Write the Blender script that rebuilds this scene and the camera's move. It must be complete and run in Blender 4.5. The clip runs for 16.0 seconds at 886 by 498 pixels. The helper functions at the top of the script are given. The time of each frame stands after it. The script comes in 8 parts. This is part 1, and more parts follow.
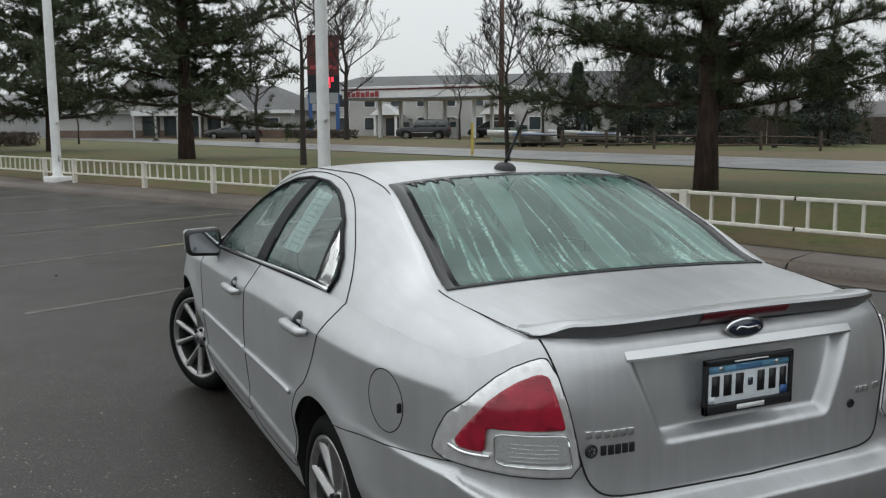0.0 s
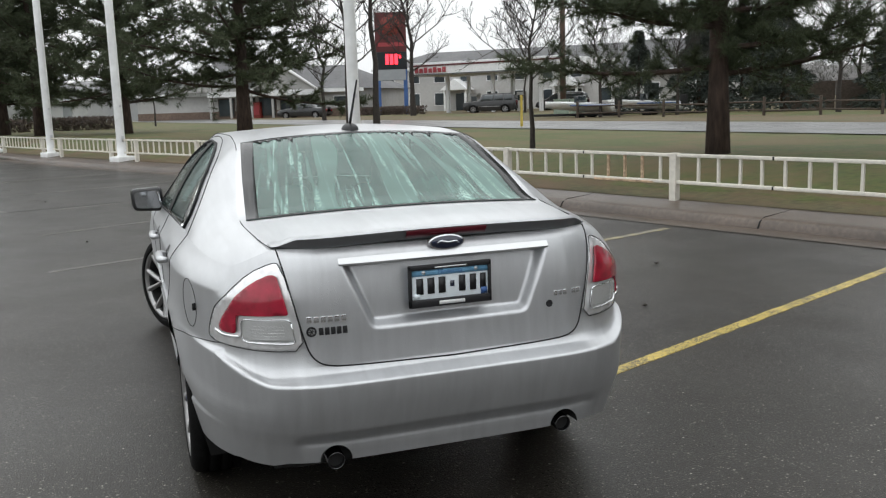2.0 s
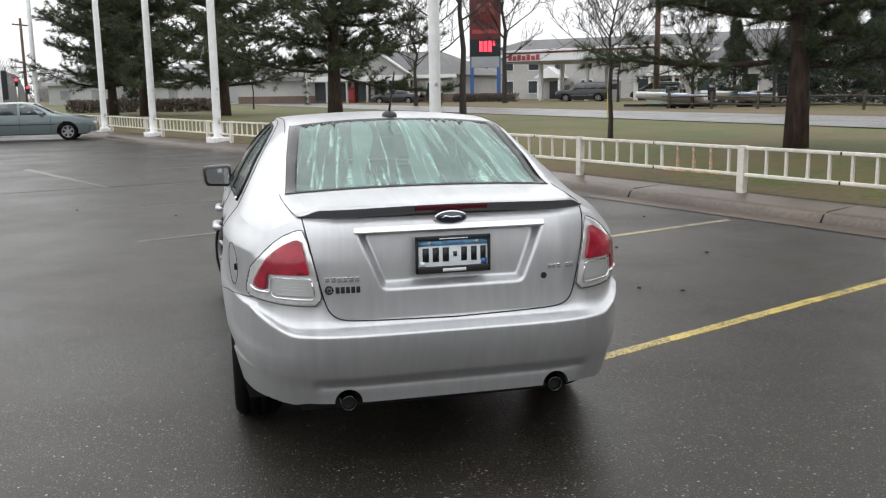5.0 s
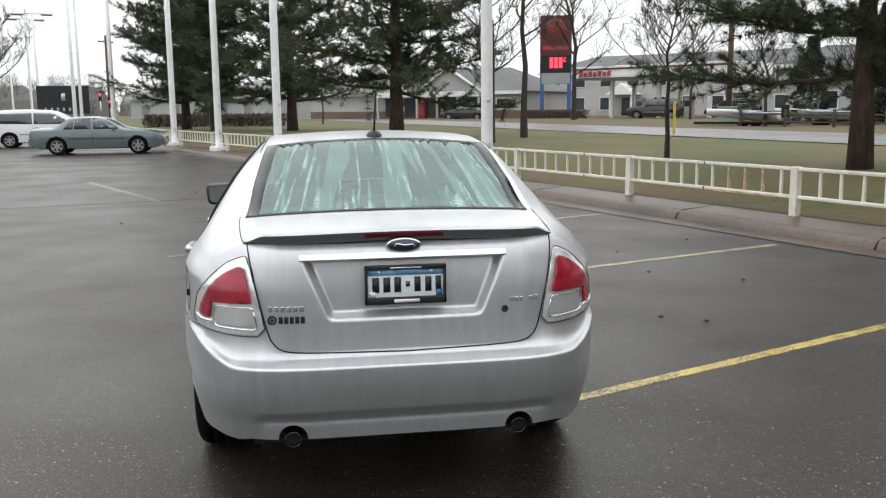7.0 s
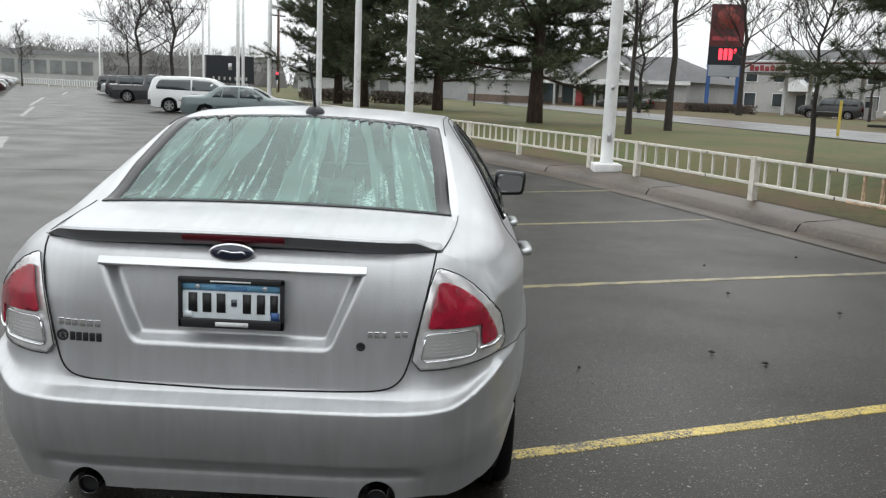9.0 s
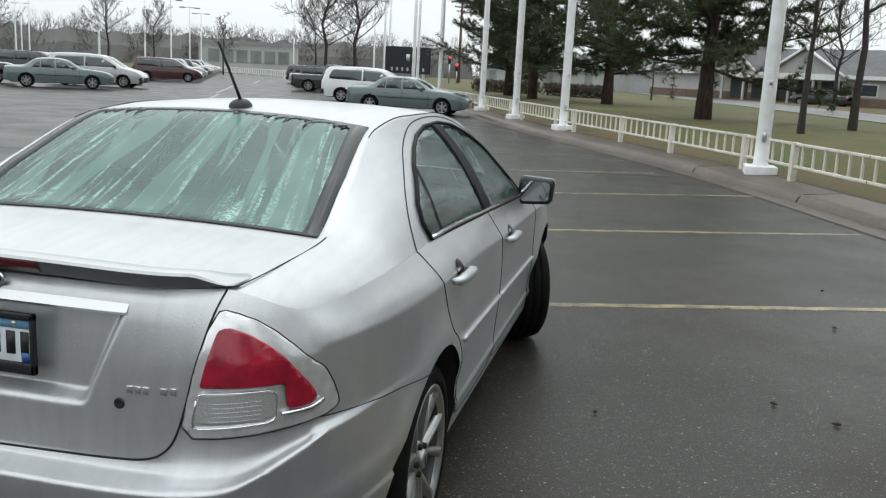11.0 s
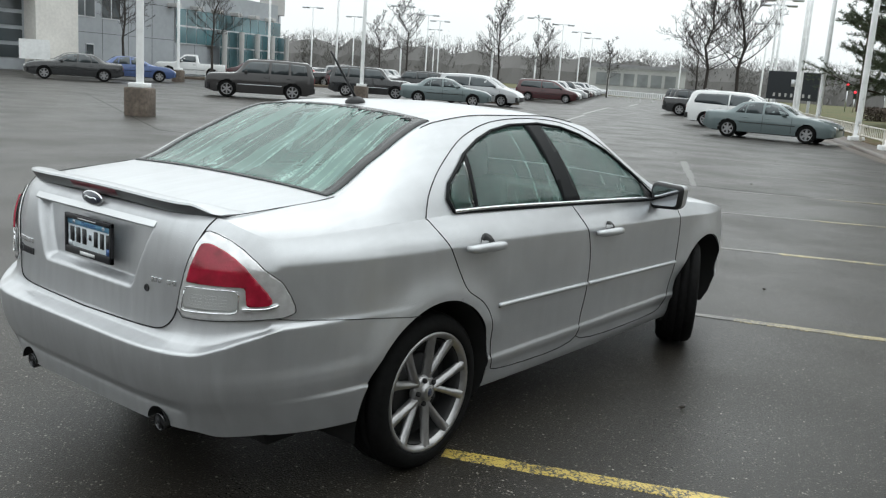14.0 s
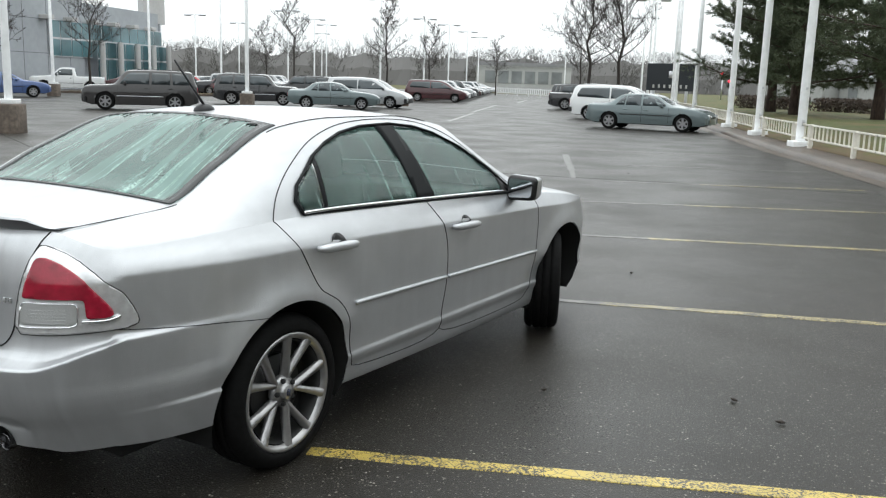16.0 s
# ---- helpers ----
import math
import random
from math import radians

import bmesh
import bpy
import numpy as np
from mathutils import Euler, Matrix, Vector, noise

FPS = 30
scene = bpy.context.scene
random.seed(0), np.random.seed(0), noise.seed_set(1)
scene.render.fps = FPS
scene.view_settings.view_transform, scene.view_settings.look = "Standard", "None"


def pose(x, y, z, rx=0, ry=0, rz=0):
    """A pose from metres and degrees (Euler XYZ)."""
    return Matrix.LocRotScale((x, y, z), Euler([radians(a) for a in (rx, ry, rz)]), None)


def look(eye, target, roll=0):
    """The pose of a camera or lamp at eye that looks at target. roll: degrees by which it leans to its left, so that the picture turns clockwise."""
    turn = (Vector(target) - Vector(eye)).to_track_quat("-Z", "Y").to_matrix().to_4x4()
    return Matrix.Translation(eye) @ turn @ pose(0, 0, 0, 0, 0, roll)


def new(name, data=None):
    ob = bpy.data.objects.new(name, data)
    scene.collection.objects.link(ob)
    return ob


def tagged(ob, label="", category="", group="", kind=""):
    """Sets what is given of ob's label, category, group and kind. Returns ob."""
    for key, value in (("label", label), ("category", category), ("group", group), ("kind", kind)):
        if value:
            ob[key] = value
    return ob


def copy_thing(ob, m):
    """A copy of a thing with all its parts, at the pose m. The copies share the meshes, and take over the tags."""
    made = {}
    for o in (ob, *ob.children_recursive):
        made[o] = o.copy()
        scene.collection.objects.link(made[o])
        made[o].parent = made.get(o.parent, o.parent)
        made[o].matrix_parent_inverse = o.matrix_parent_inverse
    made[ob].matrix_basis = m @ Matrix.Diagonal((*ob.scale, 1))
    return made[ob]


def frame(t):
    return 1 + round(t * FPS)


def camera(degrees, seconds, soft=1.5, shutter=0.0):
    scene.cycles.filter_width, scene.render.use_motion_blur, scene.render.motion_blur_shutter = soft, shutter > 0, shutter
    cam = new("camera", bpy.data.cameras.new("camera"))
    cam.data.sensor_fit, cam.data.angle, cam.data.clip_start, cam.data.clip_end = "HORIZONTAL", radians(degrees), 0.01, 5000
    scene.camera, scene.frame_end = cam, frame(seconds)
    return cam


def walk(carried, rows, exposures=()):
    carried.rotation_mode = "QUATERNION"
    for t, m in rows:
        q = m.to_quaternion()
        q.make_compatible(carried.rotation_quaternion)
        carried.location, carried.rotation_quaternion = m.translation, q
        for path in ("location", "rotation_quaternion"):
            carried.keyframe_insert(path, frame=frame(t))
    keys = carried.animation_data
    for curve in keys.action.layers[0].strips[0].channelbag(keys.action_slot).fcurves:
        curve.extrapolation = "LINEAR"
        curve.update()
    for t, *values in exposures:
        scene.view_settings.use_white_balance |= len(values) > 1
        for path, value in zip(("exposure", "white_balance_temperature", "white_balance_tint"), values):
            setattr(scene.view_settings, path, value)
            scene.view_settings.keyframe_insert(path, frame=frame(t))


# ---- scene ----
cam = camera(53.0, 16.0, 1.25)
PATH = [
    (0, (-1.757, -1.713, 1.644), (-0.93, 0.087, 1.369), -0.2),
    (0.5, (-1.526, -1.976, 1.624), (-0.828, -0.123, 1.342), -1.1),
    (1, (-1.357, -2.251, 1.598), (-0.702, -0.385, 1.301), -0.6),
    (1.5, (-1.301, -2.567, 1.615), (-0.615, -0.717, 1.288), 0.2),
    (2, (-1.06, -2.85, 1.587), (-0.405, -0.988, 1.26), -1.8),
    (2.5, (-0.935, -3.052, 1.612), (-0.393, -1.157, 1.274), -0.5),
    (3, (-0.94, -3.255, 1.608), (-0.43, -1.346, 1.3), -1.9),
    (3.5, (-0.888, -3.344, 1.608), (-0.402, -1.432, 1.28), 1.4),
    (3.7, (-0.856, -3.357, 1.612), (-0.376, -1.446, 1.267), 0.4),
    (5.8, (-0.877, -3.373, 1.591), (-0.412, -1.46, 1.239), -1.2),
    (6, (-0.856, -3.375, 1.593), (-0.335, -1.478, 1.232), 0.1),
    (6.5, (-0.623, -3.379, 1.605), (-0.137, -1.471, 1.256), -1.2),
    (7, (-0.368, -3.241, 1.61), (-0.067, -1.289, 1.296), -0.6),
    (7.5, (-0.197, -2.968, 1.611), (0.086, -1.017, 1.273), 2.8),
    (8, (0.11, -2.83, 1.599), (0.351, -0.881, 1.222), -1.8),
    (8.5, (0.466, -2.708, 1.604), (0.523, -0.737, 1.267), -0.8),
    (9, (0.678, -2.446, 1.589), (0.633, -0.477, 1.236), 2.3),
    (9.2, (0.771, -2.375, 1.604), (0.702, -0.41, 1.239), 1.1),
    (11.3, (1.678, -1.488, 1.631), (1.069, 0.375, 1.231), 3.3),
    (11.5, (1.757, -1.396, 1.618), (0.965, 0.399, 1.227), 1.7),
    (12, (1.979, -1.468, 1.6), (0.968, 0.219, 1.238), 0.5),
    (12.5, (2.269, -1.547, 1.614), (1.199, 0.105, 1.255), 1.8),
    (13, (2.611, -1.511, 1.613), (1.417, 0.055, 1.265), 1.4),
    (13.5, (2.871, -1.605, 1.617), (1.671, -0.041, 1.282), -0.5),
    (14, (3.034, -1.685, 1.632), (1.842, -0.127, 1.246), 3.9),
    (14.5, (3.124, -1.642, 1.636), (1.951, -0.075, 1.225), 2.6),
    (15, (3.182, -1.643, 1.634), (2.051, -0.043, 1.23), 2.8),
    (15.5, (3.223, -1.626, 1.642), (2.149, 0.014, 1.245), 2.6),
    (16, (3.267, -1.642, 1.641), (2.256, 0.043, 1.27), 1.8),
]
EXPOSURE = [(0, -0.26, 6250, 6), (1.5, 0.05, 6300, 7), (3.5, 0.40, 6380, 10), (6, 0.40, 6380, 10), (7.2, 0.39, 6380, 9), (8, 0.25, 6340, 8), (9, 0.22, 6310, 7), (11.5, 0.12, 6200, 4), (12.5, 0.06, 6200, 4), (13.5, 0.16, 6200, 4), (16, 0.46, 6220, 5)]
walk(cam, [(t, look(eye, target, roll)) for t, eye, target, roll in PATH], EXPOSURE)

# ---------------------------------------------------------------- light
SUN_EL, SUN_AZ = radians(72), radians(-12)
world = bpy.data.worlds.new("overcast_sky")
scene.world = world
world.use_nodes = True
wn, wl = world.node_tree.nodes, world.node_tree.links
wn.clear()
sky = wn.new("ShaderNodeTexSky")
sky.sky_type, sky.sun_disc = "NISHITA", False
sky.sun_elevation, sky.sun_rotation = SUN_EL, SUN_AZ
sky.dust_density, sky.air_density = 6.0, 1.5
grey = wn.new("ShaderNodeHueSaturation")
grey.inputs["Saturation"].default_value = 0.16
cloud = wn.new("ShaderNodeTexNoise")
cloud.inputs["Scale"].default_value = 1.6
cloud.inputs["Detail"].default_value = 4
cramp = wn.new("ShaderNodeMapRange")
cramp.inputs["To Min"].default_value, cramp.inputs["To Max"].default_value = 0.94, 1.06
# an overcast sky is brighter overhead than near the horizon
wco = wn.new("ShaderNodeTexCoord")
wsep = wn.new("ShaderNodeSeparateXYZ")
wrise = wn.new("ShaderNodeMapRange")
wrise.inputs["To Min"].default_value, wrise.inputs["To Max"].default_value = 7.1, 10.2
wmul = wn.new("ShaderNodeMath")
wmul.operation = "MULTIPLY"
wl.new(wco.outputs["Generated"], wsep.inputs[0])
wl.new(wsep.outputs[2], wrise.inputs[0])
wl.new(wrise.outputs[0], wmul.inputs[0])
cover = wn.new("ShaderNodeCombineColor")
smix = wn.new("ShaderNodeMix")
smix.data_type = "RGBA"
smix.inputs["Factor"].default_value = 0.8
wbg = wn.new("ShaderNodeBackground")
wbg.inputs["Strength"].default_value = 0.143
wout = wn.new("ShaderNodeOutputWorld")
wl.new(sky.outputs[0], grey.inputs["Color"])
wl.new(cloud.outputs[0], cramp.inputs[0])
wl.new(cramp.outputs[0], wmul.inputs[1])
for k in range(3):
    wl.new(wmul.outputs[0], cover.inputs[k])
wl.new(grey.outputs[0], smix.inputs[6])
wl.new(cover.outputs[0], smix.inputs[7])
wl.new(smix.outputs[2], wbg.inputs[0])
wl.new(wbg.outputs[0], wout.inputs[0])

sun = new("sun", bpy.data.lights.new("sun", "SUN"))
sun.data.energy, sun.data.angle, sun.data.color = 0.5, radians(130), (1.0, 0.97, 0.93)
sun.matrix_world = look((0, 0, 0), (-math.sin(SUN_AZ) * math.cos(SUN_EL), -math.cos(SUN_AZ) * math.cos(SUN_EL), -math.sin(SUN_EL)))


# ---------------------------------------------------------------- materials
def material(name, colour, rough=0.6, metal=0.0, grain=(0, 0.0), stain=(0, 0.0), bump=(0, 0.0), coat=0.0, random_tint=0.0, island=False, stretch=(1, 1, 1), emit=0.0, spec=0.5):
    """Base colour varied at two scales, with fine relief. grain, stain: (scale per metre, amount)."""
    m = bpy.data.materials.new(name)
    m.use_nodes = True
    n, l = m.node_tree.nodes, m.node_tree.links
    b = n["Principled BSDF"]
    b.inputs["Base Color"].default_value = (*colour, 1)
    b.inputs["Roughness"].default_value, b.inputs["Metallic"].default_value = rough, metal
    b.inputs["Coat Weight"].default_value, b.inputs["Coat Roughness"].default_value = coat, 0.04
    b.inputs["Specular IOR Level"].default_value = spec
    co = n.new("ShaderNodeTexCoord")
    mp = n.new("ShaderNodeMapping")
    mp.inputs["Scale"].default_value = stretch
    l.new(co.outputs["Object"], mp.inputs[0])
    last = None
    for scale, amount in (grain, stain):
        if not amount:
            continue
        t = n.new("ShaderNodeTexNoise")
        t.inputs["Scale"].default_value, t.inputs["Detail"].default_value = scale, 5
        l.new(mp.outputs[0], t.inputs[0])
        r = n.new("ShaderNodeMapRange")
        r.inputs["From Min"].default_value, r.inputs["From Max"].default_value = 0.3, 0.7
        r.inputs["To Min"].default_value, r.inputs["To Max"].default_value = 1 - amount, 1 + amount
        l.new(t.outputs[0], r.inputs[0])
        x = n.new("ShaderNodeMix")
        x.data_type, x.blend_type = "RGBA", "MULTIPLY"
        x.inputs["Factor"].default_value = 1
        if last:
            l.new(last, x.inputs[6])
        else:
            x.inputs[6].default_value = (*colour, 1)
        l.new(r.outputs[0], x.inputs[7])
        last = x.outputs[2]
    if random_tint:
        o = n.new("ShaderNodeNewGeometry" if island else "ShaderNodeObjectInfo")
        r = n.new("ShaderNodeMapRange")
        r.inputs["To Min"].default_value, r.inputs["To Max"].default_value = 1 - random_tint, 1 + random_tint
        l.new(o.outputs["Random Per Island" if island else "Random"], r.inputs[0])
        x = n.new("ShaderNodeMix")
        x.data_type, x.blend_type = "RGBA", "MULTIPLY"
        x.inputs["Factor"].default_value = 1
        if last:
            l.new(last, x.inputs[6])
        else:
            x.inputs[6].default_value = (*colour, 1)
        l.new(r.outputs[0], x.inputs[7])
        last = x.outputs[2]
    if last:
        l.new(last, b.inputs["Base Color"])
    if bump[1]:
        t = n.new("ShaderNodeTexNoise")
        t.inputs["Scale"].default_value, t.inputs["Detail"].default_value = bump[0], 3
        l.new(mp.outputs[0], t.inputs[0])
        u = n.new("ShaderNodeBump")
        u.inputs["Distance"].default_value = bump[1]
        l.new(t.outputs[0], u.inputs["Height"])
        l.new(u.outputs[0], b.inputs["Normal"])
    if emit:
        b.inputs["Emission Color"].default_value, b.inputs["Emission Strength"].default_value = (*colour, 1), emit
    return m


def wet_asphalt(name, base):
    """Dark wet asphalt: pale chips, dry and wet patches of differing gloss."""
    m = material(name, base, 0.4, spec=0.34, grain=(0.55, 0.12), stain=(0.13, 0.16), bump=(105, 0.0030))
    n, l = m.node_tree.nodes, m.node_tree.links
    b = n["Principled BSDF"]
    co = n.new("ShaderNodeTexCoord")
    v = n.new("ShaderNodeTexVoronoi")
    v.inputs["Scale"].default_value = 85
    l.new(co.outputs["Object"], v.inputs[0])
    w = n.new("ShaderNodeTexNoise")
    w.inputs["Scale"].default_value = 30
    l.new(co.outputs["Object"], w.inputs[0])
    r = n.new("ShaderNodeMapRange")
    r.inputs["From Min"].default_value, r.inputs["From Max"].default_value = 0.50, 0.96
    l.new(v.outputs["Color"], r.inputs[0])
    near = n.new("ShaderNodeMapRange")
    near.inputs["From Min"].default_value, near.inputs["From Max"].default_value = 0.34, 0.20
    l.new(v.outputs["Distance"], near.inputs[0])
    stone = n.new("ShaderNodeMath")
    stone.operation = "MULTIPLY"
    l.new(r.outputs[0], stone.inputs[0])
    l.new(near.outputs[0], stone.inputs[1])
    x = n.new("ShaderNodeMix")
    x.data_type = "RGBA"
    src = b.inputs["Base Color"].links[0].from_socket
    l.new(stone.outputs[0], x.inputs["Factor"])
    l.new(src, x.inputs[6])
    x.inputs[7].default_value = (0.30, 0.275, 0.24, 1)
    l.new(x.outputs[2], b.inputs["Base Color"])
    # fine stones: small dark and light grains
    r2 = n.new("ShaderNodeMapRange")
    r2.inputs["From Min"].default_value, r2.inputs["From Max"].default_value = 0.34, 0.66
    r2.inputs["To Min"].default_value, r2.inputs["To Max"].default_value = 0.35, 1.75
    w.inputs["Scale"].default_value, w.inputs["Detail"].default_value = 95, 4
    l.new(w.outputs[0], r2.inputs[0])
    x2 = n.new("ShaderNodeMix")
    x2.data_type, x2.blend_type = "RGBA", "MULTIPLY"
    x2.inputs["Factor"].default_value = 1
    l.new(x.outputs[2], x2.inputs[6])
    l.new(r2.outputs[0], x2.inputs[7])
    # single pale stones, far apart
    v2 = n.new("ShaderNodeTexVoronoi")
    v2.inputs["Scale"].default_value = 48
    l.new(co.outputs["Object"], v2.inputs[0])
    few = n.new("ShaderNodeMapRange")
    few.inputs["From Min"].default_value, few.inputs["From Max"].default_value = 0.77, 0.97
    l.new(v2.outputs["Color"], few.inputs[0])
    core = n.new("ShaderNodeMapRange")
    core.inputs["From Min"].default_value, core.inputs["From Max"].default_value = 0.34, 0.18
    l.new(v2.outputs["Distance"], core.inputs[0])
    both = n.new("ShaderNodeMath")
    both.operation = "MULTIPLY"
    l.new(few.outputs[0], both.inputs[0])
    l.new(core.outputs[0], both.inputs[1])
    x4 = n.new("ShaderNodeMix")
    x4.data_type = "RGBA"
    l.new(both.outputs[0], x4.inputs["Factor"])
    l.new(x2.outputs[2], x4.inputs[6])
    x4.inputs[7].default_value = (0.47, 0.44, 0.39, 1)
    l.new(x4.outputs[2], b.inputs["Base Color"])
    p = n.new("ShaderNodeTexNoise")
    p.inputs["Scale"].default_value, p.inputs["Detail"].default_value = 0.7, 6
    l.new(co.outputs["Object"], p.inputs[0])
    q = n.new("ShaderNodeMapRange")
    q.inputs["From Min"].default_value, q.inputs["From Max"].default_value = 0.35, 0.68
    q.inputs["To Min"].default_value, q.inputs["To Max"].default_value = 0.19, 0.34
    l.new(p.outputs[0], q.inputs[0])
    g2 = n.new("ShaderNodeMath")
    g2.operation = "MULTIPLY_ADD"
    g2.inputs[1].default_value = 0.14
    l.new(r2.outputs[0], g2.inputs[0])
    l.new(q.outputs[0], g2.inputs[2])
    l.new(g2.outputs[0], b.inputs["Roughness"])
    return m


def wet_paint(name, colour, rough):
    """Silver flake paint under clear coat, with beads and vertical run marks of rain."""
    m = material(name, colour, rough, 0.75, grain=(900, 0.07), stain=(4, 0.03), bump=(150, 0.00018), coat=0.3)
    n, l = m.node_tree.nodes, m.node_tree.links
    b = n["Principled BSDF"]
    co = n.new("ShaderNodeTexCoord")
    mp = n.new("ShaderNodeMapping")
    mp.inputs["Scale"].default_value = (16, 9, 0.9)
    l.new(co.outputs["Object"], mp.inputs[0])
    t = n.new("ShaderNodeTexNoise")
    t.inputs["Scale"].default_value, t.inputs["Detail"].default_value = 1.6, 5
    l.new(mp.outputs[0], t.inputs[0])
    r = n.new("ShaderNodeMapRange")
    r.inputs["From Min"].default_value, r.inputs["From Max"].default_value = 0.35, 0.7
    r.inputs["To Min"].default_value, r.inputs["To Max"].default_value = rough - 0.02, rough + 0.03
    l.new(t.outputs[0], r.inputs[0])
    l.new(r.outputs[0], b.inputs["Roughness"])
    r2 = n.new("ShaderNodeMapRange")
    r2.inputs["From Min"].default_value, r2.inputs["From Max"].default_value = 0.35, 0.7
    r2.inputs["To Min"].default_value, r2.inputs["To Max"].default_value = 0.968, 1.028
    l.new(t.outputs[0], r2.inputs[0])
    x = n.new("ShaderNodeMix")
    x.data_type, x.blend_type = "RGBA", "MULTIPLY"
    x.inputs["Factor"].default_value = 1
    l.new(b.inputs["Base Color"].links[0].from_socket, x.inputs[6])
    l.new(r2.outputs[0], x.inputs[7])
    l.new(x.outputs[2], b.inputs["Base Color"])
    # trails of water that ran down the roof and boot
    mp2 = n.new("ShaderNodeMapping")
    mp2.inputs["Scale"].default_value = (15, 1.3, 2.5)
    l.new(co.outputs["Object"], mp2.inputs[0])
    t2 = n.new("ShaderNodeTexNoise")
    t2.inputs["Scale"].default_value, t2.inputs["Detail"].default_value, t2.inputs["Distortion"].default_value = 1.5, 5, 0.6
    l.new(mp2.outputs[0], t2.inputs[0])
    r3 = n.new("ShaderNodeMapRange")
    r3.inputs["From Min"].default_value, r3.inputs["From Max"].default_value = 0.38, 0.62
    r3.inputs["To Min"].default_value, r3.inputs["To Max"].default_value = 0.95, 1.02
    l.new(t2.outputs[0], r3.inputs[0])
    x3 = n.new("ShaderNodeMix")
    x3.data_type, x3.blend_type = "RGBA", "MULTIPLY"
    x3.inputs["Factor"].default_value = 1
    l.new(x.outputs[2], x3.inputs[6])
    l.new(r3.outputs[0], x3.inputs[7])
    l.new(x3.outputs[2], b.inputs["Base Color"])
    v = n.new("ShaderNodeTexVoronoi")
    v.inputs["Scale"].default_value = 170
    l.new(co.outputs["Object"], v.inputs[0])
    bead = n.new("ShaderNodeMapRange")
    bead.interpolation_type = "SMOOTHSTEP"
    bead.inputs["From Min"].default_value, bead.inputs["From Max"].default_value = 0.36, 0.08
    l.new(v.outputs["Distance"], bead.inputs[0])
    lone = n.new("ShaderNodeMapRange")
    lone.inputs["From Min"].default_value, lone.inputs["From Max"].default_value = 0.52, 0.62
    l.new(v.outputs["Color"], lone.inputs[0])
    drop = n.new("ShaderNodeMath")
    drop.operation = "MULTIPLY"
    l.new(bead.outputs[0], drop.inputs[0])
    l.new(lone.outputs[0], drop.inputs[1])
    u = n.new("ShaderNodeBump")
    u.inputs["Distance"].default_value, u.inputs["Strength"].default_value = 0.0014, 0.32
    l.new(drop.outputs[0], u.inputs["Height"])
    l.new(b.inputs["Normal"].links[0].from_socket, u.inputs["Normal"])
    l.new(u.outputs[0], b.inputs["Normal"])
    l.new(u.outputs[0], b.inputs["Coat Normal"])
    return m


def lawn_cover(name, green, straw):
    """Winter lawn: patches of green and straw at two sizes."""
    m = material(name, green, 0.9, grain=(9, 0.35), bump=(30, 0.005))
    n, l = m.node_tree.nodes, m.node_tree.links
    b = n["Principled BSDF"]
    co = n.new("ShaderNodeTexCoord")
    fac = None
    for scale, amount in ((0.45, 0.6), (2.6, 0.4)):
        t = n.new("ShaderNodeTexNoise")
        t.inputs["Scale"].default_value, t.inputs["Detail"].default_value = scale, 5
        l.new(co.outputs["Object"], t.inputs[0])
        u = n.new("ShaderNodeMath")
        u.operation, u.inputs[1].default_value = "MULTIPLY_ADD", amount
        if fac:
            l.new(fac, u.inputs[2])
        else:
            u.inputs[2].default_value = 0.0
        l.new(t.outputs[0], u.inputs[0])
        fac = u.outputs[0]
    r = n.new("ShaderNodeMapRange")
    r.inputs["From Min"].default_value, r.inputs["From Max"].default_value = 0.42, 0.60
    l.new(fac, r.inputs[0])
    x = n.new("ShaderNodeMix")
    x.data_type = "RGBA"
    l.new(r.outputs[0], x.inputs["Factor"])
    l.new(b.inputs["Base Color"].links[0].from_socket, x.inputs[6])
    x.inputs[7].default_value = (*straw, 1)
    l.new(x.outputs[2], b.inputs["Base Color"])
    return m


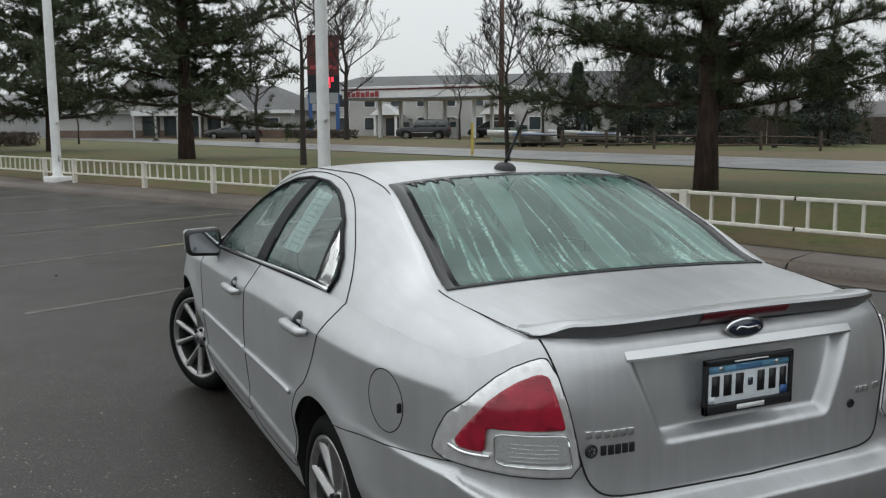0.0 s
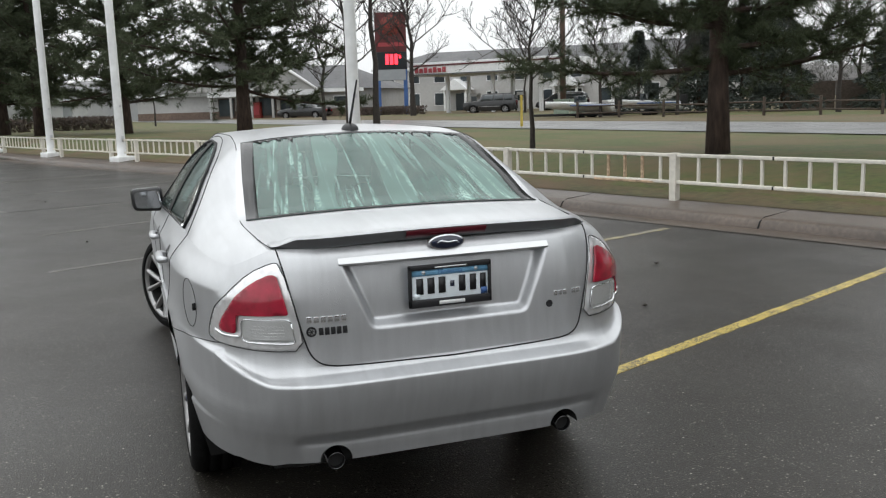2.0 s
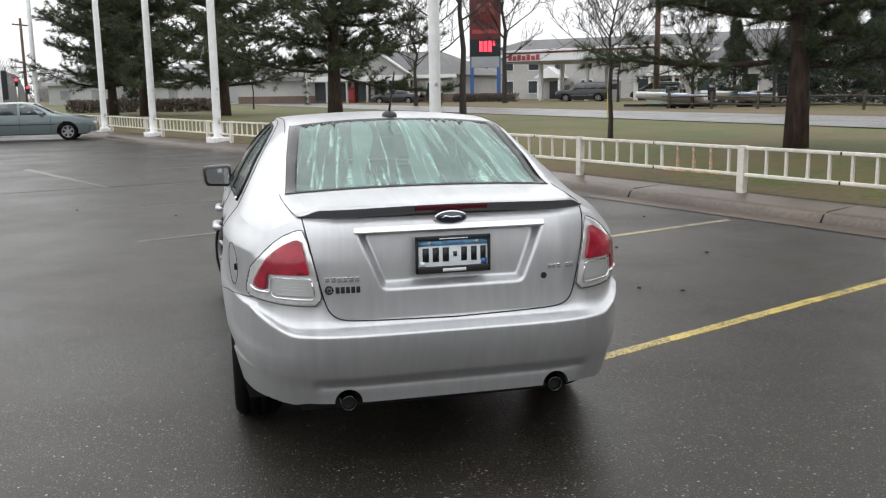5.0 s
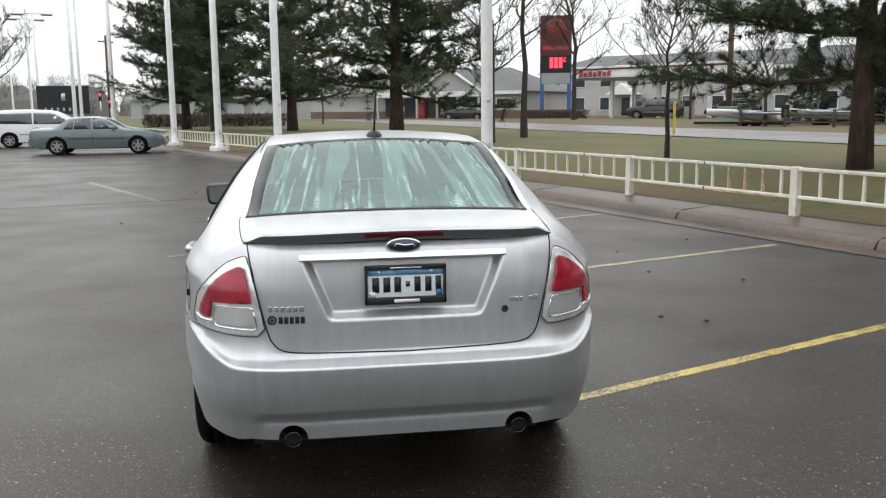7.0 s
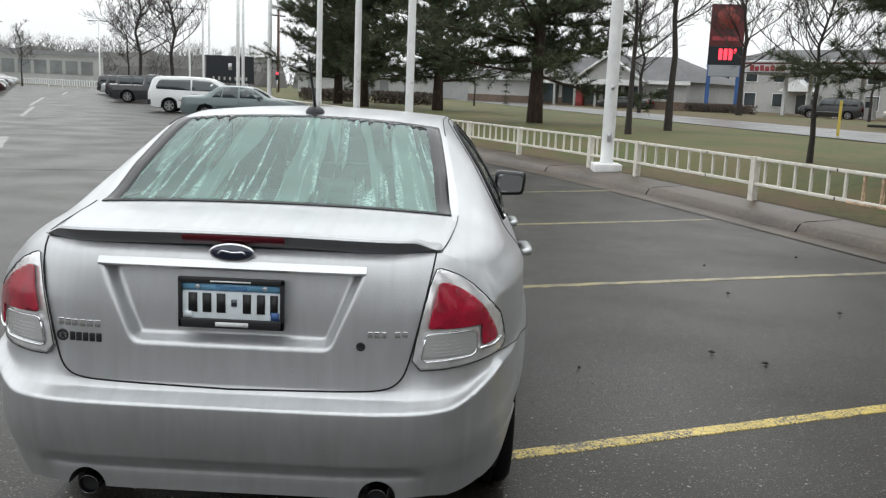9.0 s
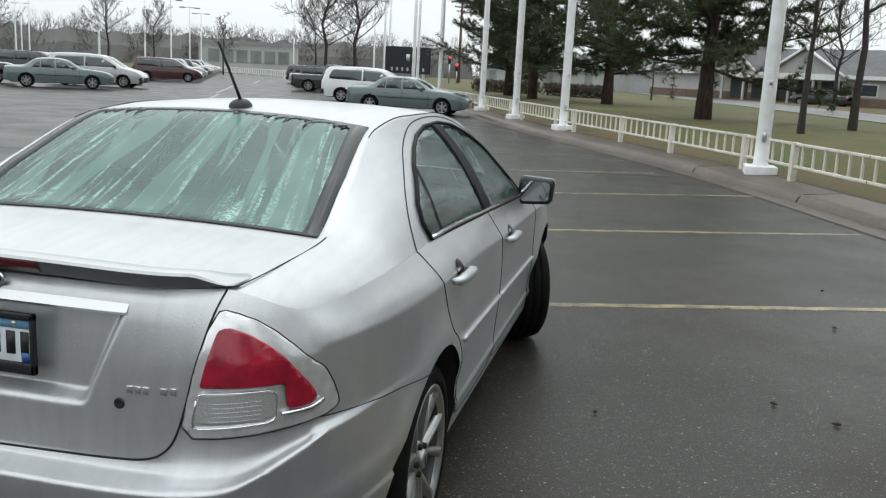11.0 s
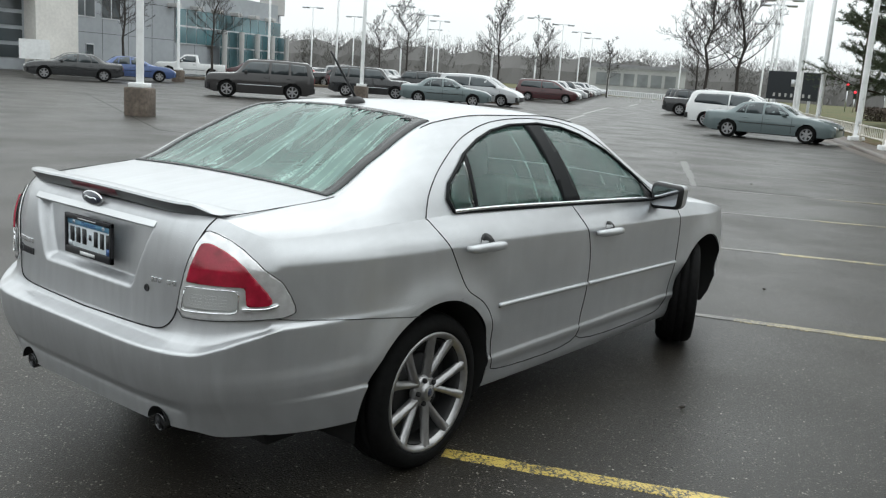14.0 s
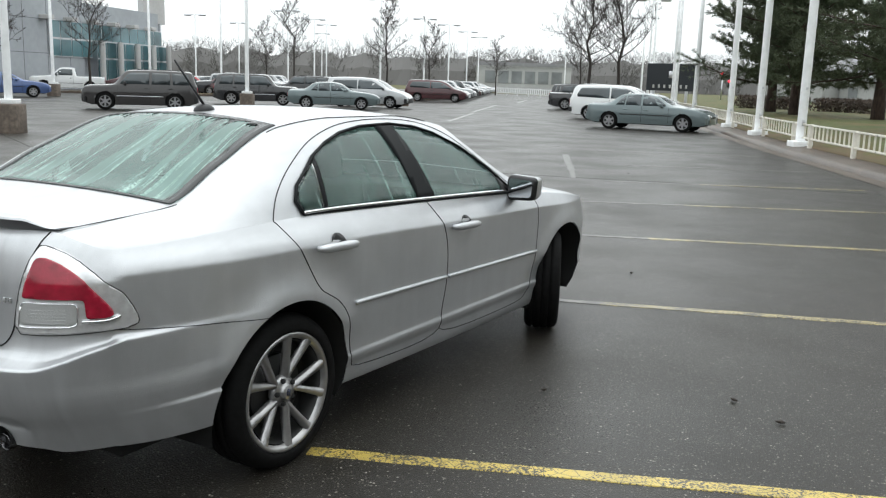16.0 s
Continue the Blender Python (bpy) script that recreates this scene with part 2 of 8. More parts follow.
def worn_paint(name, colour, cover):
    """Line paint worn through to the asphalt; a higher cover leaves less paint."""
    m = material(name, colour, 0.30, stain=(2, 0.25), bump=(140, 0.002))
    n, l = m.node_tree.nodes, m.node_tree.links
    b = n["Principled BSDF"]
    co = n.new("ShaderNodeTexCoord")
    fac = None
    for scale, amount in ((85, 0.62), (6, 0.38)):
        t = n.new("ShaderNodeTexNoise")
        t.inputs["Scale"].default_value, t.inputs["Detail"].default_value = scale, 4
        l.new(co.outputs["Object"], t.inputs[0])
        u = n.new("ShaderNodeMath")
        u.operation = "MULTIPLY_ADD"
        u.inputs[1].default_value = amount
        if fac:
            l.new(fac, u.inputs[2])
        else:
            u.inputs[2].default_value = 0.0
        l.new(t.outputs[0], u.inputs[0])
        fac = u.outputs[0]
    r = n.new("ShaderNodeMapRange")
    r.inputs["From Min"].default_value, r.inputs["From Max"].default_value = cover - 0.04, cover + 0.03
    l.new(fac, r.inputs[0])
    # fine cracks that cut the paint into flakes
    v = n.new("ShaderNodeTexVoronoi")
    v.feature = "DISTANCE_TO_EDGE"
    v.inputs["Scale"].default_value = 13
    l.new(co.outputs["Object"], v.inputs[0])
    crack = n.new("ShaderNodeMapRange")
    crack.inputs["From Min"].default_value, crack.inputs["From Max"].default_value = 0.010, 0.035
    crack.inputs["To Min"].default_value, crack.inputs["To Max"].default_value = 0.25, 1.0
    l.new(v.outputs["Distance"], crack.inputs[0])
    whole = n.new("ShaderNodeMath")
    whole.operation = "MULTIPLY"
    l.new(r.outputs[0], whole.inputs[0])
    l.new(crack.outputs[0], whole.inputs[1])
    x = n.new("ShaderNodeMix")
    x.data_type = "RGBA"
    l.new(whole.outputs[0], x.inputs["Factor"])
    x.inputs[6].default_value = (0.045, 0.042, 0.038, 1)
    l.new(b.inputs["Base Color"].links[0].from_socket, x.inputs[7])
    l.new(x.outputs[2], b.inputs["Base Color"])
    return m


def car_glass(name, tint, streaks=0.0, fan=(0, 1), haze=(0.5, 0.72, 0.66), base=0.34):
    """Tinted pane with clear gloss; streaks: trails of drops that scatter light, running down the pane.
    fan: which coordinate runs across the pane, which one runs down it."""
    m = bpy.data.materials.new(name)
    m.use_nodes = True
    n, l = m.node_tree.nodes, m.node_tree.links
    n.clear()

    def math_node(op, a, b, c=None):
        u = n.new("ShaderNodeMath")
        u.operation = op
        for k, q in enumerate((a, b, c)):
            if q is None:
                continue
            if isinstance(q, (int, float)):
                u.inputs[k].default_value = q
            else:
                l.new(q, u.inputs[k])
        return u.outputs[0]

    def ramp(a, lo, hi, to0=0.0, to1=1.0):
        r = n.new("ShaderNodeMapRange")
        r.inputs["From Min"].default_value, r.inputs["From Max"].default_value = lo, hi
        r.inputs["To Min"].default_value, r.inputs["To Max"].default_value = to0, to1
        l.new(a, r.inputs[0])
        return r.outputs[0]

    def noise(vec, scale, detail, warp=0.0):
        t = n.new("ShaderNodeTexNoise")
        t.inputs["Scale"].default_value, t.inputs["Detail"].default_value, t.inputs["Distortion"].default_value = scale, detail, warp
        l.new(vec, t.inputs[0])
        return t.outputs[0]

    def vector(a, b):
        c = n.new("ShaderNodeCombineXYZ")
        l.new(a, c.inputs[0])
        l.new(b, c.inputs[1])
        return c.outputs[0]

    out = n.new("ShaderNodeOutputMaterial")
    tr = n.new("ShaderNodeBsdfTransparent")
    tr.inputs[0].default_value = (*tint, 1)
    gl = n.new("ShaderNodeBsdfGlossy")
    gl.inputs["Roughness"].default_value = 0.03
    fr = n.new("ShaderNodeFresnel")
    fr.inputs["IOR"].default_value = 1.6
    mix = n.new("ShaderNodeMixShader")
    co = n.new("ShaderNodeTexCoord")
    sp = n.new("ShaderNodeSeparateXYZ")
    l.new(co.outputs["Object"], sp.inputs[0])
    across, down = sp.outputs[fan[0]], sp.outputs[fan[1]]
    u = math_node("DIVIDE", across, math_node("SUBTRACT", 3.4, down)) if fan[0] == 0 else math_node("MULTIPLY", across, 0.5)
    wide = ramp(noise(vector(math_node("MULTIPLY", u, 26.0), math_node("MULTIPLY", down, 0.9)), 1.0, 2, 0.35), 0.44, 0.62)
    sheet = ramp(noise(vector(math_node("MULTIPLY", u, 17.0), math_node("MULTIPLY_ADD", down, 1.0, 7.0)), 1.0, 2, 0.5), 0.53, 0.56)
    curl = noise(vector(math_node("MULTIPLY", u, 60.0), math_node("MULTIPLY", down, 9.0)), 1.0, 2, 1.2)
    fine = ramp(noise(vector(math_node("MULTIPLY", u, 85.0), math_node("MULTIPLY", down, 2.2)), 1.0, 3, 0.4), 0.53, 0.62)
    drops = math_node("MULTIPLY", ramp(noise(co.outputs["Object"], 120, 2), 0.42, 0.60, 0.15, 1.0), ramp(curl, 0.40, 0.58, 0.35, 1.0))
    soft = ramp(noise(co.outputs["Object"], 2.6, 3), 0.35, 0.65, 0.75, 1.2)
    trails = math_node("MULTIPLY", math_node("MULTIPLY", math_node("MULTIPLY_ADD", wide, 0.9, 0.12), fine), drops)
    fac = math_node("MULTIPLY_ADD", trails, streaks, math_node("MULTIPLY", soft, base))
    fac = math_node("MULTIPLY_ADD", sheet, streaks * 0.16, fac)
    fac = math_node("MINIMUM", fac, 0.95)
    df = n.new("ShaderNodeBsdfTranslucent")
    d2 = n.new("ShaderNodeBsdfDiffuse")
    hm = n.new("ShaderNodeMix")
    hm.data_type = "RGBA"
    hm.inputs[6].default_value = (*haze, 1)
    hm.inputs[7].default_value = (0.66, 0.98, 0.88, 1)
    l.new(trails, hm.inputs["Factor"])
    l.new(hm.outputs[2], df.inputs[0])
    l.new(hm.outputs[2], d2.inputs[0])
    m2 = n.new("ShaderNodeMixShader")
    m2.inputs[0].default_value = 0.6
    l.new(df.outputs[0], m2.inputs[1])
    l.new(d2.outputs[0], m2.inputs[2])
    m1 = n.new("ShaderNodeMixShader")
    l.new(fac, m1.inputs[0])
    l.new(tr.outputs[0], m1.inputs[1])
    l.new(m2.outputs[0], m1.inputs[2])
    bp = n.new("ShaderNodeBump")
    bp.inputs["Distance"].default_value = 0.0005
    l.new(drops, bp.inputs["Height"])
    l.new(bp.outputs[0], gl.inputs["Normal"])
    l.new(fr.outputs[0], mix.inputs[0])
    l.new(m1.outputs[0], mix.inputs[1])
    l.new(gl.outputs[0], mix.inputs[2])
    l.new(mix.outputs[0], out.inputs[0])
    return m


M = dict(
    asphalt=wet_asphalt("wet_asphalt", (0.0215, 0.0190, 0.0155)),
    road=wet_asphalt("wet_road", (0.085, 0.085, 0.083)),
    silver=wet_paint("silver_paint", (0.555, 0.565, 0.58), 0.38),
    bright_bar=material("bright_silver_bar", (0.66, 0.67, 0.68), 0.28, 0.9, grain=(600, 0.05), stain=(5, 0.04), coat=0.3, bump=(160, 0.0003)),
    # darker copy of the silver: shade on the lip's rear face put into colour
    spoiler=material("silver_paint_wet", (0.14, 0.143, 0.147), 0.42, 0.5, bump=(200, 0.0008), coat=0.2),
    black=material("black_plastic", (0.012, 0.012, 0.013), 0.45),
    gap=material("panel_gap_rubber", (0.006, 0.006, 0.006), 0.8),
    trim=material("gloss_black_trim", (0.008, 0.009, 0.010), 0.22, spec=0.5),
    matte_trim=material("matte_black_trim", (0.008, 0.009, 0.010), 0.5, spec=0.12),
    chrome=material("chrome", (0.85, 0.86, 0.88), 0.1, 1.0),
    satin=material("satin_metal", (0.62, 0.63, 0.65), 0.28, 1.0, grain=(60, 0.08)),
    alloy=material("alloy_wheel", (0.37, 0.366, 0.366), 0.3, 0.85, grain=(25, 0.15)),
    rubber=material("tyre_rubber", (0.006, 0.006, 0.006), 0.75, spec=0.12, grain=(40, 0.3), bump=(90, 0.001)),
    under=material("underbody", (0.012, 0.012, 0.012), 0.9),
    seat=material("grey_seat_cloth", (0.11, 0.12, 0.12), 0.9, grain=(80, 0.15)),
    lamp_red=material("red_lamp_lens", (0.30, 0.006, 0.026), 0.2, coat=0.5, grain=(22, 0.25), stain=(6, 0.25), bump=(180, 0.0005)),
    lamp_dark=material("dark_red_lens", (0.085, 0.003, 0.010), 0.35, coat=0.25, spec=0.3),
    lamp_clear=material("clear_lamp_lens", (0.62, 0.63, 0.63), 0.14, 0.55, coat=1.0, bump=(160, 0.001)),
    lamp_chrome=material("lamp_reflector", (0.82, 0.82, 0.83), 0.20, 0.6, coat=1.0, grain=(30, 0.15), bump=(140, 0.00025)),
    plate_white=material("plate_paint_white", (0.72, 0.78, 0.82), 0.4, grain=(30, 0.06)),
    plate_blue=material("plate_paint_blue", (0.16, 0.36, 0.55), 0.4, grain=(30, 0.2)),
    ink=material("black_ink", (0.01, 0.01, 0.012), 0.5),
    badge=material("dark_badge_enamel", (0.01, 0.016, 0.04), 0.15, coat=1.0),
    white_paint=material("white_paint", (0.78, 0.79, 0.79), 0.5, grain=(6, 0.07), stain=(1.3, 0.06), bump=(40, 0.001)),
    fence_paint=material("weathered_fence_paint", (0.69, 0.66, 0.59), 0.55, grain=(14, 0.10), stain=(2.5, 0.10), bump=(60, 0.001)),
    tip_metal=material("sooty_steel", (0.16, 0.16, 0.165), 0.22, 1.0, grain=(80, 0.3)),
    rust=material("rusted_white_paint", (0.50, 0.36, 0.24), 0.7, grain=(16, 0.5), stain=(3, 0.4)),
    yellow=worn_paint("worn_yellow_paint", (0.55, 0.42, 0.10), 0.47),
    pale=worn_paint("pale_worn_line_paint", (0.42, 0.35, 0.17), 0.50),
    ghost=worn_paint("ghost_line_paint", (0.12, 0.112, 0.098), 0.56),
    faded=worn_paint("faded_line_paint", (0.22, 0.205, 0.175), 0.53),
    lane_white=worn_paint("worn_white_lane_paint", (0.34, 0.335, 0.32), 0.52),
    dull=material("dull_iron", (0.05, 0.05, 0.05), 0.5, 0.5),
    far_rim=material("dull_wheel_rim", (0.34, 0.34, 0.35), 0.4, 0.6),
    kerb=material("kerb_concrete", (0.080, 0.060, 0.046), 0.42, grain=(18, 0.25), stain=(0.9, 0.3), bump=(60, 0.003)),
    soil=lawn_cover("leafy_soil", (0.072, 0.066, 0.022), (0.110, 0.070, 0.034)),
    island_soil=material("bare_soil", (0.098, 0.070, 0.034), 0.9, grain=(9, 0.4), stain=(0.8, 0.3), bump=(25, 0.02)),
    grass=lawn_cover("winter_grass", (0.058, 0.074, 0.013), (0.105, 0.080, 0.029)),
    bark=material("pine_bark", (0.050, 0.033, 0.026), 0.95, grain=(14, 0.5), stain=(2, 0.3), bump=(20, 0.02), stretch=(1, 1, 0.25)),
    twig=material("bare_bark", (0.036, 0.030, 0.026), 0.9, grain=(12, 0.3)),
    needle=material("pine_needles", (0.066, 0.084, 0.042), 0.75, random_tint=0.45, island=True),
    # green lifted a little, with the haze over the far spruces in it
    spruce=material("spruce_needles", (0.046, 0.058, 0.048), 0.8, random_tint=0.4, island=True),
    hedge=material("hedge_twigs", (0.07, 0.052, 0.04), 0.9, random_tint=0.4, island=True),
    # far paler than near bark: distance haze is put into this grey
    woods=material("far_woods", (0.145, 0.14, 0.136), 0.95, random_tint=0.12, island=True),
    # mist over the distant buildings is mixed into these three paler colours
    far_wall=material("pale_grey_render", (0.40, 0.405, 0.40), 0.85, grain=(2, 0.06), stain=(0.2, 0.12)),
    far_roof=material("weathered_grey_roof", (0.25, 0.25, 0.255), 0.85, grain=(2, 0.12), stain=(0.2, 0.12)),
    far_glass=material("dull_grey_glazing", (0.20, 0.215, 0.22), 0.3, stain=(0.4, 0.3)),
    block=material("weathered_base", (0.13, 0.105, 0.085), 0.85, grain=(10, 0.35), stain=(1.5, 0.35), bump=(30, 0.006)),
    siding=material("pale_siding", (0.44, 0.435, 0.425), 0.75, grain=(3, 0.06), stain=(0.3, 0.1)),
    brown_brick=material("brown_brick", (0.16, 0.115, 0.09), 0.85, grain=(8, 0.25), stain=(0.5, 0.15)),
    roof=material("grey_shingle", (0.115, 0.115, 0.118), 0.8, grain=(4, 0.2), stain=(0.4, 0.15)),
    grey_panel=material("grey_metal_panel", (0.32, 0.34, 0.36), 0.5, grain=(2, 0.05), stain=(0.25, 0.08)),
    tan=material("tan_stucco", (0.74, 0.72, 0.68), 0.8, grain=(5, 0.07), stain=(0.3, 0.1)),
    window=material("dark_window", (0.035, 0.045, 0.05), 0.08, spec=0.8, stain=(0.3, 0.5)),
    curtain=material("curtain_wall_glass", (0.07, 0.15, 0.17), 0.06, spec=0.8, stain=(0.25, 0.5)),
    sign_dark=material("dark_sign_face", (0.012, 0.016, 0.02), 0.3),
    sign_blue=material("blue_sign_panel", (0.05, 0.12, 0.32), 0.4),
    sign_red=material("red_sign_panel", (0.10, 0.018, 0.02), 0.4),
    led=material("red_led", (1.0, 0.03, 0.05), 0.4, emit=2.6),
    amber=material("lit_sign", (1.0, 0.75, 0.15), 0.4, emit=1.5),
    pole_wood=material("treated_pole_timber", (0.105, 0.066, 0.052), 0.9, grain=(10, 0.3), stretch=(1, 1, 0.2)),
    rail_wood=material("dark_timber", (0.075, 0.058, 0.045), 0.9, grain=(10, 0.3)),
    yellow_post=material("yellow_plastic", (0.55, 0.42, 0.08), 0.5, grain=(9, 0.2)),
    leaf=material("dead_leaf", (0.035, 0.026, 0.02), 0.6, grain=(60, 0.3)),
    redbox=material("red_enamel", (0.22, 0.03, 0.022), 0.4, grain=(6, 0.15)),
    cabinet_green=material("pale_green_enamel", (0.26, 0.32, 0.26), 0.5, grain=(6, 0.1)),
    rose=material("red_letters", (0.35, 0.05, 0.06), 0.5),
)
GLASS_REAR = car_glass("wet_rear_glass", (0.60, 0.82, 0.76), 1.7, (0, 1), (0.24, 0.44, 0.38), 0.42)
GLASS_SIDE = car_glass("wet_side_glass", (0.78, 0.93, 0.88), 0.45, (1, 2), (0.30, 0.55, 0.48), 0.20)
GLASS_MIRROR = material("mirror_glass", (0.5, 0.52, 0.54), 0.05, 1.0)


# ---------------------------------------------------------------- building helpers
def part(name, bm, mat, parent=None, label="", smooth=True):
    """Links a bmesh as one mesh object under a thing or a part."""
    me = bpy.data.meshes.new(name)
    bm.to_mesh(me)
    bm.free()
    me.materials.append(M[mat] if isinstance(mat, str) else mat)
    me.polygons.foreach_set("use_smooth", [smooth] * len(me.polygons))
    ob = new(name, me)
    ob.parent = parent
    if label:
        ob["label"] = label
    return ob


def raw(name, verts, faces, mat, parent=None, label="", smooth=False):
    """The same from lists of vertices and faces."""
    me = bpy.data.meshes.new(name)
    me.from_pydata([tuple(v) for v in verts], [], faces)
    me.materials.append(M[mat] if isinstance(mat, str) else mat)
    me.polygons.foreach_set("use_smooth", [smooth] * len(me.polygons))
    ob = new(name, me)
    ob.parent = parent
    if label:
        ob["label"] = label
    return ob


def words(name, text, size, wide, mat, parent, m, depth=0.004):
    """Raised lettering in the built-in font, made into a mesh."""
    cu = bpy.data.curves.new(name, "FONT")
    cu.body, cu.size, cu.extrude, cu.align_x, cu.align_y = text, size, depth, "CENTER", "CENTER"
    cu.resolution_u = 3
    tmp = bpy.data.objects.new(name, cu)
    me = bpy.data.meshes.new_from_object(tmp)
    bpy.data.objects.remove(tmp)
    me.materials.clear()
    me.materials.append(M[mat])
    ob = new(name, me)
    ob.parent = parent
    ob.matrix_local = m @ Matrix.Diagonal((wide, 1, 1, 1))
    return ob


def thing(name, label, category, m=None, group="", kind=""):
    ob = new(name)
    ob.empty_display_size = 0.2
    if m is not None:
        ob.matrix_world = m
    return tagged(ob, label, category, group, kind)


def box(bm, x0, x1, y0, y1, z0, z1, bevel=0.0, m=None):
    vs = [bm.verts.new((x, y, z)) for x in (x0, x1) for y in (y0, y1) for z in (z0, z1)]
    fs = [bm.faces.new([vs[i] for i in q]) for q in ((0, 1, 3, 2), (4, 6, 7, 5), (0, 4, 5, 1), (2, 3, 7, 6), (0, 2, 6, 4), (1, 5, 7, 3))]
    if m is not None:
        bmesh.ops.transform(bm, matrix=m, verts=vs)
    if bevel:
        es = list({e for f in fs for e in f.edges})
        bmesh.ops.bevel(bm, geom=es, offset=bevel, segments=2, affect="EDGES", profile=0.5)
    return vs


def boxed(x0, x1, y0, y1, z0, z1, bevel=0.0, m=None):
    bm = bmesh.new()
    box(bm, x0, x1, y0, y1, z0, z1, bevel, m)
    return bm


def tube(bm, pts, radii, sides=6, cap=True):
    """A round bar along a line of points."""
    pts = [Vector(p) for p in pts]
    if not hasattr(radii, "__len__"):
        radii = [radii] * len(pts)
    rings, side = [], None
    for i, p in enumerate(pts):
        d = (pts[min(i + 1, len(pts) - 1)] - pts[max(i - 1, 0)]).normalized()
        if side is None:
            side = d.orthogonal().normalized()
        side = (side - d * side.dot(d)).normalized()
        up = d.cross(side)
        rings.append([bm.verts.new(p + radii[i] * (math.cos(a) * side + math.sin(a) * up)) for a in (2 * math.pi * k / sides for k in range(sides))])
    for a, b in zip(rings, rings[1:]):
        for k in range(sides):
            bm.faces.new((a[k], a[(k + 1) % sides], b[(k + 1) % sides], b[k]))
    if cap:
        bm.faces.new(rings[0][::-1])
        bm.faces.new(rings[-1])
    return bm


def lathe(bm, profile, n=32, m=None):
    """Turns (radius, height) pairs round the z axis."""
    rings = []
    for r, z in profile:
        rings.append([bm.verts.new((r * math.cos(2 * math.pi * k / n), r * math.sin(2 * math.pi * k / n), z)) for k in range(n)])
    for a, b in zip(rings, rings[1:]):
        for k in range(n):
            bm.faces.new((a[k], a[(k + 1) % n], b[(k + 1) % n], b[k]))
    if m is not None:
        bmesh.ops.transform(bm, matrix=m, verts=[v for r in rings for v in r])
    return bm


def spline(*pairs):
    """A smooth curve through (place, value) pairs."""
    xs = np.array([p[0] for p in pairs], float)
    ys = np.array([p[1] for p in pairs], float)
    d = np.diff(ys) / np.diff(xs)
    s = np.r_[d[0], [0 if a * b <= 0 else 2 * a * b / (a + b) for a, b in zip(d, d[1:])], d[-1]]

    def at(x):
        x = min(max(x, xs[0]), xs[-1])
        i = min(int(np.searchsorted(xs, x, "right")) - 1, len(xs) - 2)
        h = xs[i + 1] - xs[i]
        t = (x - xs[i]) / h
        return float((1 + 2 * t) * (1 - t) ** 2 * ys[i] + t * (1 - t) ** 2 * h * s[i] + t * t * (3 - 2 * t) * ys[i + 1] + t * t * (t - 1) * h * s[i + 1])

    return at


def step(a, b, x):
    t = min(max((x - a) / (b - a), 0.0), 1.0)
    return t * t * (3 - 2 * t)


def inside(poly, x, y):
    hit = False
    for (x0, y0), (x1, y1) in zip(poly, poly[1:] + poly[:1]):
        if (y0 > y) != (y1 > y) and x < (x1 - x0) * (y - y0) / (y1 - y0) + x0:
            hit = not hit
    return hit


def resample(pts, gap, closed=False):
    """Even points along a line."""
    pts = [Vector(p) for p in pts] + ([Vector(pts[0])] if closed else [])
    out = [pts[0]]
    for a, b in zip(pts, pts[1:]):
        k = max(1, round((b - a).length / gap))
        out += [a.lerp(b, i / k) for i in range(1, k + 1)]
    return out[:-1] if closed else out


def rounded(pts, closed=True, times=2):
    """Corner-cutting, which rounds a line of points."""
    pts = [Vector(p) for p in pts]
    for _ in range(times):
        pairs = list(zip(pts, pts[1:] + pts[:1] if closed else pts[1:]))
        new_pts = [q for a, b in pairs for q in (a.lerp(b, 0.25), a.lerp(b, 0.75))]
        pts = new_pts if closed else [pts[0], *new_pts[1:-1], pts[-1]]
    return pts


# ---------------------------------------------------------------- ground, kerb, lines
FENCE = [(13.0, -15.0), (7.55, 2.6), (5.95, 7.5), (4.92, 10.75), (3.50, 15.1), (1.55, 19.3), (-1.19, 25.0), (-3.44, 30.3), (-5.78, 35.95), (-8.1, 41.6), (-17.0, 63.0), (-40.0, 118.0)]
FENCE_PTS = [Vector((p.x, p.y, 0)) for p in resample([(a, b, 0) for a, b in FENCE], 0.5)]
FENCE_PTS = [sum(FENCE_PTS[max(0, i - 6) : i + 7], Vector()) / len(FENCE_PTS[max(0, i - 6) : i + 7]) for i in range(len(FENCE_PTS))]
ALONG = [0.0]
for p, q in zip(FENCE_PTS, FENCE_PTS[1:]):
    ALONG.append(ALONG[-1] + (q - p).length)


def fence_at(s, out=0.0):
    """The place s metres along the fence, out metres towards the street."""
    i = min(max(int(np.searchsorted(ALONG, s)) - 1, 0), len(FENCE_PTS) - 2)
    d = (FENCE_PTS[i + 1] - FENCE_PTS[i]).normalized()
    p = FENCE_PTS[i] + d * (s - ALONG[i])
    return p + Vector((d.y, -d.x, 0)) * out


def fence_s(x, y):
    """How far along the fence a place lies."""
    d = [(p - Vector((x, y, 0))).length for p in FENCE_PTS]
    i = int(np.argmin(d))
    i = min(i, len(FENCE_PTS) - 2)
    u = (FENCE_PTS[i + 1] - FENCE_PTS[i]).normalized()
    return ALONG[i] + (Vector((x, y, 0)) - FENCE_PTS[i]).dot(u)


LAWN = spline((-0.30, 0.155), (0.0, 0.165), (0.6, 0.20), (1.6, 0.36), (3.0, 0.52), (5.0, 0.56), (60.0, 0.55))


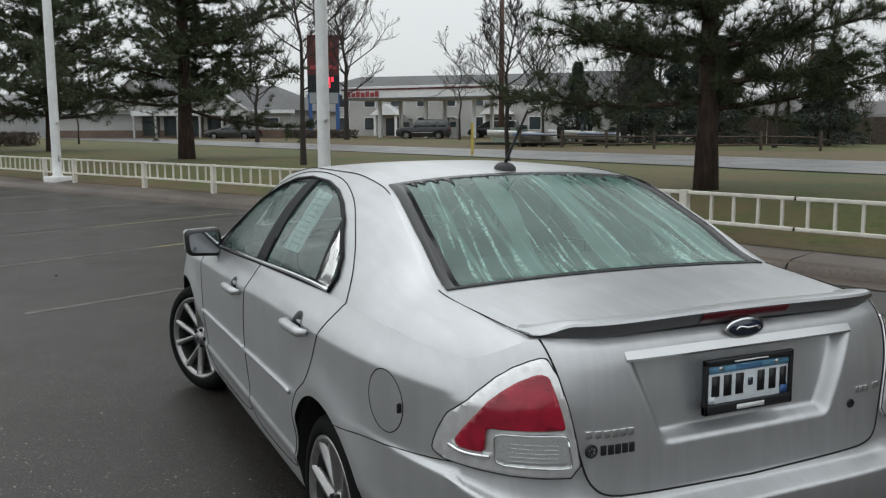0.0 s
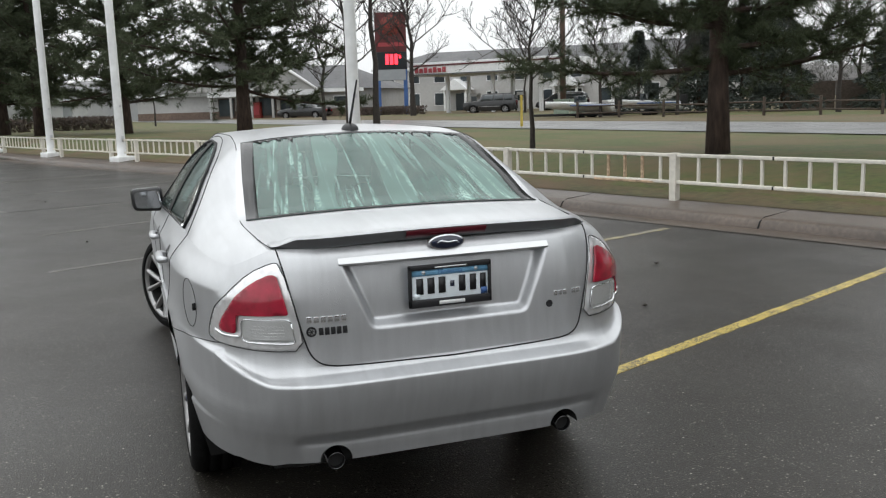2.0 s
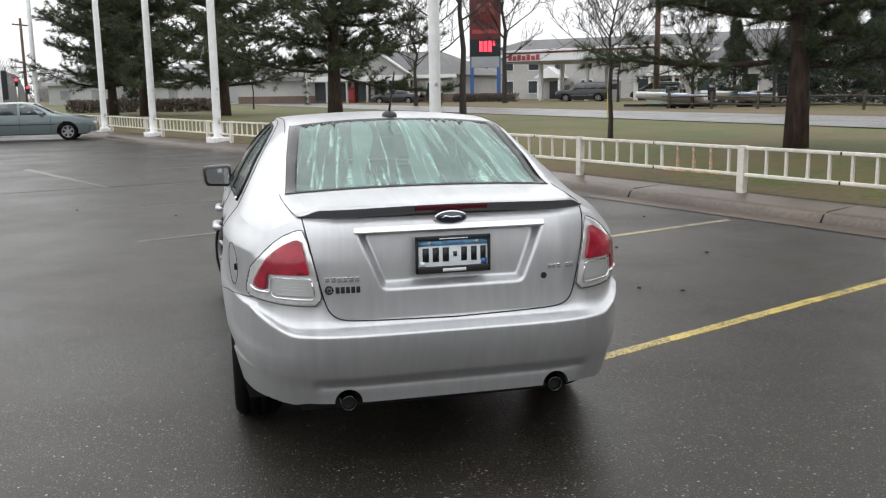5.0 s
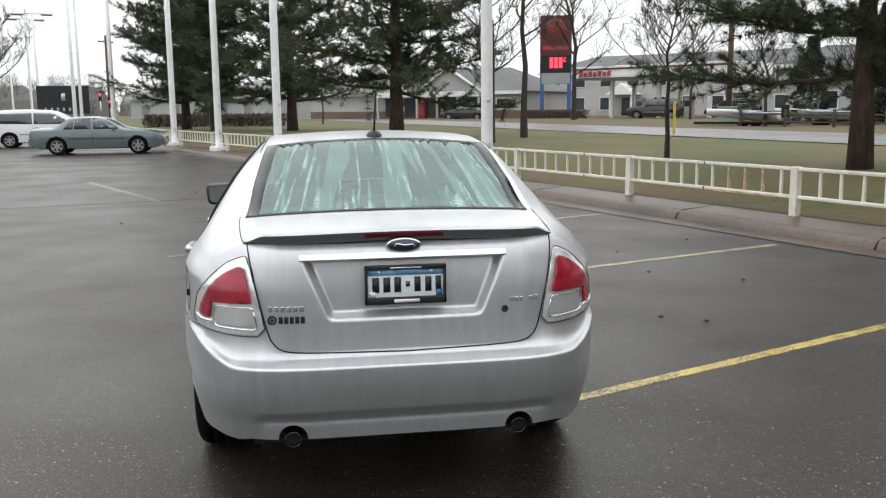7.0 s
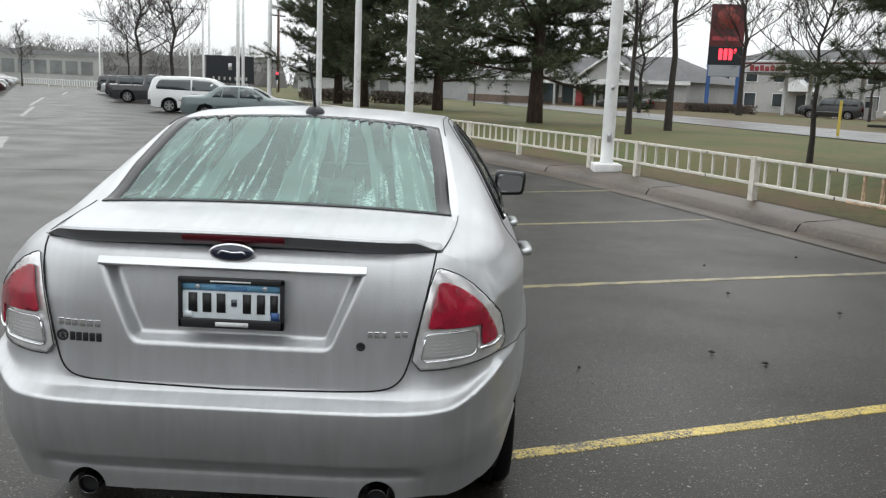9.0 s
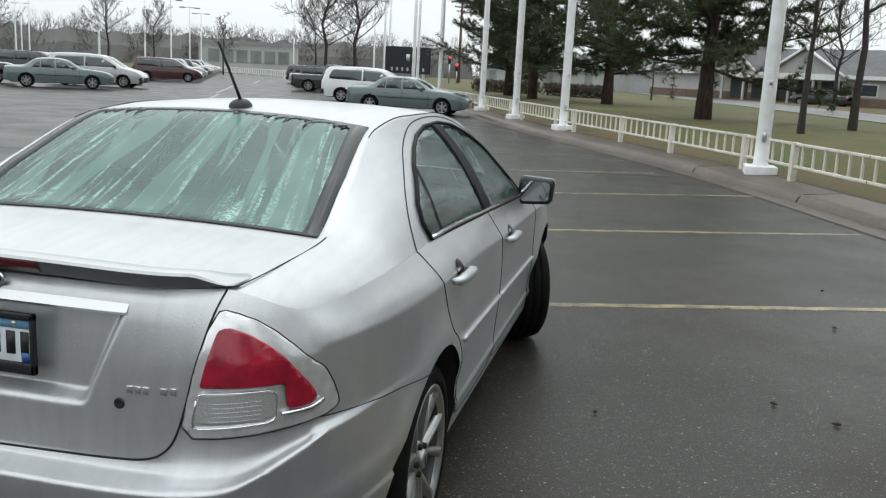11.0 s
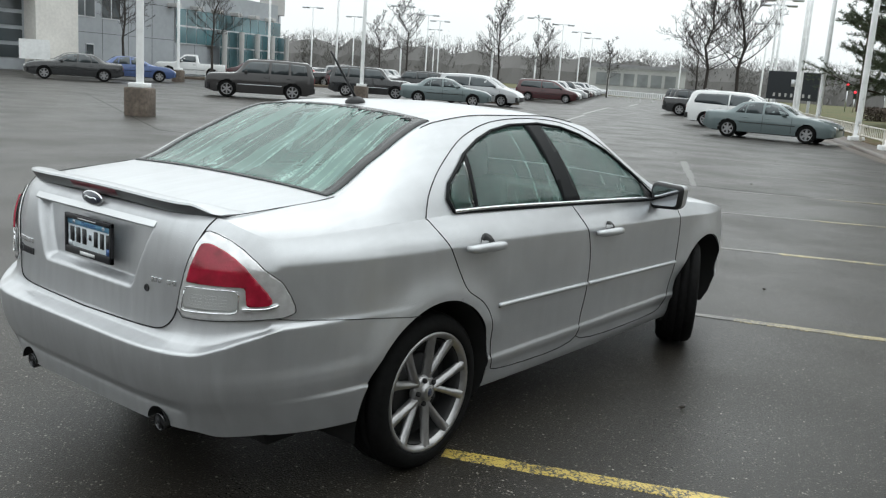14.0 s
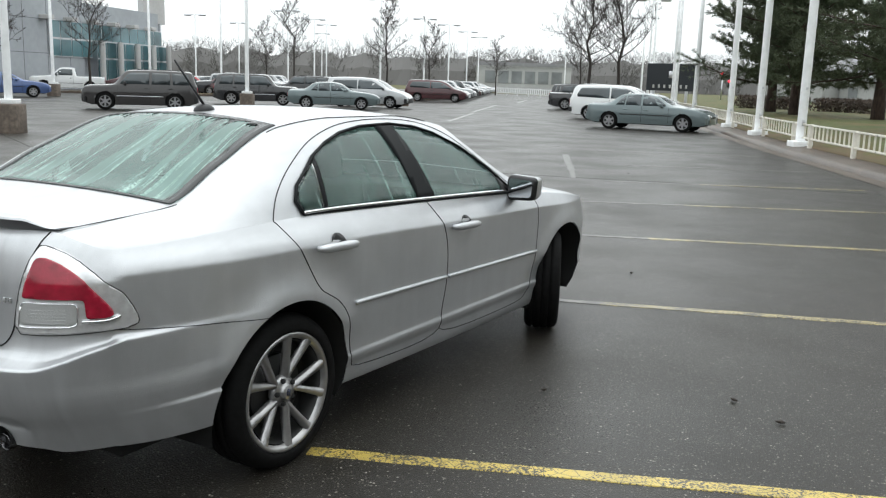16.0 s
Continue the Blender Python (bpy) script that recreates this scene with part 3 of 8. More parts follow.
def strip(name, offs, z_of, mat, s0, s1, ds, label, category, bumpy=0.0):
    """A sheet that follows the fence."""
    rows = [[fence_at(s, o) for o in offs] for s in np.arange(s0, s1 + ds, ds)]
    verts = [(p.x, p.y, z_of(o) + (bumpy * noise.noise(p * 0.9) * (1 if o < 6 else 0.2) if bumpy and o > 0.2 else 0)) for r in rows for p, o in zip(r, offs)]
    w = len(offs)
    faces = [(i * w + j, i * w + j + 1, (i + 1) * w + j + 1, (i + 1) * w + j) for i in range(len(rows) - 1) for j in range(w - 1)]
    ob = raw(name, verts, faces, mat, None, label, True)
    return tagged(ob, label, category, kind="structure")


KERB = -0.70
g = raw("ground", [(-1500, -1500, -0.03), (1500, -1500, -0.03), (1500, 1500, -0.03), (-1500, 1500, -0.03)], [(0, 1, 2, 3)], "grass")
tagged(g, "wide dull winter ground reaching the horizon", "ground", kind="structure")
edge = [fence_at(s, KERB + 0.02) for s in np.arange(0, ALONG[-1], 1.0)]
lot = raw("parking_lot", [(-260, -90, 0), (edge[0].x + 30, -90, 0), *((p.x, p.y, 0) for p in edge), (-260, 190, 0)], [tuple(range(len(edge) + 3))], "asphalt")
tagged(lot, "dark wet asphalt parking lot", "parking lot", kind="structure")
strip("kerb", (KERB, KERB + 0.02, KERB + 0.05, KERB + 0.09, KERB + 0.14, KERB + 0.22, -0.25, 0.04), spline((KERB, -0.01), (KERB + 0.02, 0.035), (KERB + 0.05, 0.085), (KERB + 0.09, 0.115), (KERB + 0.14, 0.128), (KERB + 0.22, 0.132), (-0.25, 0.145), (0.04, 0.165)), "kerb", 8, 150, 0.5, "wide brownish concrete kerb with a rolled edge", "kerb", 0.0)
strip("gutter", (KERB - 0.40, KERB - 0.2, KERB + 0.005), lambda o: 0.008, "kerb", 8, 150, 0.8, "stained concrete gutter", "gutter")
strip("planting_strip", (0.03, 0.2, 0.45, 0.8, 1.1), lambda o: LAWN(o) + 0.004 * (o < 0.5), "soil", 8, 150, 0.4, "strip of bare wet soil behind the fence", "soil", 0.04)
strip("lawn", (0.55, 0.9, 1.3, 1.8, 2.5, 3.5, 5, 7, 10, 14, 20, 28, 40), LAWN, "grass", 4, 165, 1.0, "dull yellow-green winter lawn", "lawn", 0.05)


def ribbon(name, a, b, width, z, mat, label, category, kind="structure", ragged=0.0):
    a, b = Vector((*a, 0)), Vector((*b, 0))
    d = (b - a).normalized()
    n = Vector((-d.y, d.x, 0)) * width / 2
    k = max(2, int((b - a).length / 0.12)) if ragged else 2
    vs, fs = [], []
    for i in range(k):
        p = a.lerp(b, i / (k - 1))
        left, right = (p + n * sgn * (1 + ragged * noise.noise(p * 9 + Vector((sgn, 0, 0)))) for sgn in (1, -1))
        out = n.normalized() * 0.003
        vs += [(q.x, q.y, h) for q, h in ((left + out, -0.002), (left, z), (right, z), (right - out, -0.002))]
        if i:
            fs += [(4 * i - 4 + m, 4 * i - 3 + m, 4 * i + 1 + m, 4 * i + m) for m in range(3)]
    ob = raw(name, vs, fs, mat)
    return tagged(ob, label, category, kind=kind)


for k, (a, b) in enumerate((((0.86, 1.26), (6.2, 3.55)), ((0.0, 4.34), (5.0, 6.24)), ((-1.9, 6.87), (4.0, 9.55)), ((-2.2, 9.95), (3.1, 12.75)), ((-2.3, 13.2), (1.6, 15.3)), ((-3.2, 16.6), (0.2, 18.3)), ((-5.2, 20.0), (-1.4, 21.9)))):
    if k == 0:
        ribbon("parking_line", a, b, 0.085, 0.004, "yellow", "worn yellow painted parking line", "road marking", ragged=0.25)
    else:
        u = 0.18 if k == 1 else 0.36
        m = (a[0] + (b[0] - a[0]) * u, a[1] + (b[1] - a[1]) * u)
        ribbon("parking_line", a, m, 0.09, 0.004, "faded", "faded pale parking line", "road marking", ragged=0.35)
        ribbon("parking_line", m, b, 0.09, 0.004, "pale" if k < 5 else "faded", "pale worn yellow parking line", "road marking", ragged=0.3)

ribbon("tar_seam", (-14.0, 10.0), (1.9, 14.85), 0.022, 0.003, "gap", "dark tar seam across the asphalt", "road marking", ragged=0.6)
ribbon("tar_seam", (-30.0, 17.5), (-14.0, 10.0), 0.022, 0.003, "gap", "dark tar seam across the asphalt", "road marking", ragged=0.6)
ribbon("paint_scuff", (-5.3, 18.2), (-3.6, 14.6), 0.16, 0.003, "ghost", "pale scuffed paint streak", "road marking", ragged=0.8)
ribbon("paint_scuff", (-3.6, 14.6), (-3.0, 13.3), 0.10, 0.0035, "ghost", "pale scuffed paint streak", "road marking", ragged=0.8)
for a, b, w in (((-28.3, 58.1), (-21.2, 41.8), 0.16), ((-20.3, 40.3), (-16.0, 30.6), 0.16), ((-10.9, 19.6), (-9.3, 16.2), 0.20), ((-37.0, 81.0), (-31.3, 67.5), 0.16)):
    ribbon("lane_line", a, b, w, 0.003, "lane_white", "worn white lane line down the lot", "road marking", ragged=0.6)
# street beyond the lawn
def street_x(y):
    return 17.0 - 0.19 * y


vs, fs = [], []
for i, y in enumerate(np.arange(-60, 320, 8)):
    for dx in (0, 6.5):
        vs.append((street_x(y) + dx, y, 0.585))
    if i:
        fs.append((2 * i - 2, 2 * i - 1, 2 * i + 1, 2 * i))
tagged(raw("road", vs, fs, "road"), "pale grey street beyond the lawn", "road", kind="structure")
vs, fs = [], []
for i, y in enumerate(np.arange(-60, 320, 8)):
    for dx, z in ((6.4, 0.575), (7.5, 0.60), (9.5, 0.58), (30, 0.5), (160, 0.4)):
        vs.append((street_x(y) + dx, y, z))
    if i:
        for j in range(4):
            a = 5 * (i - 1) + j
            fs.append((a, a + 1, a + 6, a + 5))
tagged(raw("far_verge", vs, fs, "soil"), "leaf-strewn grass verge across the street", "lawn", kind="structure")


# ---------------------------------------------------------------- the silver sedan
WHEEL_R, HUB_Z, HUB_REAR, HUB_FRONT, ARCH_R = 0.335, 0.335, 1.085, 3.86, 0.398
HALF = spline((0.20, 0.845), (0.28, 0.882), (0.34, 0.893), (0.388, 0.9085), (0.396, 0.9085), (0.408, 0.9025), (0.425, 0.9025), (0.60, 0.912), (0.76, 0.9175), (0.90, 0.919), (0.931, 0.9187), (0.9345, 0.9178), (0.940, 0.9150), (0.970, 0.8995), (1.03, 0.862), (1.09, 0.82), (1.15, 0.79))
CREASE = spline((0.15, 0.945), (0.5, 0.956), (1.13, 0.947), (1.6, 0.937), (2.35, 0.912), (3.3, 0.885), (4.0, 0.86))
REAR_MID = spline((0.30, 0.096), (0.345, 0.090), (0.36, 0.088), (0.403, 0.083), (0.414, 0.084), (0.466, 0.040), (0.477, 0.035), (0.60, 0.003), (0.644, -0.001), (0.651, 0.003), (0.658, 0.022), (0.674, 0.068), (0.70, 0.079), (0.90, 0.087), (1.02, 0.102), (1.07, 0.117), (1.11, 0.155))
REAR_SIDE = spline((0.30, 0.104), (0.345, 0.088), (0.415, 0.064), (0.425, 0.060), (0.466, 0.039), (0.477, 0.034), (0.60, 0.003), (0.644, -0.001), (0.651, 0.003), (0.660, 0.026), (0.676, 0.058), (0.705, 0.078), (0.755, 0.089), (0.765, 0.090), (0.90, 0.096), (1.02, 0.108), (1.07, 0.122), (1.11, 0.155))
NOSE = spline((0.20, 4.70), (0.35, 4.80), (0.55, 4.83), (0.70, 4.80), (0.80, 4.72), (1.1, 4.4))
BELT = spline((0.15, 1.03), (0.35, 1.035), (0.7, 1.05), (1.25, 1.062), (2.2, 1.036), (3.15, 0.995), (3.6, 0.955), (4.2, 0.875), (4.6, 0.78), (4.83, 0.70))
YC = 1.15


def half_rear(z):
    """Half width round the tail: the bumper's sides tuck in below."""
    if z >= 0.60:
        return HALF(z)
    low = 0.916 - 0.30 * max(0.0, 0.52 - z) ** 1.3
    return low + (HALF(z) - low) * step(0.54, 0.60, z)


def recess(x, z):
    """Depth of the plate's hollow in the boot lid."""
    half = 0.292 + (z - 0.815) / (1.075 - 0.815) * 0.108
    return 0.044 * step(0.0, 0.030, half + 0.006 - abs(x)) * step(0.0, 0.030, z - 0.810) * step(0.0, 0.010, 1.052 - z)


def side_reach(z, a):
    """How far forward the tail lies beside the boot: the bumper's ledge runs up to the lamp at its outer end."""
    rise = 0.644 + 0.088 * step(0.64, 0.86, a)
    if z > 0.60 and z < 0.757:
        z = 0.60 + (z - 0.60) * 0.044 / (rise - 0.60) if z < rise else 0.644 + (z - rise) * 0.113 / (0.757 - rise)
    return REAR_SIDE(z)


def rear_y(x, z):
    a = abs(x)
    k = step(0.46, 0.55, a) if z > 0.5 else step(0.54, 0.60, a)
    r = REAR_MID(z) * (1 - k) + side_reach(z, a) * k
    w = min(a / half_rear(z), 0.9999)
    return YC - (YC - r) * (1 - w**6) ** (1 / 2.2) + recess(x, z)


def side_x(y, z):
    # the shoulder's crease falls towards the bonnet; lips stand out round the wheels
    w = HALF(z - (CREASE(y) - 0.935) * step(0.70, 0.88, z) * (1 - step(0.96, 1.04, z)))
    for hub in (HUB_REAR, HUB_FRONT):
        d = math.hypot(y - hub, z - HUB_Z)
        if z > 0.36:
            w += 0.024 * math.exp(-((max(d - ARCH_R, 0.0) / 0.09) ** 2)) * step(0.46, 0.60, z)
    if y < 1.05:
        # a ledge along the bumper's side grows towards the arch
        w += (half_rear(z) - HALF(z)) * (1 - step(0.85, 1.05, y))
        w += 0.009 * step(0.464, 0.452, z) * step(0.22, 0.65, y) * (1 - step(0.85, 1.05, y))
    if y < YC:
        k = (YC - y) / (YC - side_reach(z, 0.9))
        w *= (1 - min(k, 0.9999) ** 2.2) ** (1 / 6)
    if y > 3.75:
        k = (y - 3.75) / (NOSE(z) - 3.75)
        w *= (1 - min(k, 0.999) ** 2.6) ** (1 / 3.2)
    return w


def low_z(y):
    return spline((0.0, 0.33), (0.25, 0.33), (0.5, 0.315), (0.8, 0.305), (1.4, 0.262), (2.3, 0.242), (3.3, 0.235), (4.3, 0.25), (4.83, 0.27))(y)


def front_y(x, z):
    return 3.75 + (NOSE(z) - 3.75) * (1 - min(abs(x) / HALF(z), 0.9999) ** 3.2) ** (1 / 2.6)


ROOF_X = spline((0.15, 0.600), (0.40, 0.635), (0.72, 0.655), (1.0, 0.625), (1.40, 0.575), (1.8, 0.560), (2.3, 0.562), (2.7, 0.585), (3.0, 0.63), (3.45, 0.70), (3.7, 0.73), (4.3, 0.68), (4.75, 0.5))
ROOF_Z = spline((0.15, 1.095), (0.40, 1.115), (0.72, 1.145), (1.0, 1.272), (1.40, 1.420), (1.8, 1.452), (2.25, 1.452), (2.7, 1.400), (3.0, 1.262), (3.45, 1.035), (3.7, 0.975), (4.3, 0.885), (4.75, 0.74))
TOP_Z = spline((0.15, 1.105), (0.40, 1.132), (0.70, 1.160), (1.0, 1.296), (1.38, 1.452), (1.65, 1.475), (2.0, 1.483), (2.35, 1.472), (2.7, 1.425), (3.0, 1.285), (3.45, 1.06), (3.7, 1.01), (4.3, 0.92), (4.75, 0.77))


def deck_edge(x):
    """Height of the rear edge of the boot lid and wings."""
    return 1.10 - 0.0785 * step(0.58, 0.80, abs(x))


def section(y, u):
    """Half a cross-section above the belt: u from the belt (0) over the roof's edge (0.5) to the middle (1)."""
    zs, xr, zr, zc = BELT(y), ROOF_X(y), ROOF_Z(y), TOP_Z(y)
    xs = side_x(y, zs)
    if u <= 0.5:
        t = u / 0.5
        bulge = 0.018 * math.sin(math.pi * t)
        return xs + (xr - xs) * t + bulge, zs + (zr - zs) * (t + 0.06 * math.sin(math.pi * t))
    t = (u - 0.5) / 0.5
    x = xr * (1 - t)
    return x, zr + (zc - zr) * (1 - (x / xr) ** 2.2)


def pane_x(y, z):
    """The outer width of the cabin's side at a height."""
    lo, hi = 0.0, 0.5
    for _ in range(18):
        m = (lo + hi) / 2
        if section(y, m)[1] < z:
            lo = m
        else:
            hi = m
    return section(y, lo)[0]


def top_z(x, y):
    """The height of roof, panes, boot and bonnet over a place."""
    xr = ROOF_X(y)
    return ROOF_Z(y) + (TOP_Z(y) - ROOF_Z(y)) * (1 - (min(abs(x), xr) / xr) ** 2.2)


# side windows, in the plane of length and height
DLO = [(1.245, 1.068), (1.225, 1.12), (1.27, 1.18), (1.459, 1.292), (1.60, 1.345), (1.75, 1.383), (1.94, 1.407), (2.2, 1.413), (2.40, 1.395), (2.56, 1.358), (2.76, 1.275), (2.973, 1.15), (3.12, 1.03), (3.13, 0.997), (2.24, 1.036)]
REAR_PANE = [(1.415, 1.082), (1.47, 1.285), (1.60, 1.338), (1.75, 1.376), (1.94, 1.40), (2.075, 1.404), (2.13, 1.044)]
QUARTER_PANE = [(1.262, 1.078), (1.245, 1.12), (1.285, 1.175), (1.43, 1.262), (1.385, 1.08)]
FRONT_PANE = [(2.275, 1.036), (2.205, 1.40), (2.40, 1.386), (2.56, 1.348), (2.76, 1.265), (2.96, 1.145), (3.03, 1.08), (3.03, 1.008)]
REAR_DOOR = [(1.055, 1.07), (1.12, 0.97), (1.19, 0.858), (1.245, 0.755), (1.30, 0.725), (1.385, 0.68), (1.455, 0.60), (1.49, 0.50), (1.505, 0.37), (1.54, 0.318), (2.29, 0.297), (2.30, 0.42), (2.335, 0.60), (2.325, 0.80), (2.26, 0.95), (2.175, 1.045)]
FRONT_DOOR = [(2.175, 1.045), (2.26, 0.95), (2.325, 0.80), (2.335, 0.60), (2.30, 0.42), (2.29, 0.297), (3.25, 0.292), (3.36, 0.335), (3.42, 0.55), (3.44, 0.80), (3.40, 0.985)]


class Shell:
    """Faces of the bodywork, told apart by panel; the normals run on across the seams."""

    def __init__(self):
        self.v, self.f, self.tag = [], [], []

    def grid(self, rows, tag):
        k0, w = len(self.v), len(rows[0])
        for r in rows:
            self.v += r
        for i in range(len(rows) - 1):
            for j in range(w - 1):
                a = k0 + i * w + j
                q = (a, a + 1, a + w + 1, a + w)
                c = sum((Vector(self.v[n]) for n in q), Vector()) / 4
                t = tag(c)
                if t:
                    self.f.append(q)
                    self.tag.append(t)

    def parts(self, side, parent, mats, labels):
        v = np.array(self.v) * (side, 1, 1)
        f = np.array(self.f)
        if side < 0:
            f = f[:, ::-1]
        n = np.cross(v[f[:, 2]] - v[f[:, 0]], v[f[:, 3]] - v[f[:, 1]])
        vn = np.zeros_like(v)
        for k in range(4):
            np.add.at(vn, f[:, k], n)
        vn /= np.maximum(np.linalg.norm(vn, axis=1)[:, None], 1e-12)
        for name in dict.fromkeys(self.tag):
            pick = f[[t == name for t in self.tag]]
            used, idx = np.unique(pick, return_inverse=True)
            ob = raw(name, v[used], idx.reshape(-1, 4).tolist(), mats.get(name, "silver"), parent, labels.get(name, ""), True)
            ob.data.normals_split_custom_set_from_vertices(vn[used].tolist())
            yield name, ob


def snap_arch(p):
    """Draws points near a wheel arch's rim onto it."""
    for hub in (HUB_REAR, HUB_FRONT):
        d = math.hypot(p[1] - hub, p[2] - HUB_Z)
        if abs(d - ARCH_R) < 0.014 and p[2] < 0.9:
            k = ARCH_R / d
            y, z = hub + (p[1] - hub) * k, HUB_Z + (p[2] - HUB_Z) * k
            return (side_x(y, z), y, z)
    return p


TIP_X, TIP_Z, TIP_R = 0.447, 0.350, 0.056


def snap_tip(x, z):
    """Draws points near the exhaust's cut-out onto its rim."""
    d = math.hypot(x - TIP_X, z - TIP_Z)
    if abs(d - TIP_R) < 0.0065:
        return TIP_X + (x - TIP_X) * TIP_R / d, TIP_Z + (z - TIP_Z) * TIP_R / d
    return x, z


def low_tag(c):
    if c.y < 0.2 and math.hypot(c.x - TIP_X, c.z - TIP_Z) < TIP_R - 0.0015:
        return None
    for hub in (HUB_REAR, HUB_FRONT):
        if math.hypot(c.y - hub, c.z - HUB_Z) < ARCH_R and c.x > 0.6:
            return None
    if inside(REAR_DOOR, c.y, c.z):
        return "rear_door"
    if inside(FRONT_DOOR, c.y, c.z):
        return "front_door"
    if c.y < 1.2:
        seam = 0.70 + (0.916 - c.y) * 0.10
        if c.x < 0.52 + (c.z - 0.70) * 0.17 and c.y < 0.5 and c.z > 0.690:
            return "boot_lid"
        if c.z < seam and c.y < 0.95:
            return "rear_bumper"
        return "rear_wing"
    if c.y > 4.3 and c.z < 0.68:
        return "front_bumper"
    if c.y < 1.62:
        return "rear_wing"
    return "sill" if c.y < 3.38 else "front_wing"


def top_tag(c):
    y, x = c.y, c.x
    if y > 0.715 and y < 1.385 and x < ROOF_X(y) - 0.035:
        return None
    if inside(DLO_IN, y, c.z) and x > 0.5:
        return None
    if 2.62 < y < 3.36 and x < ROOF_X(y) - 0.05:
        return None
    if y < 0.72 and x < ROOF_X(y):
        return "boot_lid"
    if y > 3.4 and x < ROOF_X(y) - 0.01:
        return "bonnet"
    if 1.3 < y < 2.75 and x < ROOF_X(y):
        return "roof"
    return "rear_wing" if y < 1.25 else ("door_frame" if y < 3.2 else "front_pillar" if y < 3.5 else "front_wing")


cx, cz = sum(p[0] for p in DLO) / len(DLO), sum(p[1] for p in DLO) / len(DLO)
DLO_IN = [(cx + (a - cx) * 0.975, cz + (b - cz) * 0.95) for a, b in DLO]

shell = Shell()
# heights of the rows, closer together where the bumper's creases run
RISE = np.cumsum([0.0] + [0.42 if 0.38 < q < 0.56 or 0.06 < q < 0.18 else 1.0 for q in np.linspace(0, 1, 132)])
RISE = RISE / RISE[-1]
N_REAR, N_SIDE, N_UP = 104, 240, 132
rows = []
for i in range(N_REAR + N_SIDE):
    col = []
    for j in range(N_UP + 1):
        k = RISE[j]
        if i < N_REAR:
            t = i / N_REAR
            xs = HALF(1.06) * 0.87 * t
            z1 = deck_edge(xs)
            for _ in range(4):
                xs = half_rear(z1) * 0.87 * t
                z1 = deck_edge(xs)
            z0 = 0.345 - 0.015 * step(0.55, 0.62, xs)
            z = z0 + (z1 - z0) * k
            x = half_rear(z) * 0.87 * t
            x, z = snap_tip(x, z)
            col.append((x, rear_y(x, z), z))
        else:
            t = (i - N_REAR) / (N_SIDE - 1)
            y_top = rear_y(HALF(1.03) * 0.87, 1.03)
            y_mean = y_top + (4.66 - y_top) * t
            z0, z1 = low_z(y_mean), BELT(y_mean)
            z = z0 + (z1 - z0) * k
            y = rear_y(half_rear(z) * 0.87, z)
            y += (4.66 - y) * t
            col.append(snap_arch((side_x(y, z), y, z)))
    rows.append(col)
for i in range(1, 41):
    t = 1 - i / 40
    col = []
    for j in range(N_UP + 1):
        z = low_z(4.66) + (BELT(4.66) - low_z(4.66)) * RISE[j]
        x = side_x(4.66, z) * t
        col.append((x, front_y(x, z), z))
    rows.append(col)
shell.grid(rows, low_tag)

rows = []
Y0 = rear_y(HALF(1.03) * 0.87, 1.03)
for i in range(190):
    t = i / 189
    yv = Y0 + (4.66 - Y0) * t
    fade = max(0.0, 1 - (yv - Y0) / 0.30)
    col = []
    x_edge, x_first = section(yv, 0)[0], section(Y0, 0)[0]
    for j in range(73):
        x, z = section(yv, j / 72)
        xn = min(x / x_edge, 1.0) * x_first
        y = yv + (rear_y(xn, deck_edge(xn)) - Y0) * fade
        z += (deck_edge(xn) - z) * fade**2
        fore = max(0.0, 1 - (4.66 - yv) / 0.5)
        y += (front_y(min(x, side_x(4.66, BELT(4.66))), BELT(4.66)) - 4.66) * fore
        col.append((x, y, z + (BELT(4.66) - z) * fore**2))
    rows.append(col)
shell.grid(rows, top_tag)

car = thing("silver_sedan", "wet silver four-door sedan with rear spoiler parked on asphalt", "car", pose(0, 0, 0))
panels = {}
LABELS = dict(boot_lid="silver boot lid with a hollow for the plate", rear_bumper="silver painted rear bumper")
for s in (1, -1):
    for name, ob in shell.parts(s, car, {}, LABELS):
        panels[name, s] = ob


def on_side(y, z, s, out=0.0):
    return Vector((s * (side_x(y, z) + out), y, z))


def on_rear(x, z, out=0.0):
    return Vector((x, rear_y(x, z) - out, z))


def on_cabin(y, z, s, out=0.0):
    return Vector((s * (pane_x(y, z) + out), y, z + out * 0.5))


def on_top(x, y, out=0.0):
    return Vector((x, y, top_z(x, y) + out))


def line(name, pts, r, mat, parent, sides=5, label=""):
    bm = bmesh.new()
    tube(bm, pts, r, sides)
    return part(name, bm, mat, parent, label)


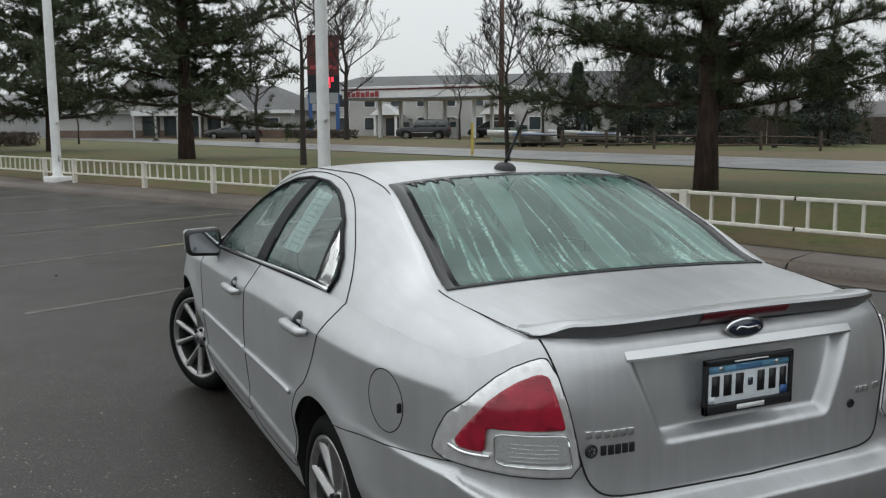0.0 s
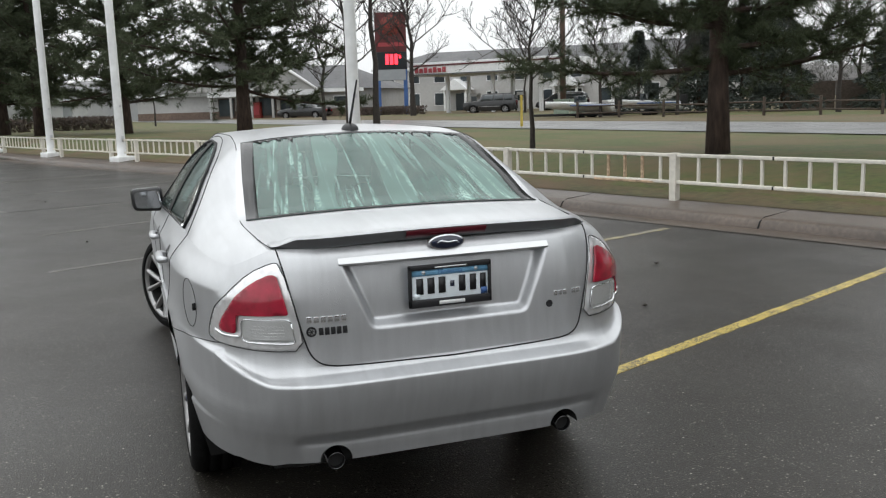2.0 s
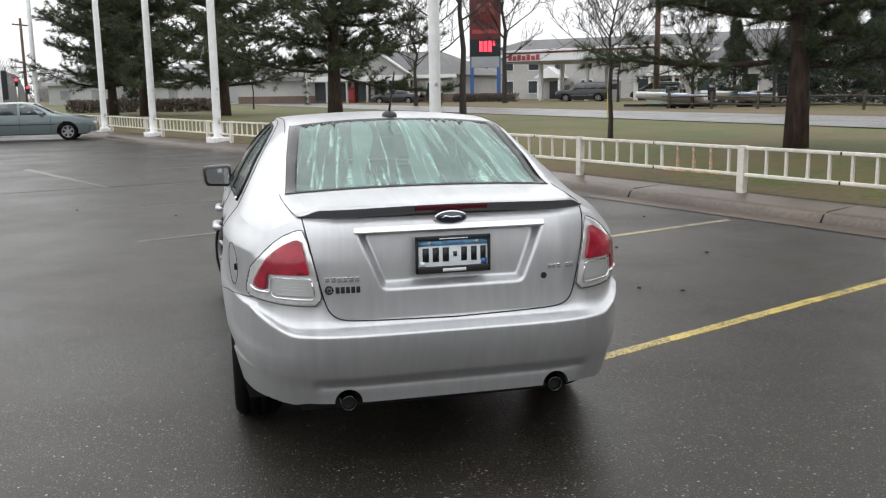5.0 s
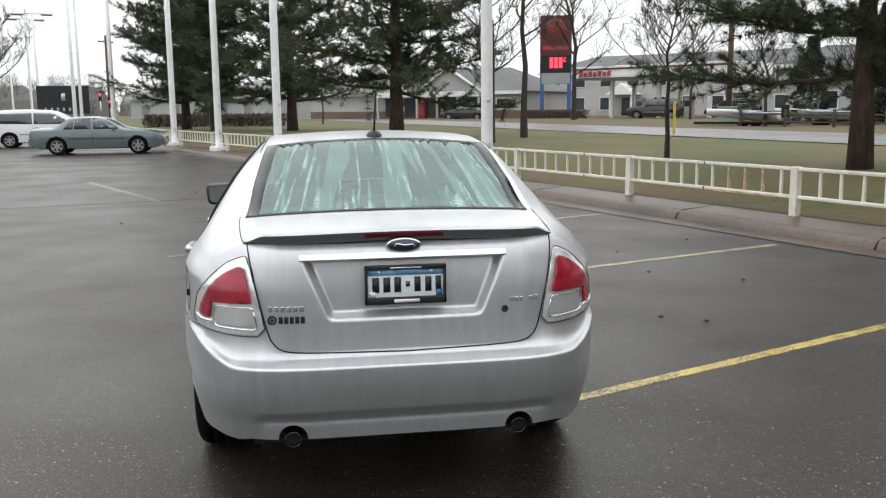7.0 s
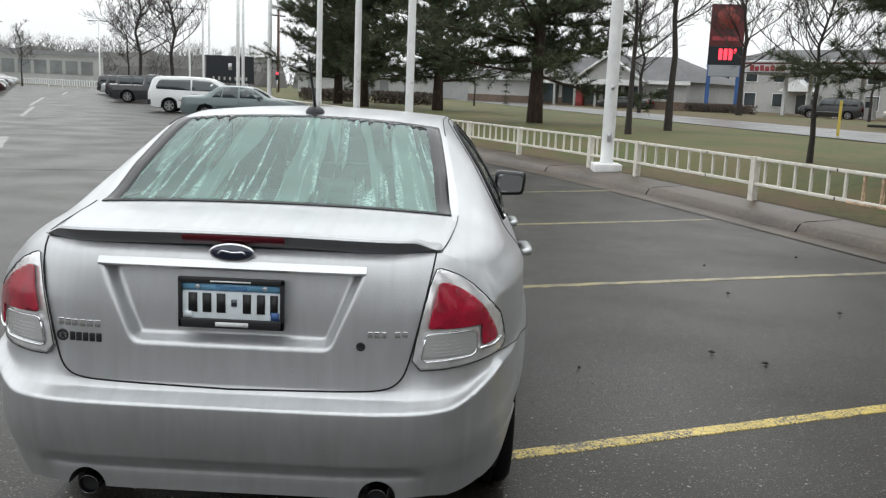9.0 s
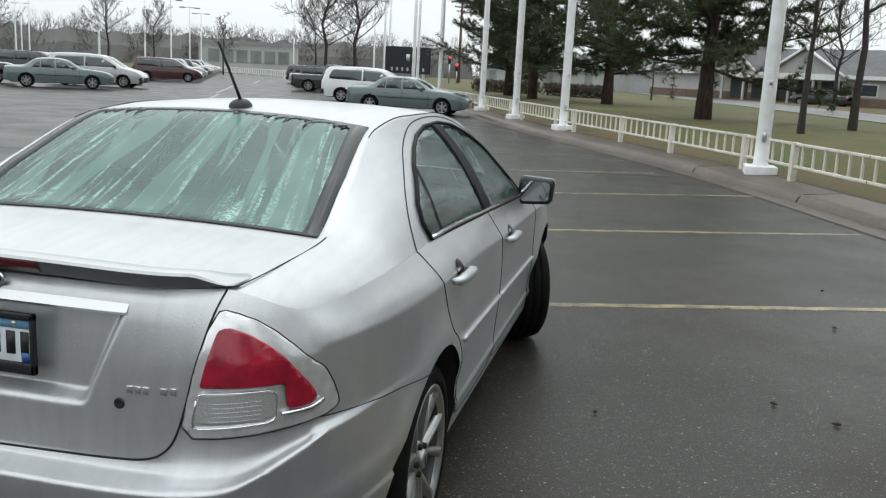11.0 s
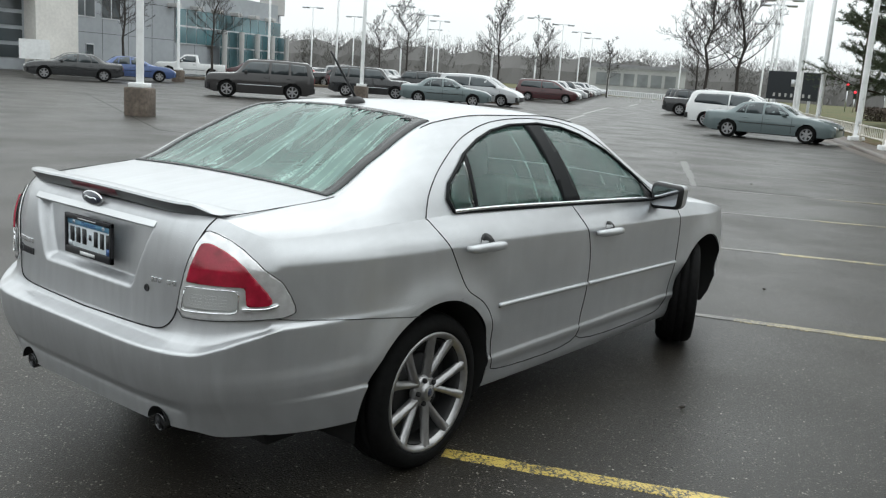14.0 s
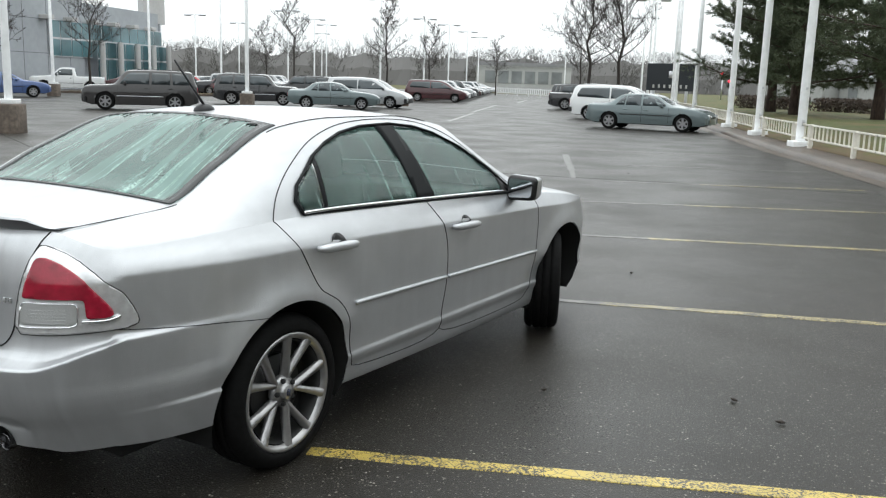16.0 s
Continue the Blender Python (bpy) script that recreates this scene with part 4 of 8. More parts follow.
def patch(name, poly, where, mat, parent, label="", gap=0.02, thick=0.004, rim=True):
    """A thin plate over an outline, laid on a surface by where(a, b, out)."""
    bm = bmesh.new()
    pts = [(p[0], p[1]) for p in poly]
    base = [bm.verts.new((a, b, 0)) for a, b in pts]
    f = bm.faces.new(base)
    if f.normal.z < 0:
        f.normal_flip()
    bmesh.ops.triangulate(bm, faces=[f])
    for axis in (0, 1):
        lo, hi = min(p[axis] for p in pts), max(p[axis] for p in pts)
        k = lo + gap
        while k < hi:
            co = [0, 0, 0]
            no = [0, 0, 0]
            co[axis], no[axis] = k, 1
            bmesh.ops.bisect_plane(bm, geom=bm.verts[:] + bm.edges[:] + bm.faces[:], plane_co=co, plane_no=no)
            k += gap
    edge = [e for e in bm.edges if e.is_boundary]
    if rim:
        ring = bmesh.ops.extrude_edge_only(bm, edges=edge)
        low = {v for v in ring["geom"] if isinstance(v, bmesh.types.BMVert)}
    else:
        low = set()
    for v in bm.verts:
        v.co = where(v.co.x, v.co.y, -thick if v in low else thick)
    bmesh.ops.recalc_face_normals(bm, faces=bm.faces)
    return part(name, bm, mat, parent, label)


def band(name, poly, inner, where, mat, parent, label="", out=0.004):
    """A border between two outlines with the same number of points."""
    bm = bmesh.new()
    a = [bm.verts.new(where(p[0], p[1], out)) for p in poly]
    b = [bm.verts.new(where(p[0], p[1], out)) for p in inner]
    c = [bm.verts.new(where(p[0], p[1], -0.01)) for p in poly]
    d = [bm.verts.new(where(p[0], p[1], -0.01)) for p in inner]
    n = len(a)
    for i in range(n):
        j = (i + 1) % n
        bm.faces.new((a[i], a[j], b[j], b[i]))
        bm.faces.new((a[j], a[i], c[i], c[j]))
        bm.faces.new((b[i], b[j], d[j], d[i]))
    return part(name, bm, mat, parent, label)


def fillet(pts, d):
    """An outline with its corners rounded off over the length d."""
    out = []
    for a, b, c in zip(pts[-1:] + pts[:-1], pts, pts[1:] + pts[:1]):
        a, b, c = (Vector((*p, 0)) for p in (a, b, c))
        u, w = a - b, c - b
        p, q = b + u.normalized() * min(d, u.length * 0.45), b + w.normalized() * min(d, w.length * 0.45)
        out += [p, (p + q) * 0.25 + b * 0.5, q]
    return out


def outline(poly, gap=0.02):
    return [(p.x, p.y) for p in resample([(a, b, 0) for a, b in poly], gap, True)]


# rear window: glass, its dark border, drops
rw_in = [(-0.580, 0.722), (-0.545, 1.03), (-0.498, 1.360), (0.498, 1.360), (0.545, 1.03), (0.580, 0.722)]
rw_out = [(-0.632, 0.705), (-0.600, 1.02), (-0.552, 1.395), (0.552, 1.395), (0.600, 1.02), (0.632, 0.705)]


def top_even(poly, k):
    pts = []
    for (a, b), (c, d) in zip(poly, poly[1:] + poly[:1]):
        pts += [(a + (c - a) * i / k, b + (d - b) * i / k) for i in range(k)]
    return pts


rear_window = patch("rear_window", rw_out, on_top, GLASS_REAR, car, "wet greenish rear window with water trails", 0.05, 0.003)
rw_a, rw_b = top_even(rw_out, 170), top_even(rw_in, 170)
drip = random.Random(5)
run = 0.0
for k in range(341, 510):
    # dark reflections under the roof's edge, painted as uneven points of the border
    run = max(run * 0.35, 0.004 + min(0.11, drip.expovariate(55)) * (drip.random() < 0.45))
    rw_b[k] = (rw_b[k][0] + 0.10 * run * rw_b[k][0] / 0.5, rw_b[k][1] - run)
band("window_border", rw_a, rw_b, lambda a, b, o: on_top(a, b, o + 0.001), "trim", rear_window, "dark printed border of the rear window")
wind_out = [(-0.60, 3.40), (-0.575, 3.0), (-0.53, 2.60), (0.53, 2.60), (0.575, 3.0), (0.60, 3.40)]
patch("windscreen", wind_out, on_top, GLASS_SIDE, car, "wet windscreen", 0.05, 0.003)

for s in (1, -1):
    cab = lambda a, b, o, s=s: on_cabin(a, b, s, o)
    for name, poly, lab in (("rear_door_glass", REAR_PANE, ""), ("quarter_glass", QUARTER_PANE, ""), ("front_door_glass", FRONT_PANE, "")):
        patch(name, poly, cab if name != "quarter_glass" else (lambda a, b, o, s=s: on_cabin(a, b, s, o + 0.007)), GLASS_SIDE, panels["rear_door" if name != "front_door_glass" else "front_door", s], "tinted window wet with rain", 0.04, 0.002)
    # black frames between the panes
    for name, p, q in (("pillar_trim", (2.235, 1.038), (2.185, 1.412)), ):
        patch(name, [(p[0] - 0.11, p[1]), (q[0] - 0.115, q[1] - 0.004), (q[0] + 0.025, q[1] - 0.008), (p[0] + 0.045, p[1])], lambda a, b, o, s=s: on_cabin(a, b, s, o + 0.004), "matte_trim", car, "dull black pillar between the side windows", 0.04, 0.003)
    patch("quarter_bar", [(1.383, 1.075), (1.425, 1.262), (1.475, 1.293), (1.418, 1.075)], lambda a, b, o, s=s: on_cabin(a, b, s, o + 0.003), "matte_trim", car, "", 0.04, 0.003)
    patch("mirror_sail", [(3.03, 1.0), (3.03, 1.09), (3.13, 1.015), (3.13, 0.992)], lambda a, b, o, s=s: on_cabin(a, b, s, o + 0.003), "black", car, "", 0.04, 0.003)
    ring = [cab(a, b, 0.005) for a, b in outline([p for p in DLO], 0.03)]
    bm = bmesh.new()
    tube(bm, ring + [ring[0]], 0.008, 6)
    part("window_seal", bm, "matte_trim", car, "black rubber seal round the side windows")
    belt = [cab(y, BELT(y) + 0.008, 0.010) for y in np.linspace(1.245, 3.04, 40)]
    line("belt_moulding", belt, 0.0085, "chrome", car, 6, "bright strip below the side windows")
    # door frame gap over the windows
    gap_pts = [(1.058, 1.062), (1.085, 1.10), (1.14, 1.16), (1.26, 1.245), (1.44, 1.335), (1.60, 1.385), (1.78, 1.422), (2.0, 1.438), (2.2, 1.44), (2.45, 1.425), (2.68, 1.37), (2.87, 1.262), (3.03, 1.145), (3.2, 1.02)]
    gp = rounded([(a, min(b, ROOF_Z(a) - 0.012), 0) for a, b in gap_pts], False, 2)
    line("door_gap", [cab(p.x, p.y, 0.0005) for p in gp], 0.0026, "gap", car)
    sd = lambda a, b, o=0.0, s=s: on_side(a, b, s, o)
    for poly in (REAR_DOOR, FRONT_DOOR):
        pp = rounded([(a, b, 0) for a, b in poly], False, 2)
        pp = resample(pp, 0.02)
        line("door_gap", [sd(p.x, min(p.y, BELT(p.x)), 0.0) for p in pp], 0.0026, "gap", car)
    # mouldings, crease of the sill, bumper seam
    for a, b in ((1.52, 2.315), (2.345, 3.42)):
        m_pts = [sd(y, 0.640 - (y - 1.52) * 0.022, 0.004) for y in np.linspace(a, b, 24)]
        line("side_moulding", m_pts, 0.011, "silver", panels["rear_door" if a < 2 else "front_door", s], 8)
    seam = resample(rounded([(0.262, 0.80, 0), (0.30, 0.765, 0), (0.42, 0.752, 0), (0.70, 0.722, 0), (0.90, 0.700, 0), (0.945, 0.697, 0)], False, 2), 0.02)
    line("bumper_gap", [sd(p.x, p.y) for p in seam], 0.002, "gap", car)
    # handles; a flat black half-disc paints the shade inside each cup
    for y0, z0, door in ((1.36, 0.928, "rear_door"), (2.475, 0.884, "front_door")):
        cup = [(y0 + 0.052 * math.cos(a) + 0.03, z0 + 0.05 * math.sin(a)) for a in np.linspace(0, math.pi, 14)]
        h = patch("handle_cup", cup, lambda a, b, o, s=s: on_side(a, b, s, 0.003 + o * 0.25), "black", panels[door, s], "shadowed grip hollow", 0.05, 0.002)
        bm = bmesh.new()
        hp = [sd(y, z0 - 0.03 * (y - y0), 0.034 if abs(y - y0) < 0.11 else 0.010) for y in np.linspace(y0 - 0.13, y0 + 0.13, 13)]
        tube(bm, hp, [0.012, 0.017, 0.019, 0.02, 0.02, 0.02, 0.02, 0.02, 0.02, 0.02, 0.019, 0.017, 0.012], 10)
        part("door_handle", bm, "silver", panels[door, s], "silver pull handle")
    # wing mirror
    bm = bmesh.new()
    rings = []
    for k, (yy, grow) in enumerate(((3.085, 0.90), (3.10, 1.0), (3.15, 1.0), (3.20, 0.86), (3.235, 0.55))):
        loop = rounded(resample([(0.852, yy, 0.952), (1.04, yy, 0.962), (1.05, yy, 1.095), (0.862, yy, 1.105)], 0.07, True), True, 2)
        c = sum(loop, Vector()) / len(loop)
        rings.append([bm.verts.new(((c + (p - c) * grow).x * s, yy, (c + (p - c) * grow).z)) for p in loop])
    for a, b in zip(rings, rings[1:]):
        for k in range(len(a)):
            bm.faces.new((a[k], a[(k + 1) % len(a)], b[(k + 1) % len(a)], b[k]))
    bm.faces.new(rings[-1])
    bm.faces.new(rings[0][::-1])
    bmesh.ops.recalc_face_normals(bm, faces=bm.faces)
    mir = part("wing_mirror", bm, "black", car, "black door mirror with a silver cap")
    bm = bmesh.new()
    loop = rounded(resample([(0.870, 3.081, 0.972), (1.024, 3.081, 0.98), (1.032, 3.081, 1.08), (0.878, 3.081, 1.088)], 0.06, True), True, 2)
    bm.faces.new([bm.verts.new((p.x * s, p.y, p.z)) for p in loop])
    part("mirror_glass", bm, GLASS_MIRROR, mir)
    bm = bmesh.new()
    loops = []
    for yy, grow in ((3.112, 1.04), (3.16, 1.035), (3.205, 0.90), (3.243, 0.56)):
        loop = rounded(resample([(0.854, yy, 0.96), (1.04, yy, 0.968), (1.05, yy, 1.095), (0.864, yy, 1.105)], 0.07, True), True, 2)
        c = sum(loop, Vector()) / len(loop)
        loops.append([bm.verts.new(((c + (p - c) * grow).x * s, yy, (c + (p - c) * grow).z)) for p in loop])
    for a, b in zip(loops, loops[1:]):
        for k in range(len(a)):
            bm.faces.new((a[k], a[(k + 1) % len(a)], b[(k + 1) % len(a)], b[k]))
    bm.faces.new(loops[-1])
    bmesh.ops.recalc_face_normals(bm, faces=bm.faces)
    part("mirror_cap", bm, "silver", mir, "silver painted mirror cap")
    part("mirror_foot", boxed(min(s * 0.80, s * 0.90), max(s * 0.80, s * 0.90), 3.10, 3.17, 0.99, 1.03, 0.008), "black", mir)
    # arch linings
    for hub in (HUB_REAR, HUB_FRONT):
        bm = bmesh.new()
        angs = np.linspace(-0.35, math.pi + 0.35, 40)
        for x0, x1, r0, r1 in ((0.915, 0.60, ARCH_R + 0.002, ARCH_R + 0.004), (0.60, 0.58, ARCH_R + 0.004, 0.05)):
            p = [bm.verts.new((s * (min(x0, side_x(hub + r0 * math.cos(a), max(HUB_Z + r0 * math.sin(a), 0.2)) + 0.001) if x0 > 0.9 else x0), hub + r0 * math.cos(a), HUB_Z + r0 * math.sin(a))) for a in angs]
            q = [bm.verts.new((s * x1, hub + r1 * math.cos(a), HUB_Z + r1 * math.sin(a))) for a in angs]
            for k in range(len(angs) - 1):
                bm.faces.new((p[k], p[k + 1], q[k + 1], q[k]))
        part("arch_lining", bm, "under", car, "black wheel-arch lining")

# boot lid edge
lid = [(0.598, 1.098), (0.592, 1.06), (0.56, 0.90), (0.527, 0.76), (0.505, 0.722), (0.47, 0.700), (0.40, 0.692), (0.0, 0.684)]
lid = rounded([(a, b, 0) for a, b in lid], False, 2)
lid = resample(lid, 0.02)
half_r, half_l = [on_rear(p.x, p.y, 0.001) for p in lid], [on_rear(-p.x, p.y, 0.001) for p in lid]
line("boot_gap", half_r + half_l[::-1], 0.0028, "gap", car)
for s in (1, -1):
    line("boot_gap", [Vector((s * (ROOF_X(y) - 0.004 + 0.004), y, ROOF_Z(y) + 0.0005)) for y in np.linspace(0.24, 0.72, 20)], 0.0018, "gap", car)
    line("roof_drip", [Vector((s * ROOF_X(y), y, ROOF_Z(y) + 0.001)) for y in np.linspace(1.30, 2.6, 30)], 0.002, "gap", car, label="dark roof drip strip")

# tail lamps wrap the corner: place by distance round the corner from the boot's edge


def corner(s):
    def at(a, z, out=0.0):
        """a: how far round, 0.5 to 0.80 across the rear, then on along the side."""
        if a <= 0.80:
            p = on_rear(a, z, 0)
        else:
            y1 = rear_y(0.80, z)
            y = y1 + (a - 0.80)
            p = Vector((max(side_x(y, z), 0.80), y, z))
        w = step(0.55, 1.0, a)
        out += 0.005
        return Vector((s * (p.x + out * w), p.y - out * (1 - w), p.z + out * 0.1))

    return at


for s in (1, -1):
    at = corner(s)
    hull = rounded([(0.596, 1.055, 0), (0.620, 1.058, 0), (0.692, 1.022, 0), (0.768, 0.945, 0), (0.826, 0.86, 0), (0.853, 0.795, 0), (0.845, 0.778, 0), (0.80, 0.765, 0), (0.66, 0.756, 0), (0.535, 0.757, 0), (0.556, 0.88, 0)], True, 1)
    lamp = patch("tail_lamp", [(p.x, p.y) for p in hull], at, "lamp_chrome", car, "tail lamp with red and clear lenses in a bright housing", 0.012, 0.006)
    ring = [at(p.x, p.y, 0.006) for p in resample(hull, 0.02, True)]
    line("lamp_rim", ring + [ring[0]], 0.0016, "gap", lamp)
    red = fillet([(0.612, 1.018), (0.632, 1.020), (0.672, 1.000), (0.706, 0.974), (0.740, 0.940), (0.760, 0.902), (0.777, 0.866), (0.789, 0.830), (0.785, 0.812), (0.744, 0.810), (0.740, 0.878), (0.584, 0.884)], 0.010)
    patch("red_lens", [(p.x, p.y) for p in red], lambda a, b, o: at(a, b, o + 0.016), "lamp_red", lamp, "deep red lens", 0.012, 0.004)
    clear = fillet([(0.580, 0.870), (0.727, 0.866), (0.726, 0.786), (0.566, 0.783)], 0.016)
    patch("clear_lens", [(p.x, p.y) for p in clear], lambda a, b, o: at(a, b, o + 0.012), "lamp_clear", lamp, "clear reversing lens", 0.02, 0.004)
    cl = [at(p.x, p.y, 0.016) for p in resample(clear, 0.02, True)]
    line("lens_rim", cl + [cl[0]], 0.0028, "chrome", lamp)
    rl = [at(p.x, p.y, 0.018) for p in resample(rounded([(0.735, 0.803, 0), (0.780, 0.800, 0), (0.797, 0.815, 0)], False, 2), 0.02)]
    line("lens_foot", rl, 0.006, "chrome", lamp)
    bm = bmesh.new()
    for k in range(5):
        z = 0.80 + 0.011 * k
        tube(bm, [at(0.60 + 0.0145 * i, z, 0.0160) for i in range(8)], 0.0008, 4)
    part("lens_ribs", bm, "lamp_clear", lamp)

# number plate in its black frame, with plain bars
PLATE_Y = lambda z: rear_y(0.0, z) - 0.014
plate = part("number_plate", boxed(-0.152, 0.152, 0.098, 0.104, 0.868, 1.015, 0.002), "plate_white", car, "number plate in a black dealer frame")
for bx in (boxed(-0.1575, 0.1575, 0.088, 0.104, 1.0, 1.018, 0.003), boxed(-0.1575, 0.1575, 0.088, 0.104, 0.865, 0.893, 0.003), boxed(-0.1575, -0.146, 0.088, 0.104, 0.865, 1.018, 0.003), boxed(0.146, 0.1575, 0.088, 0.104, 0.865, 1.018, 0.003)):
    part("plate_frame", bx, "ink", plate, "black plate frame")
part("plate_band", boxed(-0.146, 0.146, 0.0955, 0.098, 0.978, 1.0), "plate_blue", plate, "pale blue band")
words("state_name", "Minnesota", 0.024, 0.95, "sign_blue", plate, pose(0, 0.0952, 0.989, 90), 0.0004)
for k, (a, b) in enumerate(((-0.132, -0.098), (-0.09, -0.056), (-0.048, -0.014), (0.030, 0.062), (0.072, 0.104), (0.112, 0.142))):
    part("plate_bar", boxed(a + 0.004, b - 0.004, 0.0955, 0.098, 0.912, 0.970), "ink", plate, "plain dark bar")
part("plate_bar", boxed(0.0, 0.016, 0.0955, 0.098, 0.932, 0.953), "badge", plate)
for a, b, z0, z1, mat in ((-0.14, -0.118, 0.894, 0.914, "plate_white"), (0.118, 0.142, 0.894, 0.918, "sign_blue")):
    part("plate_sticker", boxed(a, b, 0.0945, 0.098, z0, z1), mat, plate)
for a, b, z in ((-0.06, 0.06, 1.008), ):
    part("frame_bar", boxed(a, b, 0.0865, 0.088, z - 0.002, z + 0.002), "white_paint", plate)
part("frame_bar", boxed(-0.046, 0.052, 0.0865, 0.088, 0.872, 0.885), "white_paint", plate, "pale bar on the plate frame")
for a in (-0.10, 0.10):
    bm = bmesh.new()
    lathe(bm, ((0.0, 0.004), (0.007, 0.003), (0.008, 0.0)), 10, pose(a, 0.0955, 0.990, 90))
    part("plate_bolt", bm, "satin", plate)

# bright bar, oval badge, bars for the lettering, lock
bm = bmesh.new()
bar_rows = []
for x in np.linspace(-0.402, 0.397, 60):
    bar_rows.append([Vector((x, rear_y(x, zz) - oo, zz)) for zz, oo in ((1.038, 0.0), (1.039, 0.03), (1.046, 0.034), (1.077, 0.026), (1.084, 0.0))])
base_y = [rear_y(x, 1.085) for x in np.linspace(-0.402, 0.397, 60)]
vs = [[bm.verts.new((p.x, by - o, p.z)) for p, o in zip(r, (-0.05, 0.024, 0.028, 0.005, -0.008))] for r, by in zip(bar_rows, base_y)]
for a, b in zip(vs, vs[1:]):
    for k in range(4):
        bm.faces.new((a[k], b[k], b[k + 1], a[k + 1]))
bm.faces.new(vs[0])
bm.faces.new(vs[-1][::-1])
bmesh.ops.recalc_face_normals(bm, faces=bm.faces)
part("lid_bar", bm, "bright_bar", car, "bright bar over the number plate", smooth=False)
badge = car
for nm, rx, rz, y, mat, lab in (("badge", 0.068, 0.028, -0.016, "chrome", "oval badge"), ("badge_face", 0.062, 0.023, -0.019, "badge", "dark blue oval face")):
    bm = bmesh.new()
    lathe(bm, ((1.0, 0.0), (1.0, 0.7), (0.93, 1.0), (0.0, 1.15)), 40, Matrix.Translation((-0.003, base_y[30] + y + 0.004, 1.092)) @ pose(0, 0, 0, 90) @ Matrix.Diagonal((rx, rz, 0.006, 1)))
    face = part(nm, bm, mat, badge, lab)
    if nm == "badge":
        badge = face
bm = bmesh.new()
tube(bm, [(-0.042, base_y[30] - 0.024, 1.090), (-0.03, base_y[30] - 0.024, 1.098), (0.0, base_y[30] - 0.024, 1.092), (0.03, base_y[30] - 0.024, 1.095), (0.04, base_y[30] - 0.024, 1.088)], 0.0035, 5)
part("badge_mark", bm, "chrome", badge, "plain pale mark")


def lettering(x0, x1, z0, z1, n, mat, label):
    w = (x1 - x0) / n
    for k in range(n):
        a, b = x0 + k * w + w * 0.12, x0 + (k + 1) * w - w * 0.12
        yy = rear_y((a + b) / 2, (z0 + z1) / 2)
        part("letter_bar", boxed(a, b, yy - 0.0035, yy + 0.004, z0, z1, 0.001), mat, car, label if k == 0 else "")


lettering(-0.527, -0.387, 0.853, 0.873, 6, "chrome", "plain chrome bars")
lettering(-0.488, -0.385, 0.808, 0.834, 5, "ink", "plain dark bars")
lettering(0.405, 0.465, 0.858, 0.876, 3, "chrome", "plain chrome bars")
lettering(0.485, 0.528, 0.858, 0.876, 2, "chrome", "plain chrome bars")
bm = bmesh.new()
lathe(bm, ((0.012, 0.0), (0.012, 0.003), (0.016, 0.004), (0.018, 0.003), (0.018, -0.002)), 20, pose(-0.51, rear_y(-0.51, 0.82) - 0.002, 0.821, 90))
round_mark = part("round_mark", bm, "ink", car, "plain dark wheel mark")
for k in range(3):
    a = k * math.pi / 3
    d = Vector((0.014 * math.cos(a), 0, 0.014 * math.sin(a)))
    c = Vector((-0.51, rear_y(-0.51, 0.82) - 0.004, 0.821))
    line("mark_bar", [c - d, c + d], 0.0018, "ink", round_mark, 4)
bm = bmesh.new()
lathe(bm, ((0.0, 0.002), (0.009, 0.002), (0.012, 0.004), (0.014, 0.0)), 16, pose(0.388, rear_y(0.388, 0.83) - 0.001, 0.830, 90))
part("boot_lock", bm, "ink", car, "dark lock cylinder")

# spoiler lip on the boot's edge, with the third brake lamp let into it
def spoiler_row(x):
    """Outline of the spoiler's lip at a place across the boot, and the height it starts from."""
    a = abs(x) / 0.612
    e = 1 - step(0.86, 1.0, a) * 0.75
    yb = rear_y(x, 1.085) - 0.004 + 0.03 * a**8
    zb = 1.112 - 0.014 * a**2
    prof = [(0.06, -0.018), (0.020, -0.006), (0.010, 0.0), (-0.014, 0.034 * e), (-0.010, 0.041 * e), (0.012, 0.044 * e), (0.07, 0.034 * e), (0.13, 0.012), (0.15, -0.012)]
    return [Vector((x, yb + p, zb + q)) for p, q in prof]


bm = bmesh.new()
vs = [[bm.verts.new(p) for p in spoiler_row(x)] for x in np.linspace(-0.612, 0.612, 90)]
for a, b in zip(vs, vs[1:]):
    for k in range(8):
        bm.faces.new((a[k], b[k], b[k + 1], a[k + 1]))
bm.faces.new(vs[0])
bm.faces.new(vs[-1][::-1])
bmesh.ops.recalc_face_normals(bm, faces=bm.faces)
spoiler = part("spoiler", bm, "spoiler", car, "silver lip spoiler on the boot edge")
# up-facing faces keep body silver; the others carry painted shade
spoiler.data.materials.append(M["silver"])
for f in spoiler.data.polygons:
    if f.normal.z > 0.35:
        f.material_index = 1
for e in spoiler.data.edges:
    a, b = e.vertices
    e.use_edge_sharp = abs(a - b) == 9 and a % 9 in (2, 3, 4)
bm = bmesh.new()
vs = []
for x in np.linspace(-0.152, 0.152, 24):
    r = spoiler_row(x)
    lo, hi = r[2], r[3]
    push = Vector((0, -0.003, -0.001))
    vs.append([bm.verts.new(p) for p in (lo.lerp(hi, 0.06) - push, lo.lerp(hi, 0.10) + push, lo.lerp(hi, 0.9) + push, lo.lerp(hi, 0.94) - push)])
for a, b in zip(vs, vs[1:]):
    for k in range(3):
        bm.faces.new((a[k], b[k], b[k + 1], a[k + 1]))
bmesh.ops.recalc_face_normals(bm, faces=bm.faces)
part("brake_lamp", bm, "lamp_dark", spoiler, "high red brake lamp")

